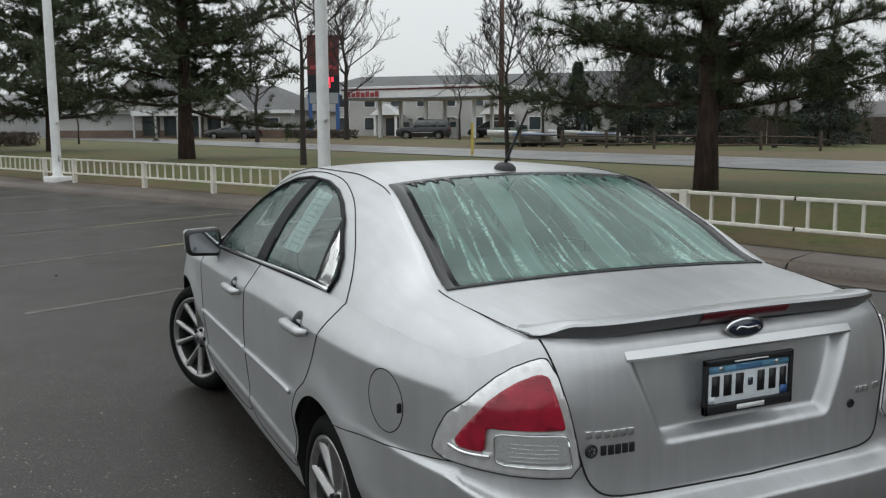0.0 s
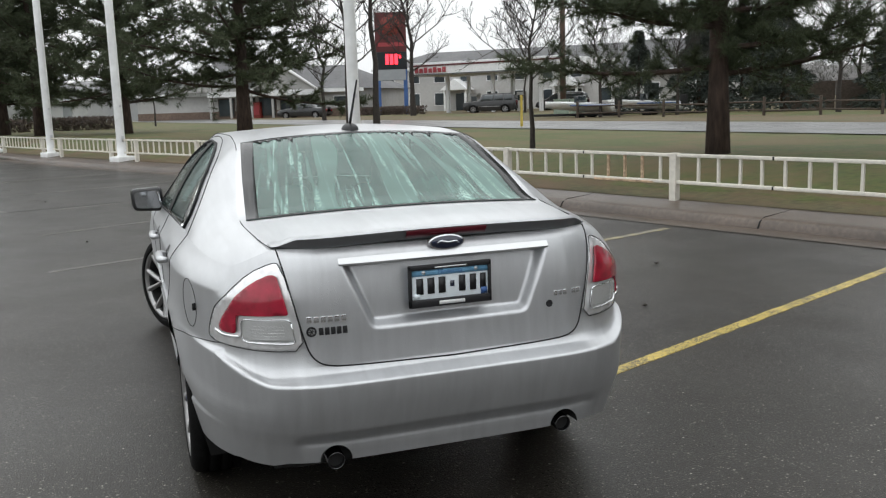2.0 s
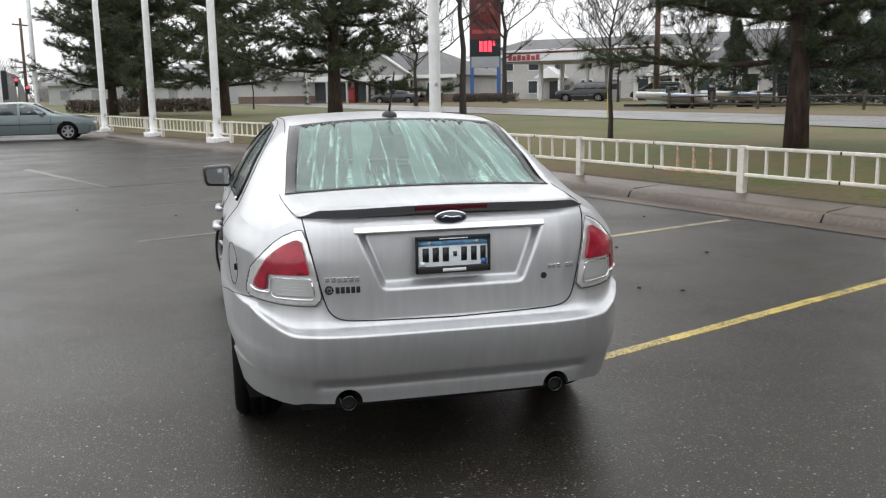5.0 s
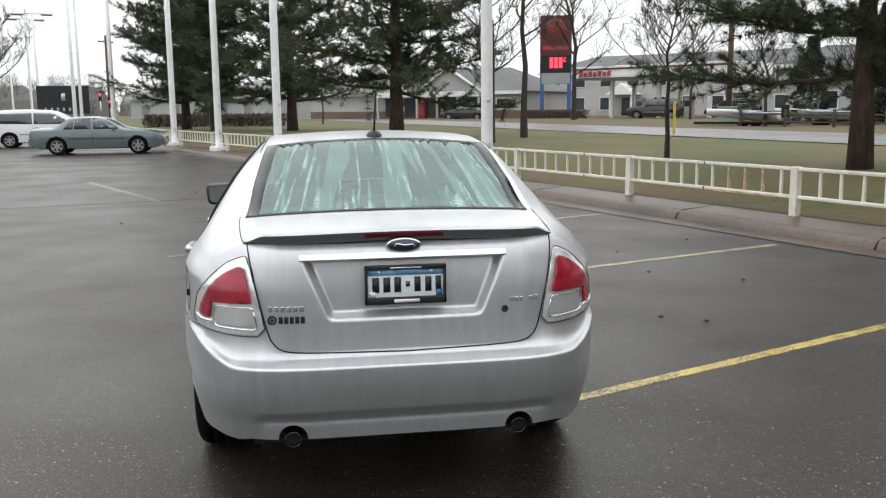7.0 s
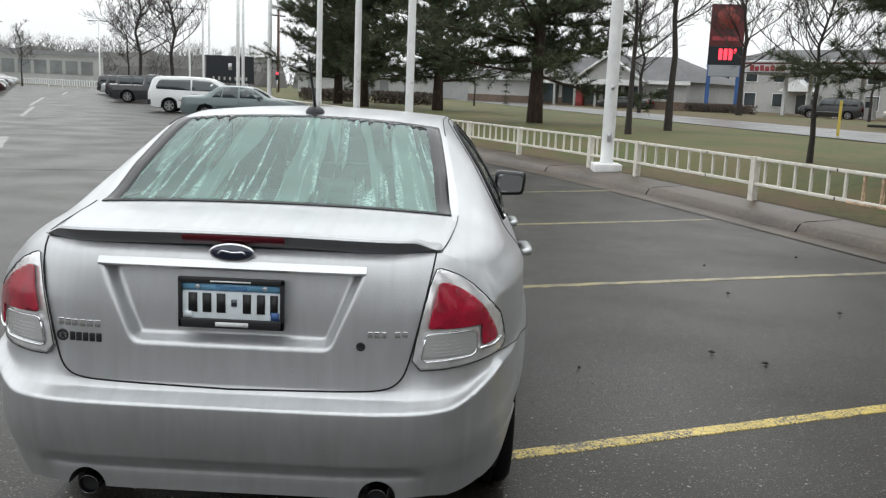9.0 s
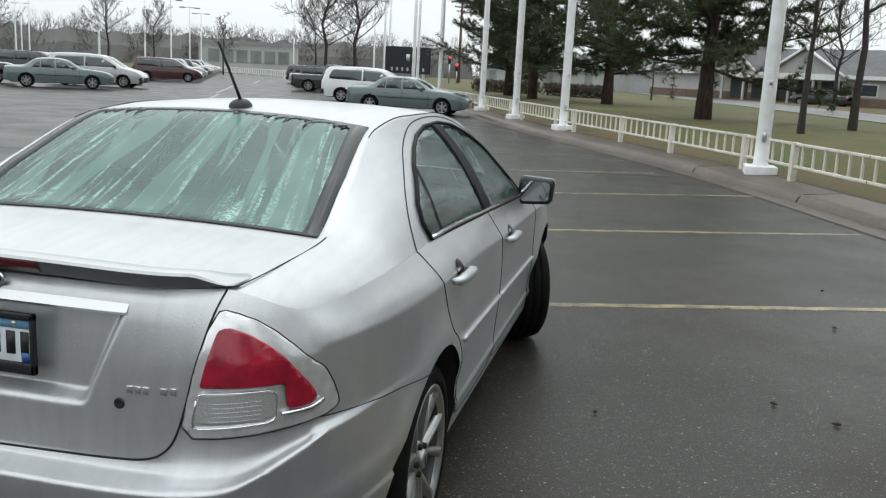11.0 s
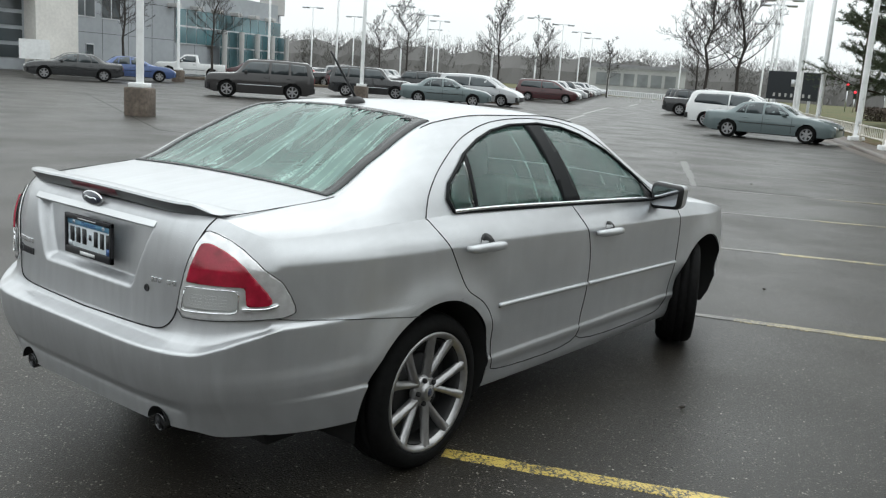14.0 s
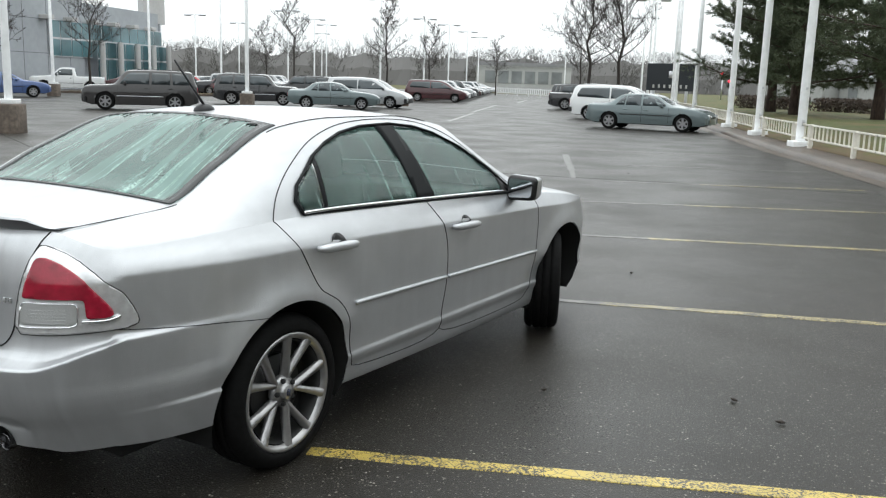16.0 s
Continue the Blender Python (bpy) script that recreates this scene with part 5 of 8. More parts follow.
# exhaust tips in dark cut-outs at the lower edge
for s in (1, -1):
    bm = bmesh.new()
    arc = [(TIP_X * s + TIP_R * math.cos(a), TIP_Z + TIP_R * math.sin(a)) for a in np.linspace(0.0, math.pi, 24)]
    near, far = [bm.verts.new((x, 0.088, z)) for x, z in arc], [bm.verts.new((x, 0.17, z)) for x, z in arc]
    for k in range(23):
        bm.faces.new((near[k], near[k + 1], far[k + 1], far[k]))
    bm.faces.new(far)
    part("exhaust_recess", bm, "under", car, "dark cut-out round the exhaust tip")
    bm = bmesh.new()
    lathe(bm, ((0.0, -0.02), (0.030, -0.02)), 24, pose(s * TIP_X, 0.100, TIP_Z - 0.006, 94))
    bore = part("tip_bore", bm, "under", car)
    bm = bmesh.new()
    lathe(bm, ((0.028, -0.10), (0.029, 0.0), (0.0305, 0.002), (0.032, 0.0), (0.032, -0.10)), 32, pose(s * TIP_X, 0.100, TIP_Z - 0.006, 94))
    part("exhaust_tip", bm, "tip_metal", bore, "bright exhaust tip")
# dark box added so no light comes through below the bumper
bm = bmesh.new()
box(bm, -0.60, 0.60, 0.32, 0.66, 0.265, 0.42, 0.03)
part("rear_muffler", bm, "under", car, "dark silencer under the rear bumper")

# fuel flap on the driver's side
ang = np.linspace(0, 2 * math.pi, 40)
line("fuel_flap", [on_side(0.605 + 0.092 * math.cos(a), 0.862 + 0.092 * math.sin(a), -1, 0.0) for a in ang], 0.0018, "gap", car, label="round fuel flap gap")
bm = bmesh.new()
box(bm, -0.012, 0.012, -0.004, 0.004, -0.014, 0.014, 0.003, Matrix.Translation(on_side(0.525, 0.86, -1, 0.0)) @ pose(0, 0, 0, 0, 0, 20))
part("flap_notch", bm, "gap", car)

# aerial
bm = bmesh.new()
zr = top_z(0, 1.5)
rings = []
for h, k in ((-0.004, 1.0), (0.010, 0.95), (0.022, 0.72), (0.030, 0.35)):
    rings.append([bm.verts.new((0.042 * k * math.cos(t), 1.50 + 0.058 * k * math.sin(t) + 0.01 * (1 - k), zr + h)) for t in np.linspace(0, 2 * math.pi, 21)[:-1]])
for a, b in zip(rings, rings[1:]):
    for k in range(20):
        bm.faces.new((a[k], a[(k + 1) % 20], b[(k + 1) % 20], b[k]))
bm.faces.new(rings[-1])
aerial = part("aerial_base", bm, "ink", car, "black roof aerial")
bm = bmesh.new()
tube(bm, [(0, 1.50, zr + 0.025), (0, 1.32, zr + 0.235)], [0.007, 0.0042], 8)
part("aerial_rod", bm, "ink", aerial)

# underside and cabin
part("underbody", boxed(-0.62, 0.62, 0.45, 4.3, 0.20, 0.26, 0.01), "under", car, "dark underside")
bm = bmesh.new()
box(bm, -0.57, 0.57, 0.3, 4.4, 0.26, 0.30)
box(bm, -0.56, 0.56, 0.30, 0.72, 0.38, 0.62)
box(bm, -0.80, 0.80, 1.55, 3.3, 0.26, 0.32)
part("floor_pan", bm, "under", car)
bm = bmesh.new()
box(bm, -0.60, 0.60, 0.74, 1.22, 1.06, 1.09, 0.01)
part("parcel_shelf", bm, "seat", car, "grey parcel shelf")
bm = bmesh.new()
box(bm, -0.68, 0.68, 2.95, 3.45, 0.62, 0.985, 0.05)
part("dashboard", bm, "black", car, "dark dashboard")
for x0, x1, y0, lean in ((-0.60, 0.60, 1.30, 12), (-0.58, -0.12, 2.12, 14), (0.12, 0.58, 2.12, 14)):
    bm = bmesh.new()
    w = x1 - x0
    box(bm, -w / 2, w / 2, -0.06, 0.06, 0.0, 0.62, 0.045)
    bmesh.ops.transform(bm, matrix=pose((x0 + x1) / 2, y0, 0.55, lean), verts=bm.verts)
    box(bm, x0, x1, y0 - 0.05, y0 + 0.48, 0.42, 0.58, 0.05)
    seat = part("seat", bm, "seat", car, "grey cloth seat")
    for hx in ((-0.42, 0.42) if w > 1 else ((x0 + x1) / 2,)):
        bm = bmesh.new()
        box(bm, -0.13, 0.13, -0.045, 0.045, 0.60, 0.80 if w < 1 else 0.70, 0.035)
        bmesh.ops.transform(bm, matrix=pose(hx, y0, 0.55, lean), verts=bm.verts)
        part("head_rest", bm, "seat", seat, "grey head rest")
bm = bmesh.new()
lathe(bm, ((0.185, 0.0), (0.178, 0.012), (0.165, 0.0), (0.178, -0.012), (0.185, 0.0)), 32, pose(-0.35, 2.82, 0.93, 65))
part("steering_wheel", bm, "black", car, "dark steering wheel")
# paper sheet behind the rear side window
bm = bmesh.new()
sheet = [(1.80, 1.13), (2.03, 1.13), (2.03, 1.372), (1.80, 1.360)]
vs = [bm.verts.new((-(pane_x(a, b) - 0.012), a, b)) for a, b in sheet] + [bm.verts.new((-(pane_x(a, b) - 0.014), a, b)) for a, b in sheet]
for q in ((0, 1, 2, 3), (7, 6, 5, 4), (0, 4, 5, 1), (1, 5, 6, 2), (2, 6, 7, 3), (3, 7, 4, 0)):
    bm.faces.new([vs[i] for i in q])
part("window_sheet", bm, "plate_white", car, "white printed sheet inside the rear side window", smooth=False)
for k in range(9):
    z = 1.335 - 0.022 * k
    bm = bmesh.new()
    a0, a1 = 1.82, 2.01 - 0.03 * (k % 3)
    vs = [bm.verts.new((-(pane_x(a, b) - 0.0105), a, b)) for a, b in ((a0, z), (a1, z), (a1, z + 0.005), (a0, z + 0.005))]
    bm.faces.new(vs)
    part("sheet_bar", bm, "siding", panels["rear_door", -1], smooth=False)


# front: grille and head lamps
on_front = lambda a, b, o=0.0: Vector((a, front_y(a, b) + o, b))
grille = patch("grille", [(-0.42, 0.50), (-0.46, 0.70), (0.46, 0.70), (0.42, 0.50)], on_front, "black", car, "dark grille with bright bars", 0.05, 0.004)
for z in (0.54, 0.60, 0.66):
    line("grille_bar", [on_front(x, z, 0.012) for x in np.linspace(-0.43, 0.43, 20)], 0.014, "chrome", grille)
for s in (1, -1):
    patch("head_lamp", [(s * a, b) for a, b in ((0.52, 0.60), (0.50, 0.72), (0.76, 0.74), (0.80, 0.66))], on_front, "lamp_clear", car, "clear head lamp", 0.05, 0.006)


# wheels
def wheel(x, y, s, turn=0):
    m = pose(x, y, HUB_Z, 0, 0, turn) @ pose(0, 0, 0, 0, 90 * s)
    bm = bmesh.new()
    lathe(bm, ((0.228, -0.012), (0.238, 0.004), (0.250, 0.010), (0.258, 0.006), (0.258, -0.004)), 56)
    w = part("wheel", bm, "alloy", car, "ten-spoke alloy wheel")
    w.matrix_world = m
    # barrel darker than the alloy: shade between the spokes is in its colour
    bm = bmesh.new()
    lathe(bm, ((0.235, -0.19), (0.226, -0.12), (0.216, -0.03), (0.224, -0.010)), 56)
    part("barrel", bm, "dull", w, "shaded wheel barrel")
    bm = bmesh.new()
    prof = [(0.250, -0.20), (0.266, -0.215), (0.300, -0.213), (0.322, -0.198), (0.331, -0.180)]
    for c in (-0.155, -0.105, -0.055):
        prof += [(0.3345, c - 0.006), (0.3255, c - 0.005), (0.3255, c + 0.005), (0.3345, c + 0.006)]
    prof += [(0.331, -0.030), (0.322, -0.006), (0.302, 0.009), (0.274, 0.013), (0.262, 0.009), (0.256, 0.0)]
    lathe(bm, prof, 72)
    part("tyre", bm, "rubber", w, "wet black tyre")
    bm = bmesh.new()
    lathe(bm, ((0.03, -0.07), (0.15, -0.07), (0.152, -0.075), (0.152, -0.09), (0.03, -0.09)), 40)
    part("brake_disc", bm, "dull", w, "dull brake disc")
    bm = bmesh.new()
    lathe(bm, ((0.225, -0.10), (0.0, -0.10)), 40)
    part("wheel_back", bm, "under", w)
    for k in range(5):
        for d in (-16.5, 16.5):
            a = 72 * k + d + 18
            bm = bmesh.new()
            pr = []
            for r, h, wd, th in ((0.045, -0.020, 0.017, 0.034), (0.09, -0.012, 0.0135, 0.036), (0.16, -0.004, 0.0145, 0.032), (0.218, 0.003, 0.0185, 0.026), (0.245, 0.005, 0.026, 0.018)):
                shift = -d * 0.0011 * (1 - (r - 0.045) / 0.19)
                pr.append([bm.verts.new(q) for q in ((r, shift - wd, h - th), (r, shift - wd * 0.85, h), (r, shift + wd * 0.85, h), (r, shift + wd, h - th))])
            for p, q in zip(pr, pr[1:]):
                for i in range(3):
                    bm.faces.new((p[i], p[i + 1], q[i + 1], q[i]))
            bmesh.ops.recalc_face_normals(bm, faces=bm.faces)
            bmesh.ops.bevel(bm, geom=[e for e in bm.edges if not e.is_boundary and e.calc_face_angle(0) > 0.9], offset=0.004, segments=2, affect="EDGES")
            sp = part("spoke", bm, "alloy", w)
            sp.matrix_local = pose(0, 0, 0, 0, 0, a)
    bm = bmesh.new()
    lathe(bm, ((0.068, -0.05), (0.066, -0.022), (0.05, -0.016), (0.034, -0.014), (0.033, -0.002), (0.028, 0.002), (0.0, 0.004)), 36)
    cap = part("hub_cap", bm, "alloy", w, "round hub cap")
    bm = bmesh.new()
    lathe(bm, ((0.024, 0.0), (0.022, 0.002), (0.0, 0.0025)), 24, Matrix.Translation((0, 0, 0.0035)) @ Matrix.Diagonal((0.8, 0.5, 1, 1)))
    part("cap_mark", bm, "badge", w)
    for k in range(5):
        a = math.radians(72 * k + 54)
        bm = bmesh.new()
        lathe(bm, ((0.011, -0.02), (0.011, -0.004), (0.008, -0.001), (0.0, -0.001)), 10, pose(0.052 * math.cos(a), 0.052 * math.sin(a), -0.004))
        part("lug_nut", bm, "under", w)
    return w


wheel(0.893, HUB_REAR, 1)
wheel(-0.893, HUB_REAR, -1)
wheel(0.885, HUB_FRONT, 1, 25)
wheel(-0.885, HUB_FRONT, -1, 25)


# ---------------------------------------------------------------- fence and poles along the kerb
POLES = [(3.50, 15.1), (-1.19, 25.0), (-3.44, 30.3), (-5.78, 35.95), (-10.4, 47.1), (-15.0, 58.2)]
POLE_S = [fence_s(*p) for p in POLES]


def white_pole(m):
    p = thing("flag_pole", "tall white painted steel pole on a square white plinth", "pole", m, "white poles along the kerb")
    part("plinth", boxed(-0.27, 0.27, -0.27, 0.27, -0.12, 0.13, 0.02), "white_paint", p)
    bm = bmesh.new()
    lathe(bm, ((0.15, 0.13), (0.15, 0.155), (0.128, 0.16), (0.125, 0.6), (0.118, 4.0), (0.105, 8.6), (0.0, 8.62)), 14)
    part("shaft", bm, "white_paint", p)
    part("hand_hole", boxed(-0.04, 0.04, -0.131, -0.115, 0.55, 0.72, 0.004), "satin", p, "small grey access cover")
    part("cleat", boxed(-0.03, 0.03, -0.15, -0.11, 1.55, 1.62, 0.004), "satin", p)
    return p


first_pole = white_pole(Matrix.Translation(fence_at(POLE_S[0]) + Vector((0, 0, 0.17))))
for s in POLE_S[1:]:
    copy_thing(first_pole, Matrix.Translation(fence_at(s) + Vector((0, 0, 0.17))) @ pose(0, 0, 0, 0, 0, 24 + 7 * random.random()))

RAIL_TOP, RAIL_LOW = 0.60, 0.235
post_mesh = boxed(-0.055, 0.055, -0.05, 0.05, -0.12, 0.63, 0.006)
post_me = bpy.data.meshes.new("fence_post")
post_mesh.to_mesh(post_me)
post_mesh.free()
bal_mesh = boxed(-0.018, 0.018, -0.016, 0.016, RAIL_LOW, RAIL_TOP)
bal_me = bpy.data.meshes.new("baluster")
bal_mesh.to_mesh(bal_me)
bal_mesh.free()
for me in (post_me, bal_me):
    me.materials.append(M["fence_paint"])
rust_me = bal_me.copy()
rust_me.materials.clear()
rust_me.materials.append(M["rust"])


def fence_panel(s0, s1, posts, worn=False):
    """One length of rails with its posts and bars."""
    a, b = fence_at(s0), fence_at(s1)
    d = (b - a).normalized()
    ang = math.degrees(math.atan2(d.y, d.x))
    L = (b - a).length
    f = thing("fence_panel", "low white painted fence panel with rust stains" if worn else "low white painted steel fence panel", "fence", pose(a.x, a.y, 0.175, 0, 0, ang), "fence panels along the kerb")
    for z, name in ((RAIL_TOP, "top_rail"), (RAIL_LOW, "bottom_rail")):
        rail = part(name, boxed(0.012, L - 0.012, -0.024, 0.024, z - 0.023, z + 0.023, 0.006), "fence_paint", f)
        part("rail_joint", boxed(-0.018, 0.020, -0.021, 0.021, z - 0.020, z + 0.020), "gap", rail, "dark open rail joint")
    for s in posts:
        o = new("post", post_me)
        o.parent = f
        o.matrix_local = pose(s - s0, 0, 0)
    n = max(1, round(L / 0.33))
    for k in range(n):
        x = (k + 0.5) * L / n
        if any(abs(x - (s - s0)) < 0.10 for s in posts):
            continue
        o = new("baluster", rust_me if worn and 1.75 < x < 3.0 else bal_me)
        o.parent = f
        o.matrix_local = pose(x, 0, 0, 0.6 * (random.random() - 0.5), 1.5 * (random.random() - 0.5), 0)
    if worn:
        part("rust_patch", boxed(1.85, 2.95, -0.030, 0.030, RAIL_LOW - 0.032, RAIL_LOW + 0.0, 0.004), "rust", f, "rusted stretch of rail")
    return f


s_b, s_a = fence_s(5.95, 7.5), fence_s(4.92, 10.75)
gap = s_a - s_b
right = [s_b - gap * k for k in range(1, 7)]
start = POLE_S[0] - 0.22
cuts = [start, s_a + 1.25, s_b + 1.67, s_b - 1.5, s_b - 5.0, s_b - 8.5, s_b - 12.0]
all_posts = sorted([POLE_S[0] - 1.15, s_a, s_b, *right])
for hi, lo in zip(cuts, cuts[1:]):
    fence_panel(lo, hi, [p for p in all_posts if lo <= p < hi], worn=abs(hi - (s_b + 1.67)) < 0.1)
for p0, p1 in zip(POLE_S, POLE_S[1:]):
    L = p1 - p0
    if L > 8:
        ps = [p0 + 0.62, p0 + 3.75, p0 + 6.6, p1 - 0.95]
        c = [p0 + 0.22, p0 + 5.2, p1 - 0.2]
    else:
        ps = [p0 + 0.75, p1 - 0.95]
        c = [p0 + 0.2, p1 - 0.2]
    for lo, hi in zip(c, c[1:]):
        fence_panel(lo, hi, [p for p in ps if lo <= p < hi])
s = POLE_S[-1] + 0.2
while s < POLE_S[-1] + 60:
    fence_panel(s, s + 6.0, [s + 0.5, s + 3.2])
    s += 6.0

# expansion joints and cracks in the kerb
for x, y in ((4.62, 8.64), (5.63, 5.56), (3.6, 12.3), (2.4, 16.0), (6.6, 2.7)):
    s = fence_s(x, y)
    p, q = fence_at(s, KERB + 0.004), fence_at(s, 0.0)
    bm = bmesh.new()
    tube(bm, [p + Vector((0, 0, 0.005)), fence_at(s, KERB + 0.05) + Vector((0, 0, 0.085)), fence_at(s, KERB + 0.14) + Vector((0, 0, 0.128)), fence_at(s, -0.25) + Vector((0, 0, 0.144)), q + Vector((0, 0, 0.162))], [0.013, 0.012, 0.009, 0.006, 0.004], 5)
    tagged(part("kerb_joint", bm, "gap"), "dark open joint across the kerb", "kerb", kind="structure")


# ---------------------------------------------------------------- trees
def pine(name, h, spread, low, trunk_r, seed, n_limbs=46, tuft=0.34, mat="needle", twigs=7, count=15, thin=0.10):
    """Trunk, whorled limbs and needle tufts; a ragged crown with gaps."""
    rnd = random.Random(seed)
    t = thing(name, "tall dark green pine with a bare lower trunk on the lawn", "pine tree")
    bm = bmesh.new()
    sway = [Vector((0.10 * math.sin(k * 1.3 + seed), 0.10 * math.cos(k * 1.7 + seed), 0)) * (k / 8) for k in range(9)]
    tube(bm, [sway[k] + Vector((0, 0, h * k / 8 - (0.25 if k == 0 else 0))) for k in range(9)], [trunk_r * (1.25 if k == 0 else 1 - 0.105 * k) for k in range(9)], 12)
    part("trunk", bm, "bark", t, "rough dark bark")
    bm = bmesh.new()
    V, F = [], []

    def spray(p, d, size):
        d = d.normalized()
        for _ in range(count):
            w = (d * 0.75 + Vector((rnd.gauss(0, 1), rnd.gauss(0, 1), rnd.gauss(0.25, 0.8))).normalized()).normalized()
            ln = size * (0.6 + 0.6 * rnd.random())
            side = w.orthogonal().normalized()
            side.rotate(Matrix.Rotation(rnd.random() * 6.28, 3, w))
            side *= size * thin
            k = len(V)
            V.extend((p - side, p + side, p + w * ln))
            F.append((k, k + 1, k + 2))

    for i in range(n_limbs):
        u = (i + rnd.random()) / n_limbs
        z = low + (h * 0.97 - low) * u
        reach = spread * (1 - u) ** 0.75 * (0.55 + 0.6 * rnd.random()) + 0.35
        a = i * 2.399 + rnd.gauss(0, 0.4)
        droop = -0.10 + 0.55 * u + rnd.gauss(0, 0.12)
        p = Vector((0, 0, z)) + sway[min(8, int(8 * z / h))]
        pts, d = [p], Vector((math.cos(a), math.sin(a), droop))
        for k in range(5):
            d = (d + Vector((rnd.gauss(0, 0.10), rnd.gauss(0, 0.10), 0.07))).normalized()
            pts.append(pts[-1] + d * reach / 5)
        tube(bm, pts, [0.055 * (1 - u * 0.6) * (1 - k / 6) + 0.006 for k in range(6)], 5, False)
        for k in range(1, 6):
            for _ in range(twigs):
                tw = (d + Vector((rnd.gauss(0, 0.8), rnd.gauss(0, 0.8), rnd.gauss(0.1, 0.5)))).normalized()
                q = pts[k].lerp(pts[k - 1], rnd.random())
                e = q + tw * reach * (0.08 + 0.24 * rnd.random())
                tube(bm, [q, e], [0.012, 0.005], 3, False)
                for f in (0.25, 0.45, 0.65, 0.85, 1.0):
                    spray(q.lerp(e, f), tw, tuft)
    part("limb_frame", bm, "bark", t)
    ob = raw("foliage", V, F, mat, t, "dark green needles in ragged tufts")
    return t


def bare_tree(name, h, seed, trunk_r=0.12, arms=20, wide=0.5, fork_h=0.35, fine=0.003, label="leafless deciduous tree with fine bare twigs"):
    """A leader that runs to the top, side limbs that rise from it, and twigs on those; fork_h: where the crown starts."""
    rnd = random.Random(seed)
    t = thing(name, label, "bare tree")
    bm, twigs = bmesh.new(), bmesh.new()

    def grow(p, d, ln, r, depth):
        r = max(r, fine)
        segs = 4 if depth == 0 else 3 if depth == 1 else 2
        pts = [p]
        for _ in range(segs):
            d = (d + Vector((rnd.gauss(0, 0.12), rnd.gauss(0, 0.12), 0.10 + rnd.gauss(0, 0.06)))).normalized()
            pts.append(pts[-1] + d * ln / segs)
        tube(twigs, pts, [max(r * (1 - 0.75 * k / segs), fine * 0.8) for k in range(segs + 1)], 5 if depth == 0 else 3, False)
        if depth >= 3:
            return
        for k in range((7, 5, 3)[depth]):
            u = 0.25 + 0.75 * (k + rnd.random()) / (7, 5, 3)[depth]
            i = min(int(u * segs), segs - 1)
            q = pts[i].lerp(pts[i + 1], min(u * segs - i, 1.0))
            side = Vector((rnd.gauss(0, 1), rnd.gauss(0, 1), rnd.gauss(0.25, 0.6))).normalized()
            grow(q, (d * 0.75 + side * 0.7).normalized(), ln * (0.52 - 0.22 * u) * (0.7 + 0.6 * rnd.random()), r * 0.5, depth + 1)

    lean = [Vector((rnd.gauss(0, 0.010), rnd.gauss(0, 0.010), 0)) * h * k for k in range(8)]
    lead = [Vector((0, 0, -0.15 if k == 0 else h * k / 7)) + lean[k] * (k / 7) for k in range(8)]
    tube(bm, lead, [max(trunk_r * (1.2 if k == 0 else 1 - 0.13 * k), fine) for k in range(8)], 8, False)
    for k in range(arms):
        u = fork_h + (0.97 - fork_h) * ((k + rnd.random()) / arms) ** 0.85
        i = min(int(u * 7), 6)
        q = lead[i].lerp(lead[i + 1], u * 7 - i)
        a = 2.4 * k + rnd.gauss(0, 0.4)
        rise = 0.45 + 0.9 * (u - fork_h) + rnd.gauss(0, 0.12)
        v = (u - fork_h) / (1 - fork_h)
        reach = h * wide * (0.55 + 0.45 * math.sin(math.pi * min(1, 0.25 + v * 0.9))) * (1 - 0.72 * v) * (0.75 + 0.5 * rnd.random())
        grow(q, Vector((math.cos(a), math.sin(a), rise)).normalized(), reach, trunk_r * (0.32 - 0.17 * v), 0)
    part("trunk", bm, "twig", t)
    part("twig_crown", twigs, "twig", t, "bare dark branches")
    return t


def put(t, x, y, z, turn=0.0, size=1.0):
    t.matrix_world = pose(x, y, z, 0, 0, turn) @ Matrix.Scale(size, 4)
    return t


near_pine = put(pine("pine_tree", 10.5, 3.6, 1.35, 0.185, 3, 46, 0.22, "needle", 8, 46, 0.024), 8.7, 10.25, 0.52)
big_pine = put(pine("pine_tree", 13.0, 4.2, 1.6, 0.25, 5, 78, 0.25, "needle", 6, 21, 0.05), 3.0, 29.4, 0.55)
third_pine = put(pine("pine_tree", 13.0, 4.3, 1.4, 0.25, 8, 78, 0.25, "needle", 6, 21, 0.05), -0.9, 42.2, 0.55)
# the last two stand out of view, added to darken the car's right side
for src, x, y, turn, size in ((big_pine, -4.9, 45.0, 100, 0.95), (third_pine, -7.0, 50.0, 200, 1.0), (third_pine, 13.2, 3.5, 80, 0.95), (big_pine, 15.0, -3.5, 30, 0.95), (third_pine, 16.5, -11.0, 150, 0.95)):
    copy_thing(src, pose(x, y, 0.55, 0, 0, turn) @ Matrix.Scale(size, 4))
small_tree = put(bare_tree("bare_tree", 3.7, 11, 0.06, 26, 0.46, 0.36, 0.0045), 7.0, 14.2, 0.5)
mid_tree = put(bare_tree("bare_tree", 8.5, 12, 0.125, 22, 0.34, 0.40, 0.007), 7.2, 27.1, 0.55)
put(bare_tree("bare_tree", 6.0, 13, 0.09, 20, 0.34, 0.35, 0.006), 5.1, 22.5, 0.5)
street_tree = put(bare_tree("bare_tree", 13.5, 14, 0.22, 32, 0.38, 0.25, 0.010), 21.0, 66.0, 0.5)
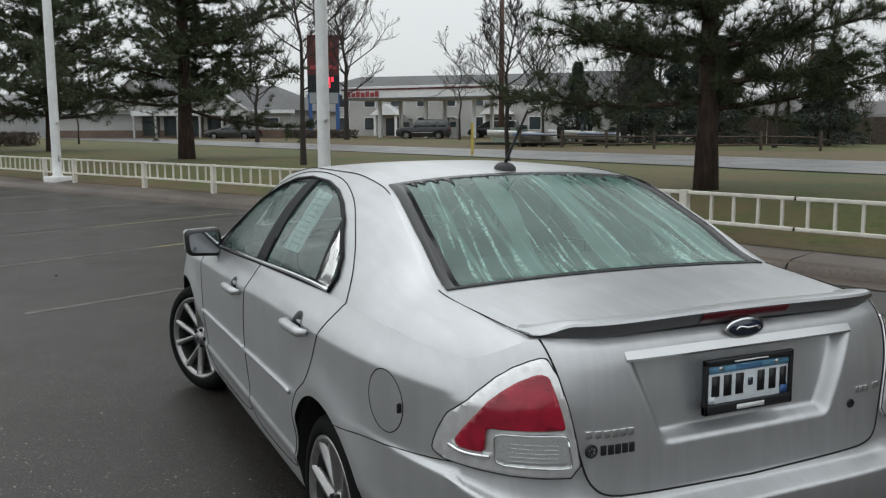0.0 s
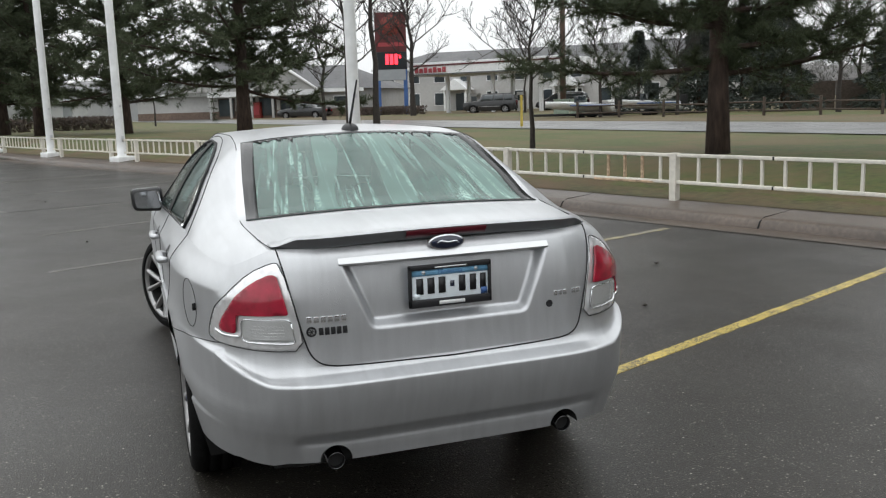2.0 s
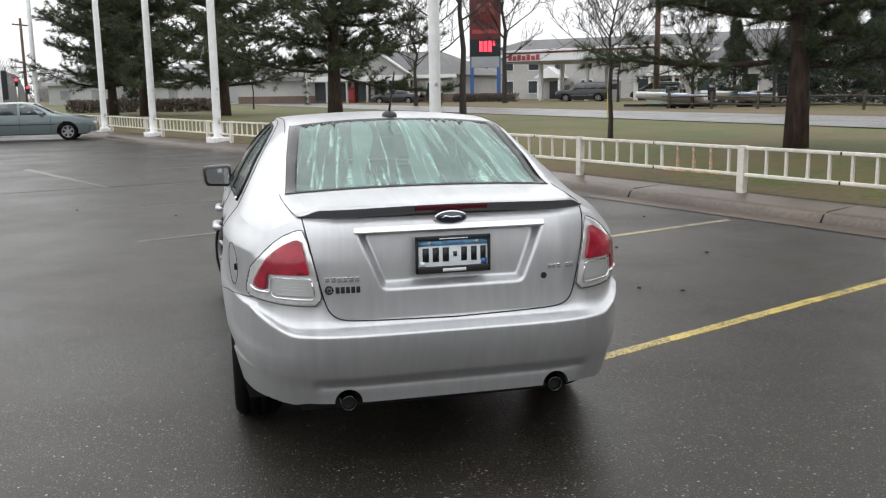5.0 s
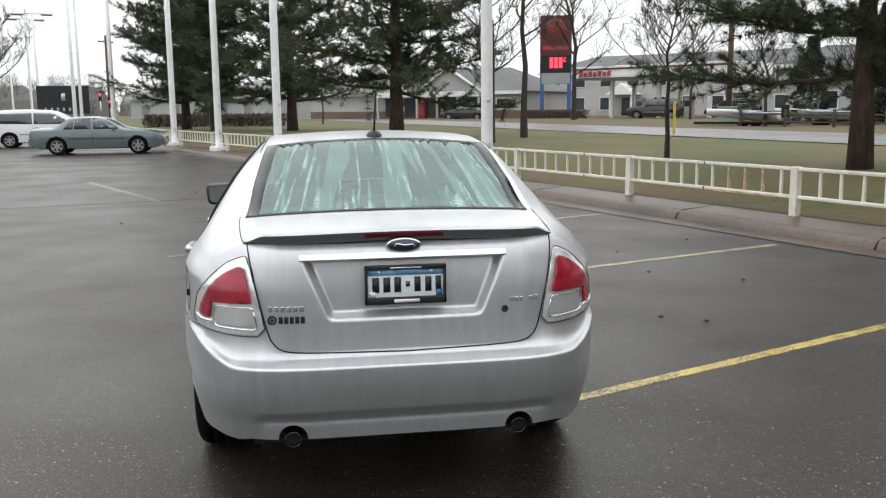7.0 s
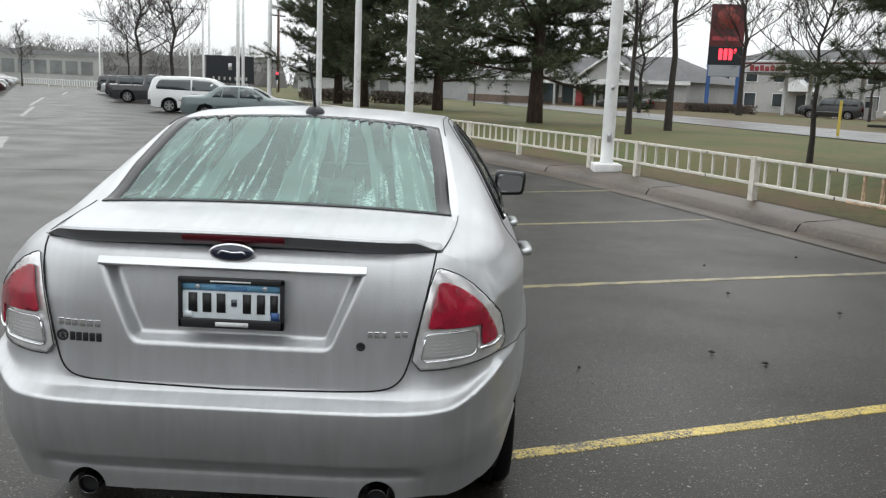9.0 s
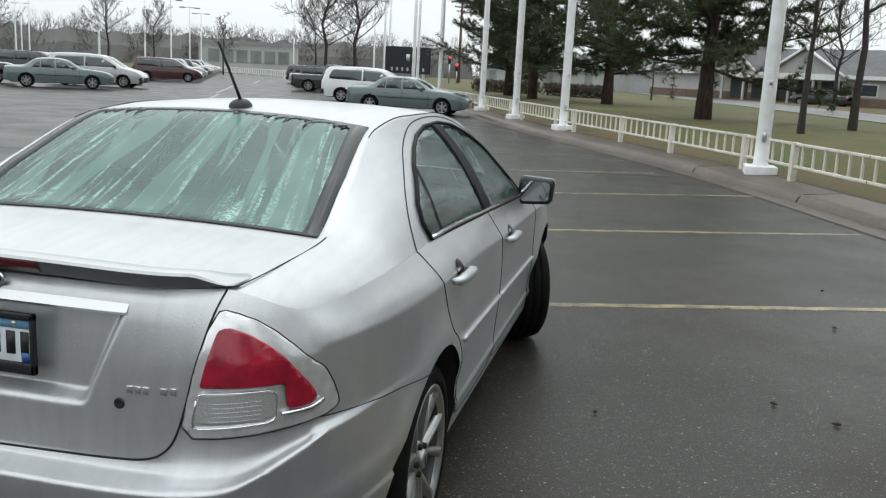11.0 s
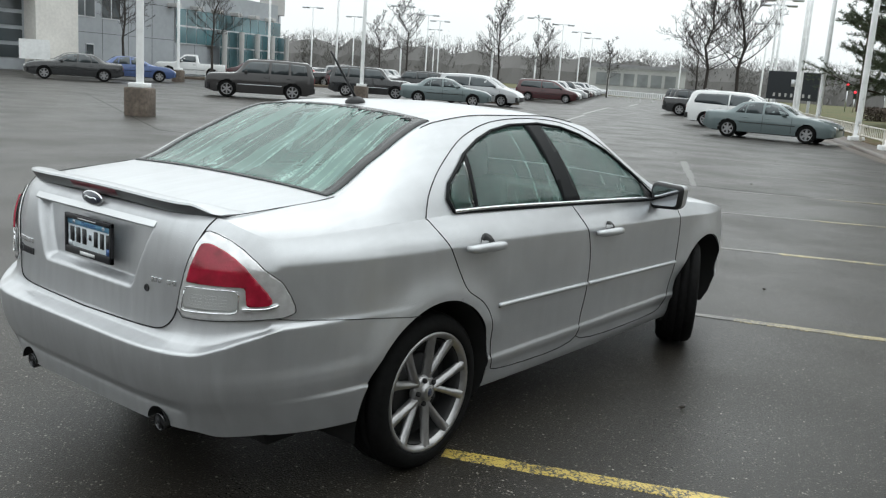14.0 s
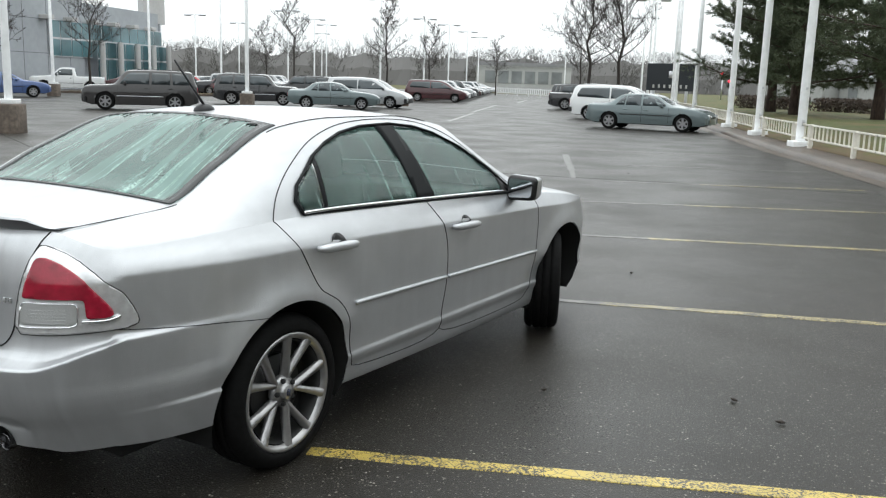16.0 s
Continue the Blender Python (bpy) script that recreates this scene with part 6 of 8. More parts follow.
for x, y, turn, size, src in ((21.5, 36.9, 30, 0.42, street_tree), (25.8, 36.6, 120, 0.42, street_tree), (29.0, 62.0, 200, 0.8, mid_tree), (12.0, 58.0, 77, 0.62, street_tree), (36.0, 20.5, 15, 0.62, mid_tree), (30.0, 30.0, 250, 0.55, street_tree), (43.0, 55.0, 300, 0.8, street_tree), (1.0, 60.0, 10, 0.5, mid_tree), (39.0, 38.0, 160, 1.0, mid_tree)):
    copy_thing(src, pose(x, y, 0.5, 0, 0, turn) @ Matrix.Scale(size, 4))


def spruce(h, spread, seed):
    rnd = random.Random(seed)
    t = thing("spruce_tree", "dense dark blue-green spruce tree", "spruce tree")
    bm = bmesh.new()
    tube(bm, [(0, 0, -0.2), (0, 0, h * 0.95)], [0.16, 0.02], 8)
    part("trunk", bm, "bark", t)
    V, F = [], []
    for i in range(1700):
        u = rnd.random() ** 0.8
        z = 0.3 + (h - 0.3) * u
        r = spread * (1 - u) * (0.35 + 0.65 * rnd.random() ** 0.5) * (0.85 + 0.3 * math.sin(9 * u * 3.1))
        a = rnd.random() * 6.283
        p = Vector((r * math.cos(a), r * math.sin(a), z))
        out = Vector((math.cos(a), math.sin(a), -0.25))
        for _ in range(5):
            w = (out + Vector((rnd.gauss(0, 0.5), rnd.gauss(0, 0.5), rnd.gauss(0, 0.4)))).normalized()
            sd = w.orthogonal().normalized() * 0.045
            sd.rotate(Matrix.Rotation(rnd.random() * 6.28, 3, w))
            k = len(V)
            V.extend((p - sd, p + sd, p + w * 0.38))
            F.append((k, k + 1, k + 2))
    raw("foliage", V, F, "spruce", t)
    return t


sp = put(spruce(6.5, 2.3, 21), 30.5, 41.0, 0.4)
for x, y, size in ((27.5, 43.0, 0.75), (34.0, 42.0, 0.9), (40.0, 47.0, 1.0), (37.0, 34.0, 0.8), (28.8, 39.0, 0.85), (31.5, 35.5, 0.9), (34.6, 31.0, 0.8)):
    copy_thing(sp, pose(x, y, 0.4, 0, 0, 50 * size) @ Matrix.Scale(size, 4))


def hedge_row(a, b, height, depth, seed, mat="hedge", name="hedge", label="clipped brown leafless hedge"):
    rnd = random.Random(seed)
    a, b = Vector(a), Vector(b)
    V, F = [], []
    n = int((b - a).length * 620 * height)
    d = (b - a).normalized()
    across = Vector((-d.y, d.x, 0))
    for _ in range(n):
        p = a.lerp(b, rnd.random()) + across * depth * (rnd.random() - 0.5) + Vector((0, 0, height * rnd.random() ** 0.7))
        w = Vector((rnd.gauss(0, 1), rnd.gauss(0, 1), rnd.gauss(0.6, 0.7))).normalized()
        sd = w.orthogonal().normalized() * 0.045
        k = len(V)
        V.extend((p - sd, p + sd, p + w * 0.20))
        F.append((k, k + 1, k + 2))
    return tagged(raw(name, V, F, mat), label, "hedge", kind="stuff")


hedge_row((-10.5, 57.5, 0.45), (-6.2, 56.3, 0.45), 0.85, 1.2, 31)
hedge_row((-5.6, 56.0, 0.45), (-1.5, 54.4, 0.45), 0.85, 1.2, 32)
hedge_row((20.0, 78.5, 0.45), (25.0, 75.0, 0.45), 0.8, 1.4, 33)

# ---------------------------------------------------------------- across the street
def sheet_building(name, label, a, b, depth, z0, eave, ridge, wall_mat, roof_mat, windows, base=None, group="", trim="white_paint", glass="window"):
    """A house block from a to b along its front; windows: (along 0..1, low, high, width)."""
    a, b = Vector((*a, 0)), Vector((*b, 0))
    d = (b - a).normalized()
    L = (b - a).length
    t = thing(name, label, "building", pose(a.x, a.y, z0, 0, 0, math.degrees(math.atan2(d.y, d.x))), group)
    bm = boxed(0, L, 0, depth, -0.3, eave)
    part("wall", bm, wall_mat, t, smooth=False)
    if base:
        part("wall_base", boxed(-0.03, L + 0.03, -0.04, depth, -0.3, base[0]), base[1], t, "brown brick base", smooth=False)
    bm = bmesh.new()
    o = 0.5
    if ridge > eave + 0.3:
        v = [bm.verts.new(p) for p in ((-o, -o, eave), (L + o, -o, eave), (L + o, depth + o, eave), (-o, depth + o, eave), (-o if ridge < 0 else depth * 0.3, depth / 2, ridge), (L - depth * 0.3, depth / 2, ridge))]
        for q in ((0, 1, 5, 4), (2, 3, 4, 5), (1, 2, 5), (3, 0, 4), (3, 2, 1, 0)):
            bm.faces.new([v[i] for i in q])
    else:
        box(bm, -0.15, L + 0.15, -0.15, depth + 0.15, eave, eave + 0.35)
    part("roof", bm, roof_mat, t, smooth=False)
    part("fascia", boxed(-o - 0.02, L + o + 0.02, -o - 0.04, -o, eave - 0.28, eave + 0.04), trim, t, "painted eaves board", smooth=False)
    for u, lo, hi, w in windows:
        f = part("window", boxed(u * L - w / 2 - 0.08, u * L + w / 2 + 0.08, -0.07, 0.0, lo - 0.08, hi + 0.08), trim, t, smooth=False)
        part("pane", boxed(u * L - w / 2, u * L + w / 2, -0.09, -0.065, lo, hi), glass, f, smooth=False)
    return t


shop = sheet_building("shop_building", "long low pale shop with front gables and a brown brick base", (0.5, 93.0), (20.0, 78.8), 14, 0.4, 2.7, 5.2, "siding", "roof", [(0.92, 1.1, 2.0, 1.4)], (0.9, "brown_brick"))
for x0, x1, peak in ((5.6, 12.4, 5.7), (13.6, 20.4, 4.9)):
    # gables with pale boards over the shop front
    xm, low = (x0 + x1) / 2, 2.75
    raw("gable", [(x0, -1.2, low), (x1, -1.2, low), (xm, -1.2, peak), (x0, 6.5, low), (x1, 6.5, low), (xm, 6.5, peak)], [(0, 1, 2), (5, 4, 3), (0, 3, 4, 1)], "siding", shop, "pale boarded gable")
    raw("gable_roof", [(x0 - 0.3, -1.5, low - 0.15), (xm, -1.5, peak + 0.15), (x1 + 0.3, -1.5, low - 0.15), (x0 - 0.3, 6.5, low - 0.15), (xm, 6.5, peak + 0.15), (x1 + 0.3, 6.5, low - 0.15), (xm, -1.5, peak + 0.03), (xm, 6.5, peak + 0.03)], [(0, 1, 4, 3), (1, 2, 5, 4), (0, 3, 7, 6), (2, 6, 7, 5)], "roof", shop)
    for a, b in (((x0 - 0.3, low - 0.2), (xm, peak + 0.1)), ((x1 + 0.3, low - 0.2), (xm, peak + 0.1))):
        line("barge_board", [Vector((a[0], -1.54, a[1])), Vector((b[0], -1.54, b[1]))], 0.14, "white_paint", shop, 4)
part("porch_fascia", boxed(8.8, 20.2, -1.3, 0.0, 2.25, 2.75), "white_paint", shop, "white board over the shop front", smooth=False)
for k in range(6):
    part("porch_post", boxed(8.9 + 2.22 * k, 9.08 + 2.22 * k, -1.25, -1.07, 0, 2.25), "siding", shop, smooth=False)
for k in range(5):
    f = part("shop_window", boxed(9.2 + 2.22 * k, 11.0 + 2.22 * k, -0.08, 0.0, 0.35, 2.15), "rail_wood", shop, smooth=False)
    part("pane", boxed(9.3 + 2.22 * k, 10.9 + 2.22 * k, -0.10, -0.075, 0.45, 2.05), "window", f, smooth=False)
sheet_building("apartment_building", "white two-storey apartment block with a grey roof", (29.0, 105.0), (56.0, 80.0), 14, 0.3, 5.4, 7.5, "siding", "roof", [((k + 0.5) / 11, lo, lo + 1.4, 1.3) for k in range(11) for lo in (0.9, 3.6)])
apt_m = pose(29.0, 105.0, 0.3, 0, 0, math.degrees(math.atan2(-25.0, 27.0)))
for u in (0.30, 0.66):
    pt = thing("entrance_porch", "small white gabled entrance porch of the apartment block", "porch", apt_m @ pose(u * 36.8, -1.8, 0), "entrance porches")
    for x in (-1.3, 1.3):
        part("post", boxed(x - 0.12, x + 0.12, -0.12, 0.12, 0, 2.6), "white_paint", pt, smooth=False)
    raw("gable_roof", [(-1.8, -0.4, 2.6), (1.8, -0.4, 2.6), (0, -0.4, 3.9), (-1.8, 1.8, 2.6), (1.8, 1.8, 2.6), (0, 1.8, 3.9)], [(0, 1, 2), (5, 4, 3), (0, 2, 5, 3), (1, 4, 5, 2), (0, 3, 4, 1)], "white_paint", pt)
    part("porch_door", boxed(-0.6, 0.6, 1.68, 1.74, 0, 2.2), "window", pt, smooth=False)
sheet_building("house", "small white house with a grey roof behind spruces", (34.0, 57.0), (42.0, 52.0), 8, 0.3, 3.2, 5.6, "siding", "roof", [(0.3, 1.0, 2.2, 1.1), (0.7, 1.0, 2.2, 1.1)])
for a, b, eave, ridge in (((-22.0, 116.0), (-13.0, 107.5), 2.9, 5.9), ((-11.5, 109.0), (-4.5, 101.5), 2.7, 4.9)):
    sheet_building("house", "low pale grey house with a hipped roof in the mist", a, b, 10, 0.3, eave, ridge, "far_wall", "far_roof", [(0.25, 0.9, 2.0, 1.6), (0.7, 0.9, 2.0, 1.4)], None, "low houses", "far_wall", "far_glass")
bw = thing("boundary_fence", "long dark brown timber boundary fence", "fence", pose(33.0, 37.5, 0.3, 0, 0, -22))
for k in range(16):
    part("fence_board", boxed(3.0 * k + 0.02, 3.0 * k + 2.95, -0.05, 0.05, 0.0, 1.75 + 0.04 * math.sin(k * 2.1)), "rail_wood", bw, smooth=False)

# fuel station: canopy, columns, pumps, price sign
st = thing("fuel_canopy", "white fuel station canopy with a red lettered fascia", "canopy", pose(25.5, 80.6, 0.4, 0, 0, math.degrees(math.atan2(-12.2, 9.6))))
part("deck", boxed(0, 16, 0, 8, 3.7, 4.9, 0.04), "white_paint", st, smooth=False)
part("edge_strip", boxed(-0.05, 16.05, -0.06, 0, 4.55, 4.70), "sign_red", st, "thin grey stripe", smooth=False)
part("edge_strip", boxed(-0.05, 16.05, -0.06, 0, 3.72, 3.84), "roof", st, smooth=False)
for k in range(7):
    part("letter_bar", boxed(0.6 + 0.52 * k, 0.6 + 0.52 * k + 0.36, -0.10, -0.02, 3.95, 4.45 - 0.1 * (k % 2)), "rose", st, "plain dark red bar" if k == 0 else "", smooth=False)
for x in (3, 8, 13):
    for y in (2, 6):
        part("column", boxed(x - 0.15, x + 0.15, y - 0.15, y + 0.15, 0, 3.7), "white_paint", st, smooth=False)
for x in (5.5, 10.5):
    pm = thing("fuel_pump", "grey and white fuel pump", "fuel pump", st.matrix_world @ pose(x, 3.0, 0), "fuel pumps")
    part("cabinet", boxed(-0.4, 0.4, -0.3, 0.3, 0, 1.9, 0.04), "siding", pm, smooth=False)
    part("display", boxed(-0.3, 0.3, -0.33, -0.29, 1.1, 1.6), "window", pm, smooth=False)
py = thing("price_sign", "tall dark red price sign with lit red figures", "sign", pose(23.0, 78.4, 0.4, 0, 0, -14))
for x in (-1.25, 1.25):
    part("sign_post", boxed(x - 0.18, x + 0.18, -0.15, 0.15, 0, 9.4), "sign_blue", py, smooth=False)
part("sign_panel", boxed(-1.45, 1.45, -0.22, 0.22, 5.9, 9.5, 0.04), "sign_red", py, smooth=False)
part("sign_disc", lathe(bmesh.new(), ((0.0, 0.05), (0.9, 0.05), (0.95, 0.0)), 28, pose(0, -0.23, 8.3, 90)), "redbox", py, "plain round emblem")
part("price_panel", boxed(-1.45, 1.45, -0.22, 0.22, 4.3, 5.9, 0.03), "sign_dark", py, smooth=False)
for k in range(3):
    part("price_bar", boxed(-0.55 + 0.42 * k, -0.25 + 0.42 * k, -0.26, -0.21, 4.75, 5.70), "led", py, "lit red bar" if k == 0 else "", smooth=False)
part("price_bar", boxed(0.72, 0.90, -0.26, -0.21, 5.30, 5.70), "led", py, smooth=False)
part("sign_band", boxed(-1.2, 1.2, -0.25, -0.21, 6.4, 6.75), "rose", py, "plain dull red band", smooth=False)
part("sign_foot", boxed(-1.3, 1.3, -0.2, 0.2, 3.3, 4.3, 0.03), "grey_panel", py, "pale lower panel", smooth=False)
for x, y in ((23.8, 45.6), (22.9, 41.8)):
    cab = thing("utility_cabinet", "pale green utility cabinet on the far verge", "utility box", pose(x, y, 0.42, 0, 0, -30), "utility cabinets")
    part("cabinet", boxed(-0.45, 0.45, -0.35, 0.35, 0, 1.05, 0.03), "cabinet_green", cab, smooth=False)
    part("cabinet_lid", boxed(-0.48, 0.48, -0.38, 0.38, 1.05, 1.10, 0.01), "cabinet_green", cab, smooth=False)
    part("cabinet_base", boxed(-0.5, 0.5, -0.4, 0.4, -0.1, 0.05), "kerb", cab, smooth=False)

# utility pole, marker posts, rail fence, boats, vending box
up = thing("utility_pole", "dark timber utility pole with a crossarm", "utility pole", pose(25.1, 47.9, 0.4))
bm = bmesh.new()
tube(bm, [(0, 0, -0.3), (0, 0, 9.9)], [0.19, 0.14], 10)
part("mast", bm, "pole_wood", up)
part("crossarm", boxed(-1.2, 1.2, -0.06, 0.06, 9.1, 9.24), "rail_wood", up, smooth=False)
for x in (-1.1, -0.4, 0.4, 1.1):
    part("insulator", boxed(x - 0.04, x + 0.04, -0.04, 0.04, 9.24, 9.42, 0.01), "satin", up, smooth=False)
copy_thing(up, pose(-22.2, 104.6, 0.2, 0, 0, 60))
copy_thing(up, pose(62.0, 58.0, 0.2, 0, 0, 20))
for x, y, h in ((13.0, 27.8, 1.25),):
    mp_ = thing("marker_post", "thin yellow plastic marker post in the grass", "marker post", pose(x, y, 0.5))
    part("stake", boxed(-0.045, 0.045, -0.03, 0.03, -0.1, h, 0.01), "yellow_post", mp_, smooth=False)
rf = thing("rail_fence", "dark split-rail timber fence along the far verge", "fence", pose(20.6, 37.6, 0.45, 0, 0, -62))
for k in range(7):
    part("post", boxed(2.4 * k - 0.055, 2.4 * k + 0.055, -0.055, 0.055, -0.1, 0.92, 0.02), "rail_wood", rf)
for k in range(6):
    for z in (0.34, 0.68):
        bm = bmesh.new()
        tube(bm, [(2.4 * k, 0, z + 0.03 * math.sin(k * 3)), (2.4 * k + 2.4, 0, z + 0.03 * math.cos(k * 2))], 0.038, 6)
        part("rail", bm, "rail_wood", rf)


def boat(x, y, turn):
    t = thing("boat", "small white boat on a trailer behind the rail fence", "boat", pose(x, y, 0.4, 0, 0, turn) @ Matrix.Scale(0.82, 4), "parked boats")
    bm = bmesh.new()
    rows = []
    for k in range(13):
        u = k / 12
        w = 1.05 * (1 - max(0, (u - 0.45) / 0.55) ** 2) + 0.02
        rows.append([bm.verts.new((4.8 * u, sg * w * f, z)) for sg, f, z in ((-1, 1, 1.0 + 0.25 * u), (-1, 0.93, 0.9 + 0.2 * u), (-1, 0.5, 0.55 + 0.3 * u * u), (1, 0.0, 0.45 + 0.45 * u * u), (1, 0.5, 0.55 + 0.3 * u * u), (1, 0.93, 0.9 + 0.2 * u), (1, 1, 1.0 + 0.25 * u))])
    for a, b in zip(rows, rows[1:]):
        for k in range(6):
            bm.faces.new((a[k], a[k + 1], b[k + 1], b[k]))
        bm.faces.new((a[6], a[0], b[0], b[6]))
    bm.faces.new(rows[0])
    bmesh.ops.recalc_face_normals(bm, faces=bm.faces)
    part("hull", bm, "white_paint", t)
    bm = bmesh.new()
    box(bm, 2.3, 2.5, -0.7, 0.7, 1.05, 1.55, 0.04)
    part("wind_shield", bm, "window", t)
    part("engine", boxed(-0.35, 0.05, -0.2, 0.2, 0.7, 1.45, 0.06), "under", t)
    part("cockpit", boxed(0.4, 2.3, -0.75, 0.75, 0.95, 1.08, 0.03), "roof", t)
    part("hull_stripe", boxed(0.0, 2.6, -1.075, 1.075, 0.92, 0.98), "sign_blue", t)
    part("trailer", boxed(-0.3, 5.4, -0.5, 0.5, 0.30, 0.45), "under", t)
    for sg in (-1, 1):
        bm = bmesh.new()
        lathe(bm, ((0.0, 0.09), (0.2, 0.1), (0.3, 0.06), (0.3, -0.06), (0.0, -0.09)), 16, pose(2.0, sg * 0.9, 0.26, 90))
        part("tyre", bm, "rubber", t)


boat(22.4, 36.9, 128)
boat(26.6, 37.4, 135)
vb = thing("vending_box", "red vending cabinet against the shop wall", "vending machine", pose(11.3, 85.0, 0.4, 0, 0, -36))
part("cabinet", boxed(-0.5, 0.5, -0.4, 0.4, 0, 1.7, 0.03), "redbox", vb, smooth=False)
part("front_panel", boxed(-0.38, 0.38, -0.44, -0.4, 0.5, 1.4), "rose", vb, smooth=False)


# ---------------------------------------------------------------- parked vehicles
PAINT = dict(
    teal=material("grey_green_paint", (0.13, 0.165, 0.17), 0.3, 0.4, coat=0.8, grain=(400, 0.05)),
    white=material("white_car_paint", (0.72, 0.73, 0.73), 0.3, coat=0.8, stain=(1, 0.04)),
    dark=material("charcoal_paint", (0.026, 0.027, 0.029), 0.3, 0.3, coat=0.8, grain=(400, 0.05)),
    black=material("black_car_paint", (0.015, 0.016, 0.018), 0.25, coat=0.9),
    blue=material("blue_car_paint", (0.06, 0.10, 0.24), 0.3, 0.3, coat=0.8),
    maroon=material("maroon_paint", (0.055, 0.013, 0.016), 0.3, 0.2, coat=0.8),
    silver=material("pale_silver_paint", (0.42, 0.43, 0.44), 0.32, 0.4, coat=0.8),
    grey=material("warm_grey_paint", (0.030, 0.028, 0.028), 0.32, 0.3, coat=0.8),
    red=material("red_car_paint", (0.30, 0.025, 0.03), 0.3, coat=0.8),
)
# side profile of the body's top, side panes, wheels: all in metres from the tail
KINDS = dict(
    sedan=dict(L=4.85, W=1.78, wr=0.325, belt=0.92, top=((0.0, 0.86), (0.05, 0.96), (0.15, 1.0), (0.80, 1.03), (1.42, 1.37), (1.75, 1.415), (2.3, 1.42), (2.7, 1.37), (3.50, 1.0), (4.3, 0.90), (4.65, 0.80), (4.80, 0.70), (4.85, 0.62)), glass=(0.86, 1.38), screen=(2.76, 3.44), panes=(((1.22, 0.95), (1.36, 1.13), (1.52, 1.27), (1.60, 1.30), (1.56, 0.95)), ((1.61, 0.95), (1.65, 1.31), (1.92, 1.355), (2.20, 1.36), (2.22, 0.95)), ((2.30, 0.95), (2.28, 1.36), (2.55, 1.335), (2.80, 1.25), (3.16, 1.03), (3.2, 0.95)))),
    suv=dict(L=4.75, W=1.82, wr=0.365, belt=1.07, top=((0.0, 1.06), (0.03, 1.16), (0.20, 1.62), (0.32, 1.69), (1.4, 1.73), (2.5, 1.72), (2.86, 1.69), (2.97, 1.64), (3.42, 1.14), (3.52, 1.10), (4.40, 1.05), (4.62, 0.99), (4.72, 0.86), (4.75, 0.7)), glass=None, screen=(3.0, 3.39), panes=(((0.30, 1.11), (0.38, 1.55), (1.05, 1.60), (1.02, 1.11)), ((1.13, 1.11), (1.15, 1.60), (1.88, 1.60), (1.90, 1.11)), ((2.0, 1.11), (1.98, 1.60), (2.70, 1.59), (2.86, 1.53), (3.15, 1.19), (3.17, 1.11)))),
    van=dict(L=5.0, W=1.92, wr=0.335, belt=1.02, top=((0.0, 1.0), (0.03, 1.12), (0.22, 1.60), (0.40, 1.69), (1.6, 1.73), (2.7, 1.69), (3.1, 1.60), (4.05, 1.08), (4.6, 0.93), (4.85, 0.80), (4.96, 0.66), (5.0, 0.58)), glass=None, screen=(3.18, 4.0), panes=(((0.42, 1.10), (0.38, 1.20), (0.50, 1.46), (0.62, 1.54), (1.98, 1.57), (2.0, 1.06)), ((2.06, 1.06), (2.06, 1.57), (2.8, 1.54), (3.0, 1.48), (3.5, 1.20), (3.62, 1.06)))),
    truck=dict(L=5.5, W=1.94, wr=0.385, belt=1.12, top=((0.0, 1.10), (0.03, 1.14), (1.98, 1.14), (2.05, 1.2), (2.16, 1.72), (2.35, 1.80), (2.9, 1.81), (3.2, 1.77), (3.92, 1.22), (4.1, 1.17), (5.2, 1.10), (5.4, 1.0), (5.5, 0.8)), glass=(2.06, 2.15), screen=(3.28, 3.88), panes=(((2.32, 1.19), (2.34, 1.66), (3.05, 1.68), (3.22, 1.62), (3.58, 1.32), (3.6, 1.19)),)),
)
WHEEL_CACHE = {}


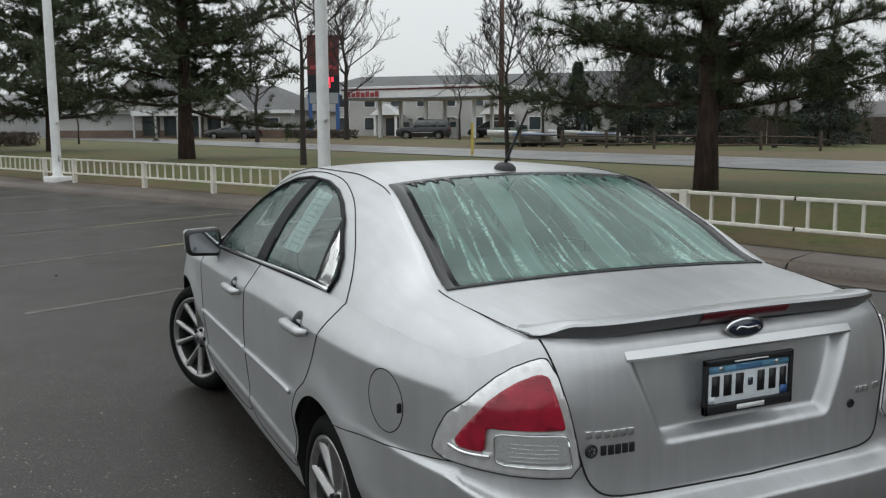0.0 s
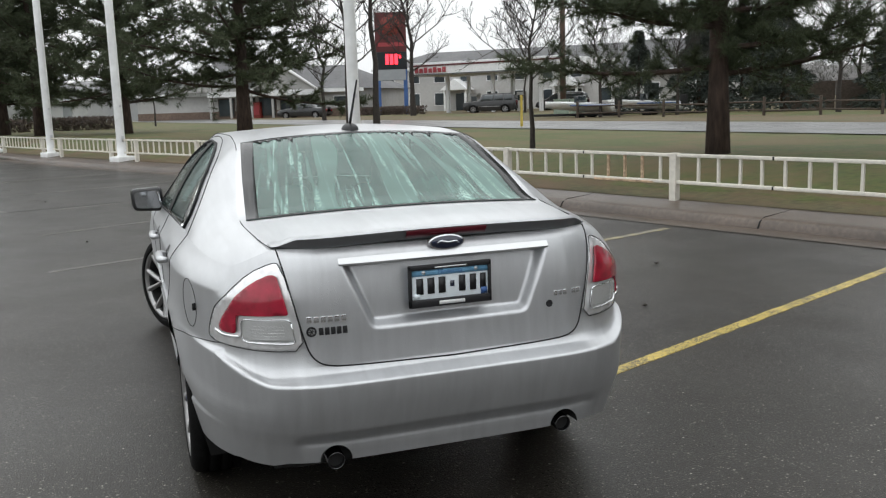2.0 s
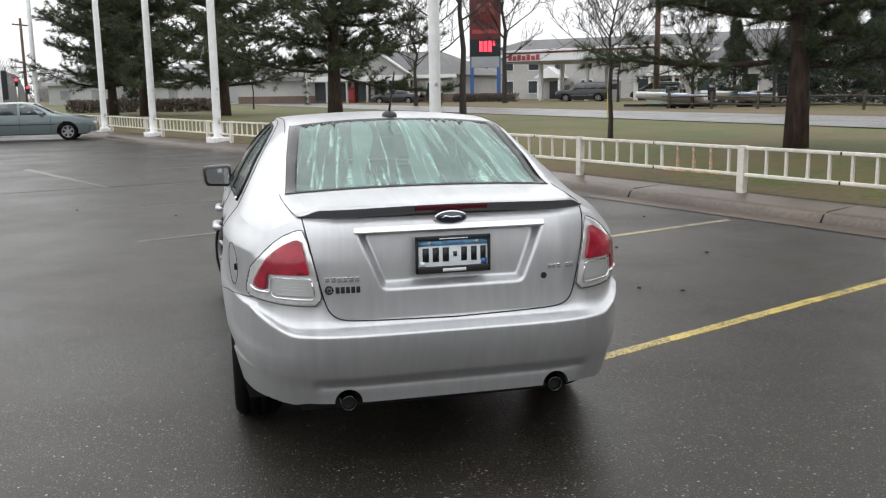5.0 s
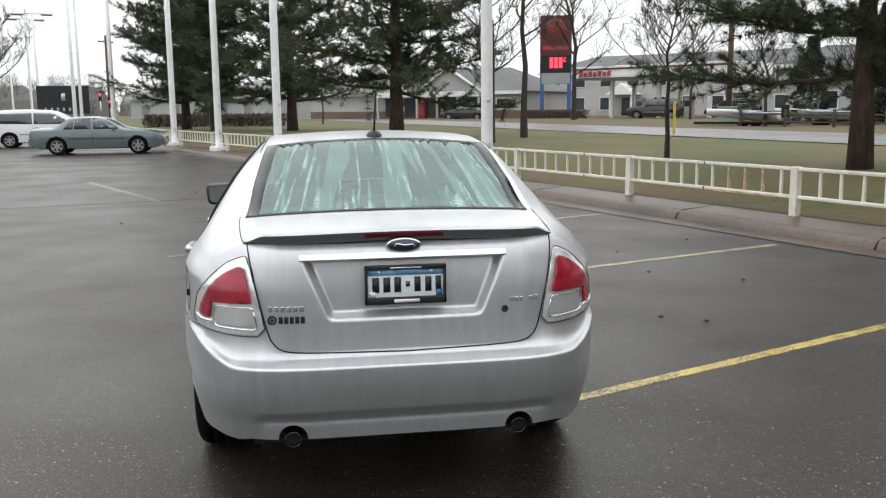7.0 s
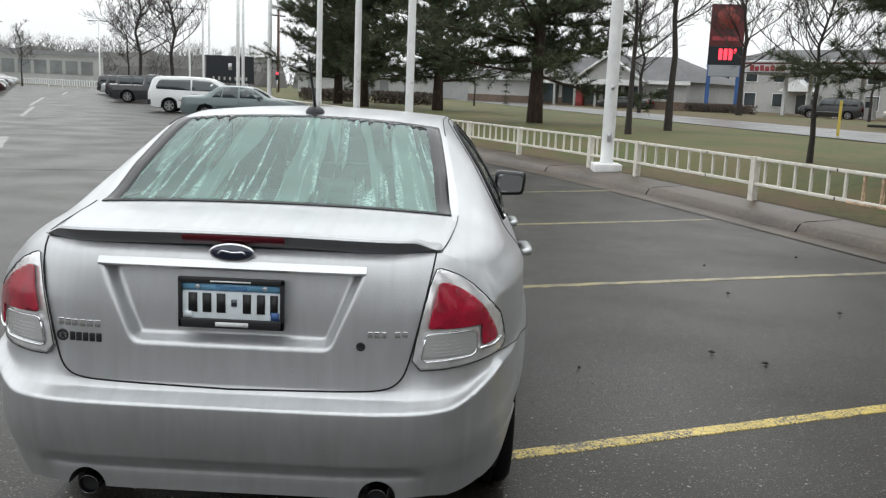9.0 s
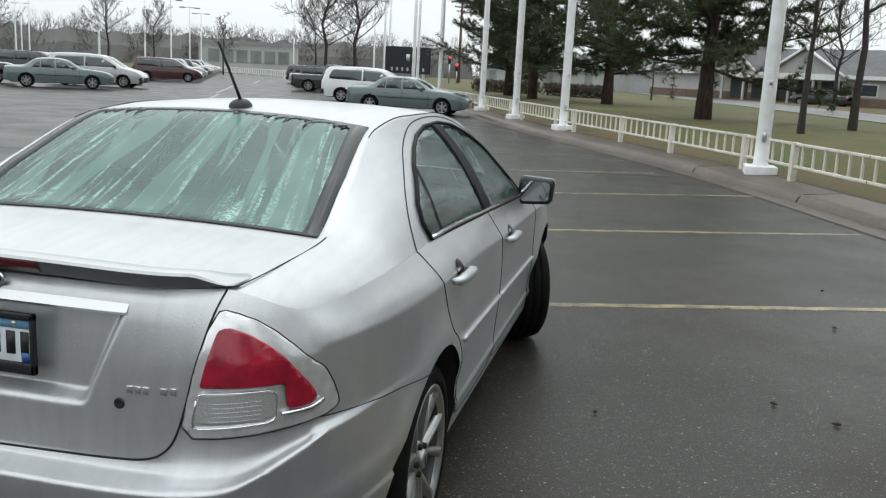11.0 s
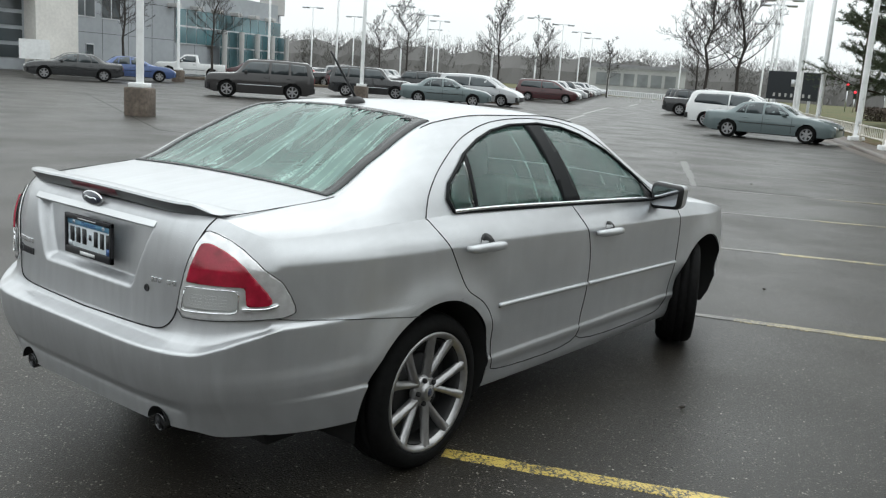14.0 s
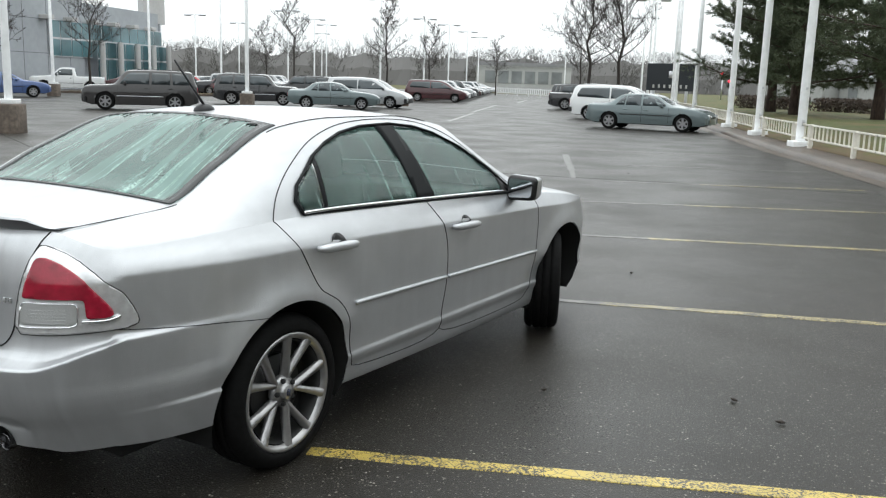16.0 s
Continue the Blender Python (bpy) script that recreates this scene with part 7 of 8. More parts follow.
def parked(kind, colour, x, y, heading, label, z=0.0, group="parked vehicles"):
    """A parked vehicle; heading is the way its bonnet points, in degrees from the x axis."""
    K = KINDS[kind]
    L, W, wr, belt = K["L"], K["W"], K["wr"], K["belt"]
    names = dict(sedan=("sedan", "car"), suv=("sport_utility_vehicle", "car"), van=("minivan", "car"), truck=("pickup_truck", "truck"))
    t = thing(names[kind][0], label, names[kind][1], pose(x, y, z, 0, 0, heading - 90) @ Matrix.Translation((0, -L / 2, 0)), group)
    w = W / 2
    hub = (0.20 * L, 0.80 * L)
    top = spline(*K["top"])
    H = max(q for _, q in K["top"])

    def width(y_):
        """Half width, drawn in at the rounded corners."""
        a, b = max(0.0, 1 - y_ / 0.5), max(0.0, 1 - (L - y_) / 0.8)
        return w * (1 - 0.16 * a**2.6 - 0.24 * b**2.2)

    def sec(y_):
        ww, tz = width(y_), top(y_)
        bz = min(belt, tz - 0.05)
        lift = max(0.0, 1 - min(y_, L - y_) / 0.3)
        low = 0.25 + 0.10 * lift
        out = []
        for k in range(11):
            f = k / 10
            zz = low + (bz - low) * f
            bulge = 1 - 0.10 * max(0, 0.35 - f) ** 1.4 - 0.055 * max(0, f - 0.62) ** 1.2 * 2.2
            out.append((ww * bulge, zz))
        xs = out[-1][0]
        cabin = step(0.04, 0.30, tz - belt)
        rx = xs * (0.90 - 0.13 * cabin)
        for f in (0.08, 0.25, 0.45, 0.65, 0.82, 0.93, 1.0):
            out.append((xs + (rx - xs) * f + 0.02 * cabin * math.sin(math.pi * f), bz + (tz - 0.045 - bz) * (f + 0.05 * cabin * math.sin(math.pi * f))))
        for f in (0.90, 0.75, 0.5, 0.25, 0.0):
            out.append((rx * f, tz - 0.045 * f**3.0))
        return out

    def skin(y_, z_, out_=0.0):
        pts = sec(y_)[10:18]
        for (x0, z0), (x1, z1) in zip(pts, pts[1:]):
            if z_ <= z1:
                break
        f = (z_ - z0) / max(z1 - z0, 1e-4)
        return Vector((x0 + (x1 - x0) * f + out_, y_, z_ + 0.3 * out_))

    n = 96
    ys = [L * (0.5 - 0.5 * math.cos(math.pi * k / (n - 1))) * 0.35 + 0.65 * L * k / (n - 1) for k in range(n)]
    rows = []
    for y_ in ys:
        r = []
        for k, (a, b) in enumerate(sec(y_)):
            yy = y_
            if k < 10:
                for h in hub:
                    dd = math.hypot(y_ - h, b - wr)
                    R = wr + 0.05
                    if abs(dd - R) < 0.035:
                        yy, b = h + (y_ - h) * R / dd, wr + (b - wr) * R / dd
            r.append((a, yy, b))
        rows.append(r)
    m = len(rows[0])
    faces = {"body": [], "rear_window": [], "windscreen": []}
    for i in range(n - 1):
        yc = (ys[i] + ys[i + 1]) / 2
        for j in range(m - 1):
            q = (i * m + j, i * m + j + 1, (i + 1) * m + j + 1, (i + 1) * m + j)
            c = sum((Vector(rows[a // m][a % m]) for a in q), Vector()) / 4
            if j < 10 and any(math.hypot(c.y - h, c.z - wr) < wr + 0.048 for h in hub):
                continue
            tag = "body"
            if j >= 18 and K["glass"] and K["glass"][0] < yc < K["glass"][1]:
                tag = "rear_window"
            elif j >= 18 and K["screen"][0] < yc < K["screen"][1]:
                tag = "windscreen"
            faces[tag].append(q)
    flat = [p for r in rows for p in r]
    ends = [tuple(range(m)), tuple((n - 1) * m + k for k in range(m))[::-1]]
    faces["body"] += ends
    for name, fs in faces.items():
        if not fs:
            continue
        vs, ff = [], []
        for g_ in (1, -1):
            k0 = len(vs)
            vs += [(a * g_, b, c) for a, b, c in flat]
            ff += [tuple(k0 + i for i in (q if g_ > 0 else q[::-1])) for q in fs]
        used = sorted({i for q in ff for i in q})
        back = {u: k for k, u in enumerate(used)}
        raw(name, [vs[u] for u in used], [tuple(back[i] for i in q) for q in ff], PAINT[colour] if name == "body" else "window", t, "", True)
    bumper = PAINT[colour] if kind == "sedan" else "black"
    for name, y0, y1, z0 in (("rear_bumper", -0.05, 0.20, 0.36), ("front_bumper", L - 0.22, L + 0.04, 0.32)):
        bm = bmesh.new()
        ring = rounded(resample([(-w * 0.93, y0 if y0 < 0 else y1 - 0.14, 0), (w * 0.93, y0 if y0 < 0 else y1 - 0.14, 0), (w * 0.95, y1 if y0 < 0 else y0, 0), (-w * 0.95, y1 if y0 < 0 else y0, 0)], 0.3, True), True, 2)
        lo = [bm.verts.new((p.x, p.y + (0 if y0 < 0 else 0.14 * (1 - (p.x / w) ** 2)), z0)) for p in ring]
        hi = [bm.verts.new((v.co.x, v.co.y, z0 + 0.24)) for v in lo]
        for k in range(len(lo)):
            bm.faces.new((lo[k], lo[(k + 1) % len(lo)], hi[(k + 1) % len(lo)], hi[k]))
        bm.faces.new(hi)
        bm.faces.new(lo[::-1])
        bmesh.ops.recalc_face_normals(bm, faces=bm.faces)
        part(name, bm, bumper, t, smooth=False)
    if kind in ("suv", "van"):
        rear = lambda a, b, o: Vector((a, 0.005 + max(0.0, (b - belt - 0.05) * 0.30) - o, b))
        patch("rear_window", [(-w * 0.62, belt + 0.10), (-w * 0.54, H - 0.20), (w * 0.54, H - 0.20), (w * 0.62, belt + 0.10)], rear, "window", t, "", 0.3, 0.012)
    bm = bmesh.new()
    box(bm, -w * 0.80, w * 0.80, 0.3, L - 0.35, 0.22, 0.34)
    for h in hub:
        box(bm, -w * 0.84, w * 0.84, h - wr - 0.05, h + wr + 0.05, 0.28, wr * 2 + 0.045)
    part("floor_pan", bm, "under", t)
    for sg in (1, -1):
        for p in K["panes"]:
            patch("side_window", p, lambda a, b, o, sg=sg: (lambda v: Vector((sg * v.x, v.y, v.z)))(skin(a, b, o)), "window", t, "", 0.2, 0.005)
        zt = belt - 0.20
        patch("tail_lamp", [(sg * w * 0.52, zt - 0.09), (sg * w * 0.52, zt + 0.09), (sg * w * 0.82, zt + 0.09), (sg * w * 0.82, zt - 0.09)] if kind == "sedan" else [(sg * w * 0.68, zt - 0.16), (sg * w * 0.68, zt + 0.16), (sg * w * 0.82, zt + 0.16), (sg * w * 0.82, zt - 0.16)], lambda a, b, o: Vector((a, 0.0 + 0.05 * max(0, abs(a) / w - 0.7) - o * 3, b)), "lamp_red", t, "red tail lamp", 0.2, 0.006)
        zl = top(L - 0.02) - 0.05
        part("head_lamp", boxed(sg * w * 0.58 - 0.15, sg * w * 0.58 + 0.15, L - 0.20, L + 0.005, zl - 0.06, zl + 0.08, 0.03), "lamp_clear", t, "clear head lamp")
        ym = K["screen"][1] - 0.42
        part("wing_mirror", boxed(sg * (w + 0.07) - 0.09, sg * (w + 0.07) + 0.09, ym - 0.05, ym + 0.07, belt + 0.0, belt + 0.14, 0.025), PAINT[colour] if kind == "sedan" else "black", t)
        line("side_strip", [(sg * (width(y_) + 0.004), y_, 0.60) for y_ in np.linspace(hub[0] + wr + 0.1, hub[1] - wr - 0.1, 6)], 0.016, "black" if kind != "suv" else "satin", t)
        for yd in (K["panes"][-1][0][0] - 0.04, K["screen"][1] - 0.12):
            line("door_gap", [(sg * (sec(yd)[k][0] + 0.001), yd, sec(yd)[k][1]) for k in range(1, 11)], 0.006, "gap", t)
        for yd in ((K["panes"][-1][0][0] + 0.12,) if len(K["panes"]) < 3 else (K["panes"][-1][0][0] + 0.12, K["panes"][-2][0][0] + 0.0)):
            part("door_handle", boxed(sg * (w - 0.002) - 0.015, sg * (w - 0.002) + 0.015, yd - 0.09, yd + 0.09, belt - 0.15, belt - 0.115, 0.006), bumper, t)
        for h in hub:
            if wr not in WHEEL_CACHE:
                bm = bmesh.new()
                lathe(bm, ((wr * 0.62, -0.2), (wr * 0.95, -0.2), (wr, -0.17), (wr, -0.03), (wr * 0.95, 0.0), (wr * 0.70, 0.01), (wr * 0.66, -0.01)), 28)
                me1 = bpy.data.meshes.new("tyre")
                bm.to_mesh(me1)
                bm.free()
                me1.materials.append(M["rubber"])
                bm = bmesh.new()
                lathe(bm, ((wr * 0.68, -0.01), (wr * 0.66, 0.004), (wr * 0.61, 0.0), (wr * 0.59, -0.08)), 28)
                for k in range(6):
                    box(bm, wr * 0.12, wr * 0.62, -0.034, 0.034, -0.05, -0.008, 0, pose(0, 0, 0, 0, 0, 60 * k))
                lathe(bm, ((wr * 0.2, -0.05), (wr * 0.18, 0.0), (0.0, 0.005)), 20)
                me2 = bpy.data.meshes.new("rim")
                bm.to_mesh(me2)
                bm.free()
                me2.materials.append(M["far_rim"])
                bm = bmesh.new()
                lathe(bm, ((wr * 0.62, -0.085), (0.0, -0.085)), 20)
                me3 = bpy.data.meshes.new("brake_disc")
                bm.to_mesh(me3)
                bm.free()
                me3.materials.append(M["under"])
                WHEEL_CACHE[wr] = (me1, me2, me3)
            wl_ = new("wheel", WHEEL_CACHE[wr][0])
            wl_.parent = t
            wl_.matrix_local = pose(sg * (w - 0.02), h, wr) @ pose(0, 0, 0, 0, 90 * sg)
            for name, me in (("rim", WHEEL_CACHE[wr][1]), ("brake_disc", WHEEL_CACHE[wr][2])):
                rm = new(name, me)
                rm.parent = wl_
    if kind == "suv":
        for sg in (1, -1):
            line("roof_rail", [(sg * w * 0.66, y_, top(y_) + 0.0) for y_ in np.linspace(0.5, 2.5, 8)], 0.018, "black", t)
    return t


U = math.degrees(math.atan2(0.39, 0.92))
parked("sedan", "teal", -8.1, 33.0, 2, "grey-green older sedan parked nose to the kerb")
parked("van", "white", -12.2, 41.0, 8, "white wagon with dark windows parked nose to the kerb")
parked("truck", "black", -19.5, 55.0, 15, "black pickup truck parked in the row along the kerb")
parked("suv", "dark", -21.5, 60.0, 15, "dark sport utility vehicle parked behind the truck")
parked("suv", "grey", -28.6, 25.3, 228, "dark grey sport utility vehicle standing in the lot")
parked("suv", "black", -32.5, 36.9, 40, "black sport utility vehicle parked in the lot")
parked("sedan", "teal", -26.9, 36.8, 35, "grey-green sedan parked beside a black vehicle")
parked("van", "silver", -28.0, 41.5, 20, "pale silver minivan parked in the lot")
parked("sedan", "black", -42.3, 24.2, 240, "black sedan parked near the dealership")
parked("sedan", "dark", -46.8, 26.6, 240, "charcoal sedan parked behind a black sedan")
parked("sedan", "blue", -45.2, 29.6, 60, "blue sedan parked near the dealership")
parked("van", "maroon", -34.7, 60.0, 25, "maroon van at the end of a parked row")
row_src = [parked("sedan", "white", -37.0, 64.5, 25, "white sedan in a long parked row"), parked("suv", "silver", -39.2, 69.0, 25, "pale sport utility vehicle in a long parked row"), parked("sedan", "silver", -41.4, 73.5, 25, "pale silver sedan in a long parked row"), parked("suv", "dark", -43.6, 78.0, 25, "dark sport utility vehicle in a long parked row"), parked("sedan", "maroon", -45.8, 82.5, 25, "maroon sedan in a long parked row"), parked("sedan", "dark", -48.0, 87.0, 25, "charcoal sedan in a long parked row")]
rnd = random.Random(5)
for k in range(9):
    copy_thing(rnd.choice(row_src[:3]), pose(-50.2 - 2.2 * k, 91.5 + 4.5 * k, 0, 0, 0, 25 - 90) @ Matrix.Translation((0, -2.4, 0)))
for k in range(12):
    copy_thing(rnd.choice(row_src), pose(-42.0 - 2.5 * k, 52.0 + 3.6 * k, 0, 0, 0, 205 - 90) @ Matrix.Translation((0, -2.4, 0)))
for k in range(8):
    copy_thing(rnd.choice(row_src), pose(-47.5 - 2.5 * k, 50.0 + 3.6 * k, 0, 0, 0, 25 - 90) @ Matrix.Translation((0, -2.4, 0)))
for k in range(4):
    copy_thing(rnd.choice(row_src[2:]), pose(-23.6 - 2.2 * k, 64.5 + 4.5 * k, 0, 0, 0, 15 - 90) @ Matrix.Translation((0, -2.4, 0)))
parked("truck", "white", -58.6, 43.6, 230, "white pickup truck before the dealership")
parked("van", "maroon", -57.2, 49.0, 230, "dark red van before the dealership")
parked("sedan", "red", -56.0, 53.0, 230, "red sedan before the dealership")
parked("sedan", "black", -56.4, 55.8, 230, "black sedan before the dealership")
parked("truck", "black", -48.0, 50.5, 230, "black pickup truck in the lot")
parked("sedan", "silver", -60.5, 58.6, 230, "pale sedan by the glass showroom")
parked("sedan", "silver", 1.7, 108.6, 150, "pale car on the far street", 0.45)
parked("sedan", "dark", 14.6, 78.5, 144, "dark car before the shop", 0.45)
parked("sedan", "white", 36.0, 83.0, 140, "white car by the fuel station", 0.45)
parked("van", "dark", 39.5, 76.0, 140, "dark van by the fuel station", 0.45)
parked("suv", "dark", 30.0, 71.5, 150, "dark vehicle under the fuel canopy", 0.45)
parked("sedan", "black", 44.0, 30.5, 160, "black car before the boundary fence", 0.40)


# ---------------------------------------------------------------- lot lights, islands, signs
def lot_light(h=9.0, heads=2):
    t = thing("lot_light", "white lot light pole with twin box lamps on a brown base", "street lamp")
    part("base", boxed(-0.31, 0.31, -0.31, 0.31, -0.05, 0.74, 0.04), "block", t, "weathered brown concrete base")
    part("flange", boxed(-0.22, 0.22, -0.22, 0.22, 0.74, 0.86, 0.015), "white_paint", t)
    bm = bmesh.new()
    lathe(bm, ((0.10, 0.86), (0.095, 3.0), (0.075, h), (0.0, h + 0.01)), 12)
    part("shaft", bm, "white_paint", t)
    part("arm", boxed(-0.75, 0.75, -0.04, 0.04, h - 0.10, h - 0.02), "satin", t)
    for sg in (-1, 1):
        part("lamp_head", boxed(sg * 1.0 - 0.42, sg * 1.0 + 0.42, -0.26, 0.26, h - 0.20, h + 0.02, 0.06), "satin", t, "flat grey lamp head")
    return t


ll = put(lot_light(), -18.05, 12.2, 0.0, 30)
for x, y, turn in ((-28.3, 31.6, 30), (-45.9, 33.3, 30), (-50.0, 44.3, 30), (-53.6, 55.1, 30), (-46.0, 68.0, 30), (-56.0, 91.3, 30), (-58.6, 101.4, 40), (-64.0, 115.7, 40), (-20.3, 69.7, 10), (-29.2, 93.1, 10), (-84.1, 81.1, 20), (-72.0, 90.0, 30), (-66.0, 78.0, 30), (-78.0, 100.0, 30), (-50.0, 120.0, 10), (-90.0, 95.0, 10), (-70.0, 130.0, 10), (-13.9, 55.2, 20), (-22.0, 73.8, 20), (-95.0, 120.0, 15)):
    copy_thing(ll, pose(x, y, 0, 0, 0, turn))


def island(pts, label="raised lot island with brown soil"):
    t = thing("lot_island", label, "traffic island", None, "", "structure")
    ring = rounded([(a, b, 0) for a, b in pts], True, 2)
    bm = bmesh.new()
    lo = [bm.verts.new((p.x, p.y, 0.0)) for p in ring]
    hi = [bm.verts.new((p.x, p.y, 0.15)) for p in ring]
    for k in range(len(ring)):
        bm.faces.new((lo[k], lo[(k + 1) % len(ring)], hi[(k + 1) % len(ring)], hi[k]))
    bm.faces.new(hi)
    part("island_kerb", bm, "kerb", t, smooth=False)
    c = sum(ring, Vector()) / len(ring)
    bm = bmesh.new()
    bm.faces.new([bm.verts.new((c.x + (p.x - c.x) * 0.93, c.y + (p.y - c.y) * 0.93, 0.158)) for p in ring])
    part("island_soil", bm, "island_soil", t, smooth=False)


island([(-52.0, 38.0), (-44.0, 50.5), (-46.5, 52.5), (-54.5, 40.0)])
island([(-37.5, 57.0), (-34.5, 58.0), (-52.5, 98.0), (-55.5, 97.0)])
island([(-17.5, 57.0), (-15.5, 57.5), (-24.0, 78.0), (-26.0, 77.0)])
island([(-38.0, 44.0), (-36.5, 45.5), (-29.5, 47.5), (-28.0, 46.0), (-33.0, 43.5)])
lot_tree = put(bare_tree("bare_tree", 8.5, 47, 0.105, 30, 0.30, 0.28, 0.0085), -54.2, 42.3, 0.1)
for x, y, turn, size in ((-52.8, 33.8, 60, 1.0), (-52.3, 63.1, 120, 1.05), (-42.6, 64.2, 200, 1.05), (-44.8, 74.7, 270, 0.9), (-53.1, 104.6, 30, 0.9), (-30.0, 78.0, 140, 1.0), (-62.0, 70.0, 140, 0.9)):
    copy_thing(lot_tree, pose(x, y, 0.1, 0, 0, turn) @ Matrix.Scale(size, 4))
wide_tree = put(bare_tree("bare_tree", 10.0, 46, 0.15, 34, 0.33, 0.24, 0.010), -27.0, 72.8, 0.1, 0, 1.2)
copy_thing(wide_tree, pose(-24.6, 73.6, 0.1, 0, 0, 130) @ Matrix.Scale(1.05, 4))

sg_ = thing("dealer_sign", "dark rectangular dealership sign on short posts", "sign", pose(-17.4, 65.2, 0.1, 0, 0, 12))
part("panel", boxed(-1.75, 1.75, -0.2, 0.2, 1.35, 3.35, 0.03), "sign_dark", sg_, smooth=False)
for x in (-1.2, 1.2):
    part("sign_post", boxed(x - 0.1, x + 0.1, -0.1, 0.1, 0, 1.4), "satin", sg_, smooth=False)
for k in range(7):
    part("letter_bar", boxed(-1.28 + 0.40 * k, -1.14 + 0.40 * k, -0.23, -0.19, 1.55, 1.80), "siding", sg_, "plain pale bar" if k == 0 else "", smooth=False)
part("emblem", boxed(-0.14, 0.14, -0.23, -0.19, 2.3, 2.8, 0.02), "satin", sg_, "plain pale emblem")
cross = thing("white_fence", "white picket fence across the end of the lot", "fence", pose(-56.0, 110.5, 0.0, 0, 0, -40))
for z in (0.35, 0.95):
    part("rail", boxed(0, 20, -0.03, 0.03, z - 0.05, z + 0.05), "white_paint", cross, smooth=False)
for k in range(34):
    part("post" if k % 6 == 0 else "baluster", boxed(0.6 * k - 0.05, 0.6 * k + 0.05, -0.04, 0.04, 0.0 if k % 6 == 0 else 0.35, 1.1 if k % 6 == 0 else 0.95), "white_paint", cross, smooth=False)
for x, y, z in ((-19.6, 92.0, 2.0), (-21.6, 97.0, 2.8)):
    tl = thing("traffic_light", "distant traffic signal showing red", "traffic light", pose(x, y, 0.2))
    bm = bmesh.new()
    tube(bm, [(0, 0, 0), (0, 0, z + 0.3)], 0.06, 8)
    part("mast", bm, "satin", tl)
    part("housing", boxed(-0.16, 0.16, -0.12, 0.12, z - 0.3, z + 0.55, 0.03), "sign_dark", tl)
    part("red_light", lathe(bmesh.new(), ((0.0, 0.02), (0.12, 0.02), (0.13, 0.0)), 16, pose(0, -0.125, z + 0.35, 90)), "led", tl, "lit red signal")

# dealership: grey block with a glass showroom, tan wing
dl = thing("dealership_building", "grey two-storey dealership with a glass showroom front", "building", pose(-58.9, 32.6, 0, 0, 0, math.degrees(math.atan2(30.0, -10.5))))
part("wall", boxed(0, 18.5, 0, 26, 0, 8.2), "grey_panel", dl, smooth=False)
part("wall", boxed(18.5, 31.8, 0.35, 26, 0, 7.4), "grey_panel", dl, smooth=False)
part("parapet", boxed(10.5, 20.5, -0.25, 10, 8.2, 9.0), "grey_panel", dl, smooth=False)
for x in np.arange(1.5, 18.5, 3.0):
    part("panel_joint", boxed(x - 0.02, x + 0.02, -0.012, 0.0, 0, 8.2), "roof", dl, smooth=False)
for z in (2.9, 5.6):
    part("panel_joint", boxed(0, 18.5, -0.012, 0.0, z - 0.02, z + 0.02), "roof", dl, smooth=False)
for k in range(2):
    for x in (2.0 + 2.9 * k, 3.1 + 2.9 * k):
        f = part("window", boxed(x - 0.55, x + 0.55, -0.05, 0.0, 4.0, 5.7), "satin", dl, smooth=False)
        part("pane", boxed(x - 0.48, x + 0.48, -0.07, -0.045, 4.07, 5.63), "window", f, smooth=False)
f = part("window", boxed(2.6, 3.5, -0.05, 0.0, 1.1, 2.1), "satin", dl, smooth=False)
part("pane", boxed(2.68, 3.42, -0.07, -0.045, 1.18, 2.02), "window", f, smooth=False)
for k in range(12):
    for j, (z0, z1) in enumerate(((0.3, 2.6), (2.75, 4.1), (4.25, 5.6))):
        x0 = 13.6 + 1.5 * k
        if j == 0 and k < 4:
            continue
        f = part("window", boxed(x0, x0 + 1.5, -0.10 - 0.5 * (k > 3) * (j < 2), 0.3, z0 - 0.07, z1 + 0.07), "satin", dl, smooth=False)
        part("pane", boxed(x0 + 0.06, x0 + 1.44, -0.13 - 0.5 * (k > 3) * (j < 2), -0.09 - 0.5 * (k > 3) * (j < 2), z0, z1), "curtain", f, smooth=False)
for k in range(5):
    part("column", lathe(bmesh.new(), ((0.25, 0.0), (0.25, 4.2)), 12, pose(19.6 + 2.9 * k, -1.1, 0)), "siding", dl)
for k in range(6):
    part("wall_lamp", boxed(12.5 + 3.2 * k, 13.3 + 3.2 * k, -0.9, 0.0, 5.6, 5.95, 0.05), "siding", dl, "pale box lamp", smooth=False)
tw = thing("dealership_wing", "tall tan stucco dealership wing with deep openings", "building", pose(-54.6, 20.0, 0, 0, 0, math.degrees(math.atan2(12.8, -2.2))))
for x0, x1 in ((-16.0, 1.0), (4.0, 6.6), (9.6, 13.0)):
    part("pier", boxed(x0, x1, 0, 14, 0, 6.4), "tan", tw, smooth=False)
part("lintel", boxed(-16.0, 13.0, 0.02, 14, 5.2, 9.6), "tan", tw, smooth=False)
for x0, x1 in ((1.0, 4.0), (6.6, 9.6)):
    f = part("bay_door", boxed(x0, x1, 1.2, 1.4, 0, 5.2), "grey_panel", tw, smooth=False)
    for k in range(4):
        part("pane", boxed(x0 + 0.2, x1 - 0.2, 1.14, 1.2, 0.8 + 1.05 * k, 1.6 + 1.05 * k), "window", f, smooth=False)
words("wall_letters", "SERVICE", 1.15, 0.62, "sign_blue", tw, pose(7.85, -0.06, 6.72, 90), 0.06)["label"] = "raised blue letters"
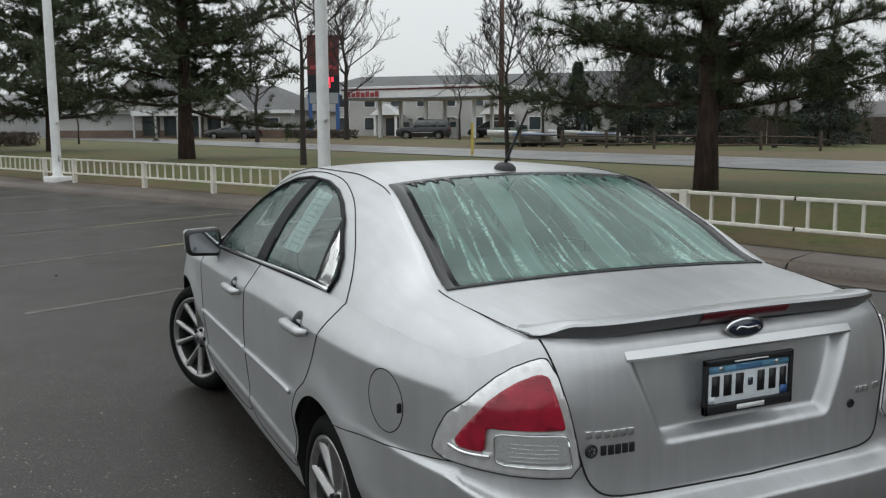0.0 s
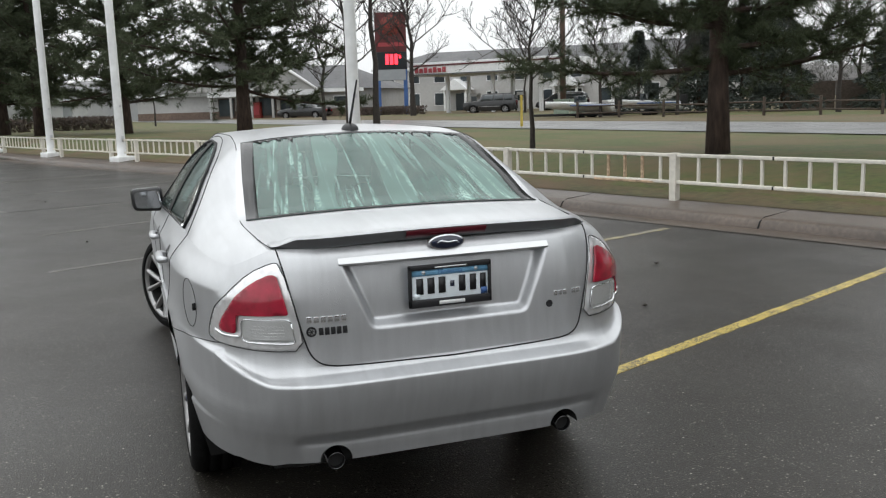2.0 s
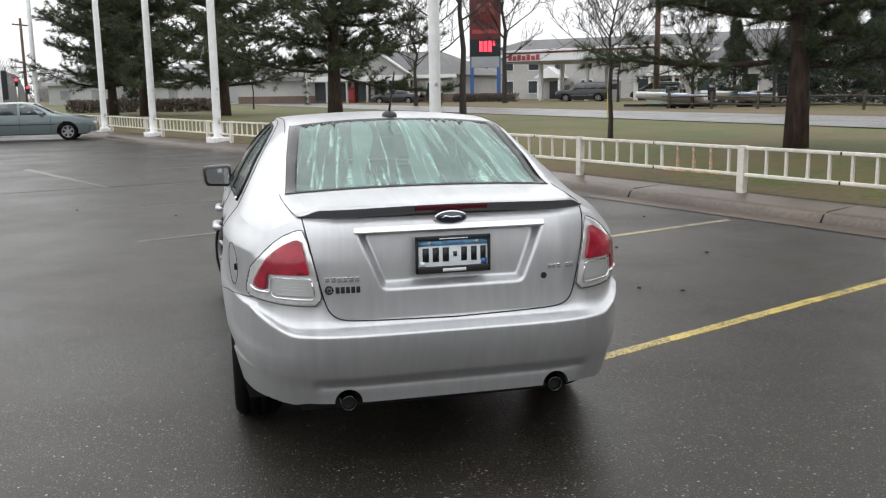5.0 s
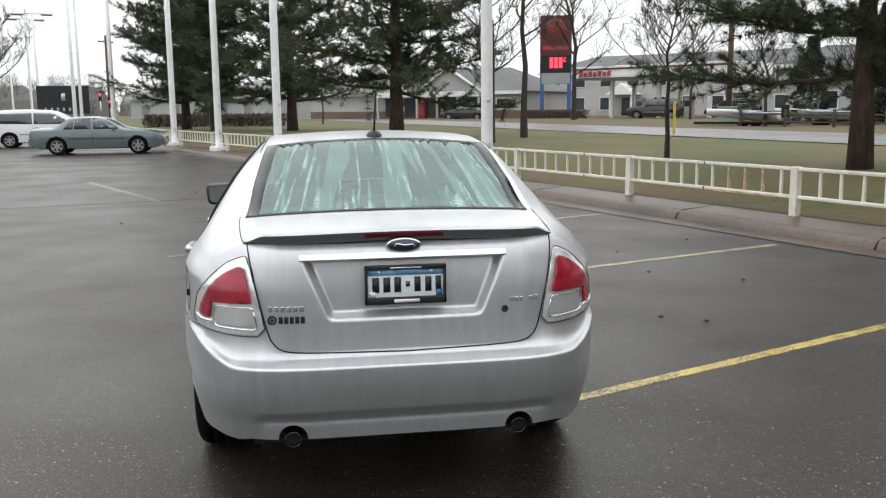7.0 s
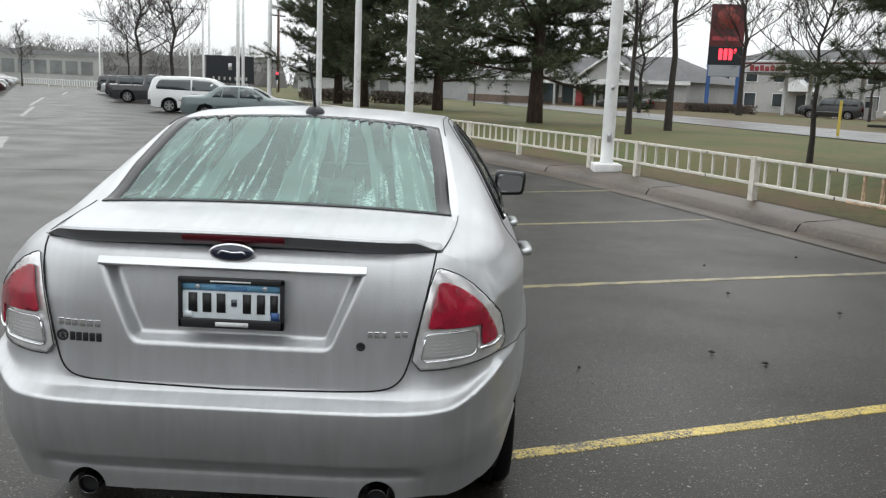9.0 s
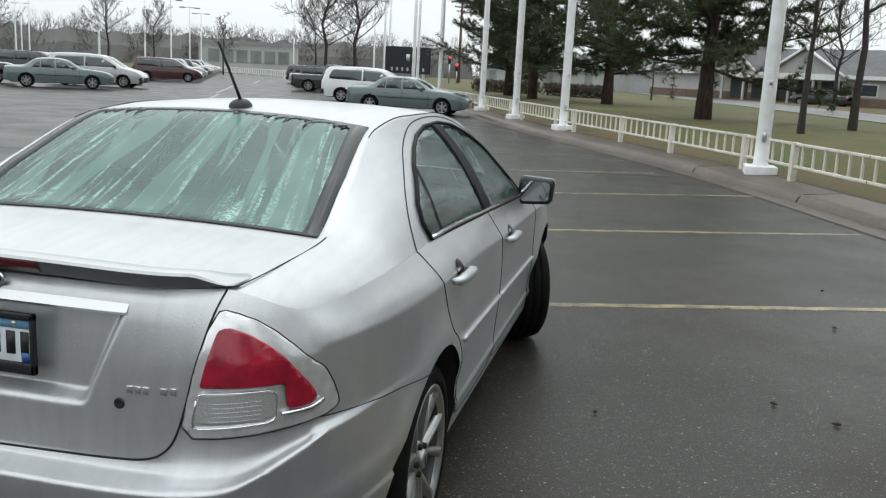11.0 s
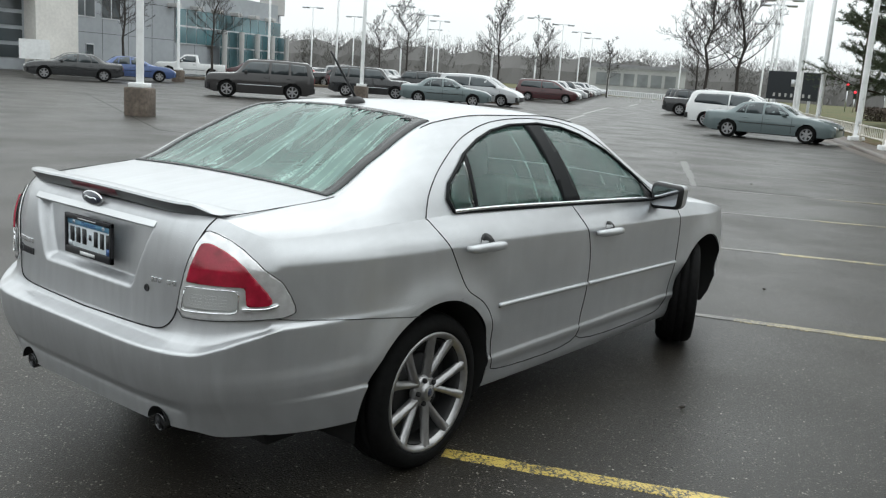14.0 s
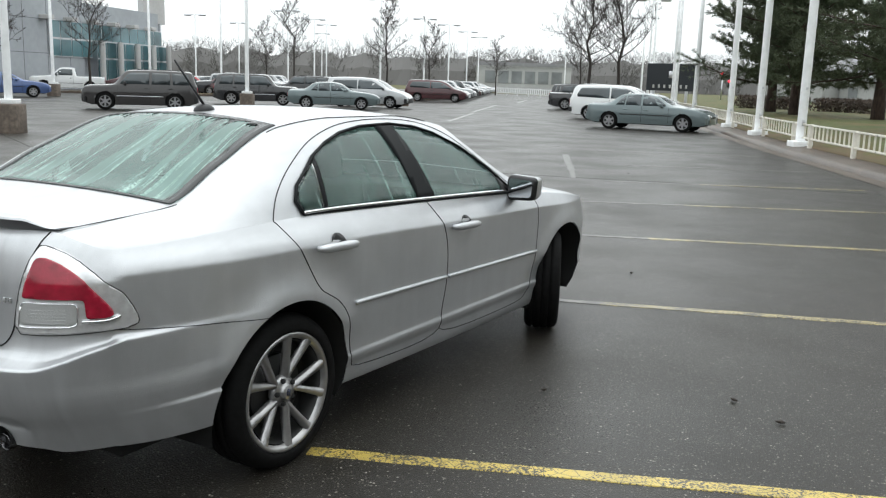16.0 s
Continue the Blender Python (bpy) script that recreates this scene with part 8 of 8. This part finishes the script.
ps = thing("pylon_sign", "white dealership pylon sign with plain blue bars", "sign", pose(-72.0, 63.7, 0, 0, 0, 110))
part("panel", boxed(-2.2, 2.2, -0.3, 0.3, 6.6, 9.2, 0.03), "siding", ps, smooth=False)
for x in (-1.5, 1.5):
    part("sign_post", boxed(x - 0.15, x + 0.15, -0.15, 0.15, 0, 6.6), "satin", ps, smooth=False)
for k in range(5):
    part("letter_bar", boxed(-0.9 + 0.55 * k, -0.52 + 0.55 * k, 0.29, 0.34, 7.2, 8.3), "sign_blue", ps, "plain blue bar" if k == 0 else "", smooth=False)
sheet_building("far_store", "long grey low store beyond the lot", (-75.0, 138.3), (-60.0, 145.6), 12, 0.3, 4.6, 4.6, "far_wall", "far_roof", [(0.15 + 0.14 * k, 1.4, 3.4, 1.7) for k in range(6)], None, "", "far_roof", "far_glass")
rs = thing("road_sign", "white sign board near the building", "sign", pose(-47.0, 24.5, 0, 0, 0, 60))
part("board", boxed(-0.8, 0.8, -0.04, 0.04, 0.9, 2.0), "white_paint", rs, smooth=False)
part("leg", boxed(-0.05, 0.05, -0.04, 0.04, 0, 0.9), "satin", rs, smooth=False)


# ---------------------------------------------------------------- distance
def far_woods(a, b, height, depth, seed):
    """A dense band of distant leafless woodland with an uneven skyline."""
    rnd = random.Random(seed)
    a, b = Vector(a), Vector(b)
    d = (b - a).normalized()
    ac = Vector((-d.y, d.x, 0))
    V, F = [], []
    n = int((b - a).length / 0.95)
    for k in range(n):
        at_ = (k + rnd.random()) / n
        p = a.lerp(b, at_) + ac * depth * rnd.random()
        h = height * (0.72 + 0.22 * noise.noise(Vector((at_ * 40, seed, 0))) + 0.22 * rnd.random())
        w = h * (0.14 + 0.10 * rnd.random())
        for _ in range(130):
            u = rnd.random() ** 0.85
            wide = w * (1.0 - 0.55 * u)
            q = p + Vector((rnd.gauss(0, wide * 0.7), rnd.gauss(0, wide * 0.7), h * u * 0.93))
            up_ = Vector((rnd.gauss(0, 0.6), rnd.gauss(0, 0.6), 0.8)).normalized() * h * (0.08 + 0.08 * rnd.random())
            sd = d * (0.12 + 0.16 * rnd.random()) * (1.15 - u)
            i = len(V)
            V.extend((q - sd, q + sd, q + up_))
            F.append((i, i + 1, i + 2))
    # the closed lower mass of trunks and brush
    m = int((b - a).length / 2.5)
    k0 = len(V)
    for k in range(m + 1):
        p = a.lerp(b, k / m)
        h = height * (0.60 + 0.16 * noise.noise(Vector((k * 0.31, seed, 3))) + 0.12 * noise.noise(Vector((k * 1.7, seed, 9))))
        for o, f in ((2, 0.0), (4, 0.55), (9, 1.0), (18, 1.02), (26, 0.0)):
            V.append(p + ac * (o + 1.5 * noise.noise(Vector((k * 0.9, o, seed)))) + Vector((0, 0, h * f)))
        if k:
            i = k0 + 5 * (k - 1)
            F.extend((i + q, i + q + 1, i + q + 6, i + q + 5) for q in range(4))
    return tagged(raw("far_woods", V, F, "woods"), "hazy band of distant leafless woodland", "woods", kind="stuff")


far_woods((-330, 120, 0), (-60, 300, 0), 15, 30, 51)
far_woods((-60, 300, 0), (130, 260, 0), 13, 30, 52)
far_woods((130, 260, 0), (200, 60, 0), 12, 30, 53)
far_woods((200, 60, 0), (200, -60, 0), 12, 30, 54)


# ---------------------------------------------------------------- unseen blocks added out of view to darken the car's low reflections
for px, py, turn, wide, tall, lab in ((-45.0, -36.0, 0, 92, 6.5, "plain long grey-brown service building closing the lot"), (47.0, -30.0, 100, 34, 8.5, "plain grey-brown building across the street")):
    bk = thing("service_building", lab, "building", pose(px, py, 0, 0, 0, turn))
    part("wall", boxed(0, wide, -16 if turn == 0 else -12, 0, 0, tall), "brown_brick", bk, smooth=False)
    part("roof", boxed(-0.3, wide + 0.3, -16.3 if turn == 0 else -12.3, 0.3, tall, tall + 0.4), "roof", bk, smooth=False)
    for k in range(int(wide / 7.8)):
        part("bay_door", boxed(3 + 7.6 * k, 7.2 + 7.6 * k, -0.02, 0.06, 0, 4.2), "window", bk, smooth=False)

# fallen leaves and grit on the asphalt
LEAVES = [(2.29, 3.06), (2.57, 2.87), (3.02, 6.08), (4.15, 6.77), (2.9, 4.85), (0.72, 5.88), (1.39, 2.6), (-3.0, 10.0), (-6.5, 20.5), (-2.5, 14.8), (-4.16, 21.3), (-1.6, 8.9), (3.6, 4.3)]
rnd = random.Random(9)
for x, y in LEAVES:
    bm = bmesh.new()
    r = 0.018 + 0.02 * rnd.random()
    ring = []
    for k in range(9):
        a = 2 * math.pi * k / 9
        q = r * (0.6 + 0.6 * rnd.random())
        ring.append(bm.verts.new((q * math.cos(a), 0.55 * q * math.sin(a), 0.006 + 0.010 * rnd.random())))
    top_v = bm.verts.new((0, 0, 0.022))
    low_v = bm.verts.new((0, 0, 0.0))
    for k in range(9):
        bm.faces.new((ring[k], ring[(k + 1) % 9], top_v))
        bm.faces.new((ring[(k + 1) % 9], ring[k], low_v))
    ob = tagged(part("fallen_leaf", bm, "leaf", None), "curled dark brown leaf on wet asphalt", "leaf", "fallen leaves")
    ob.matrix_world = pose(x, y, 0.004, 0, 0, 360 * rnd.random())
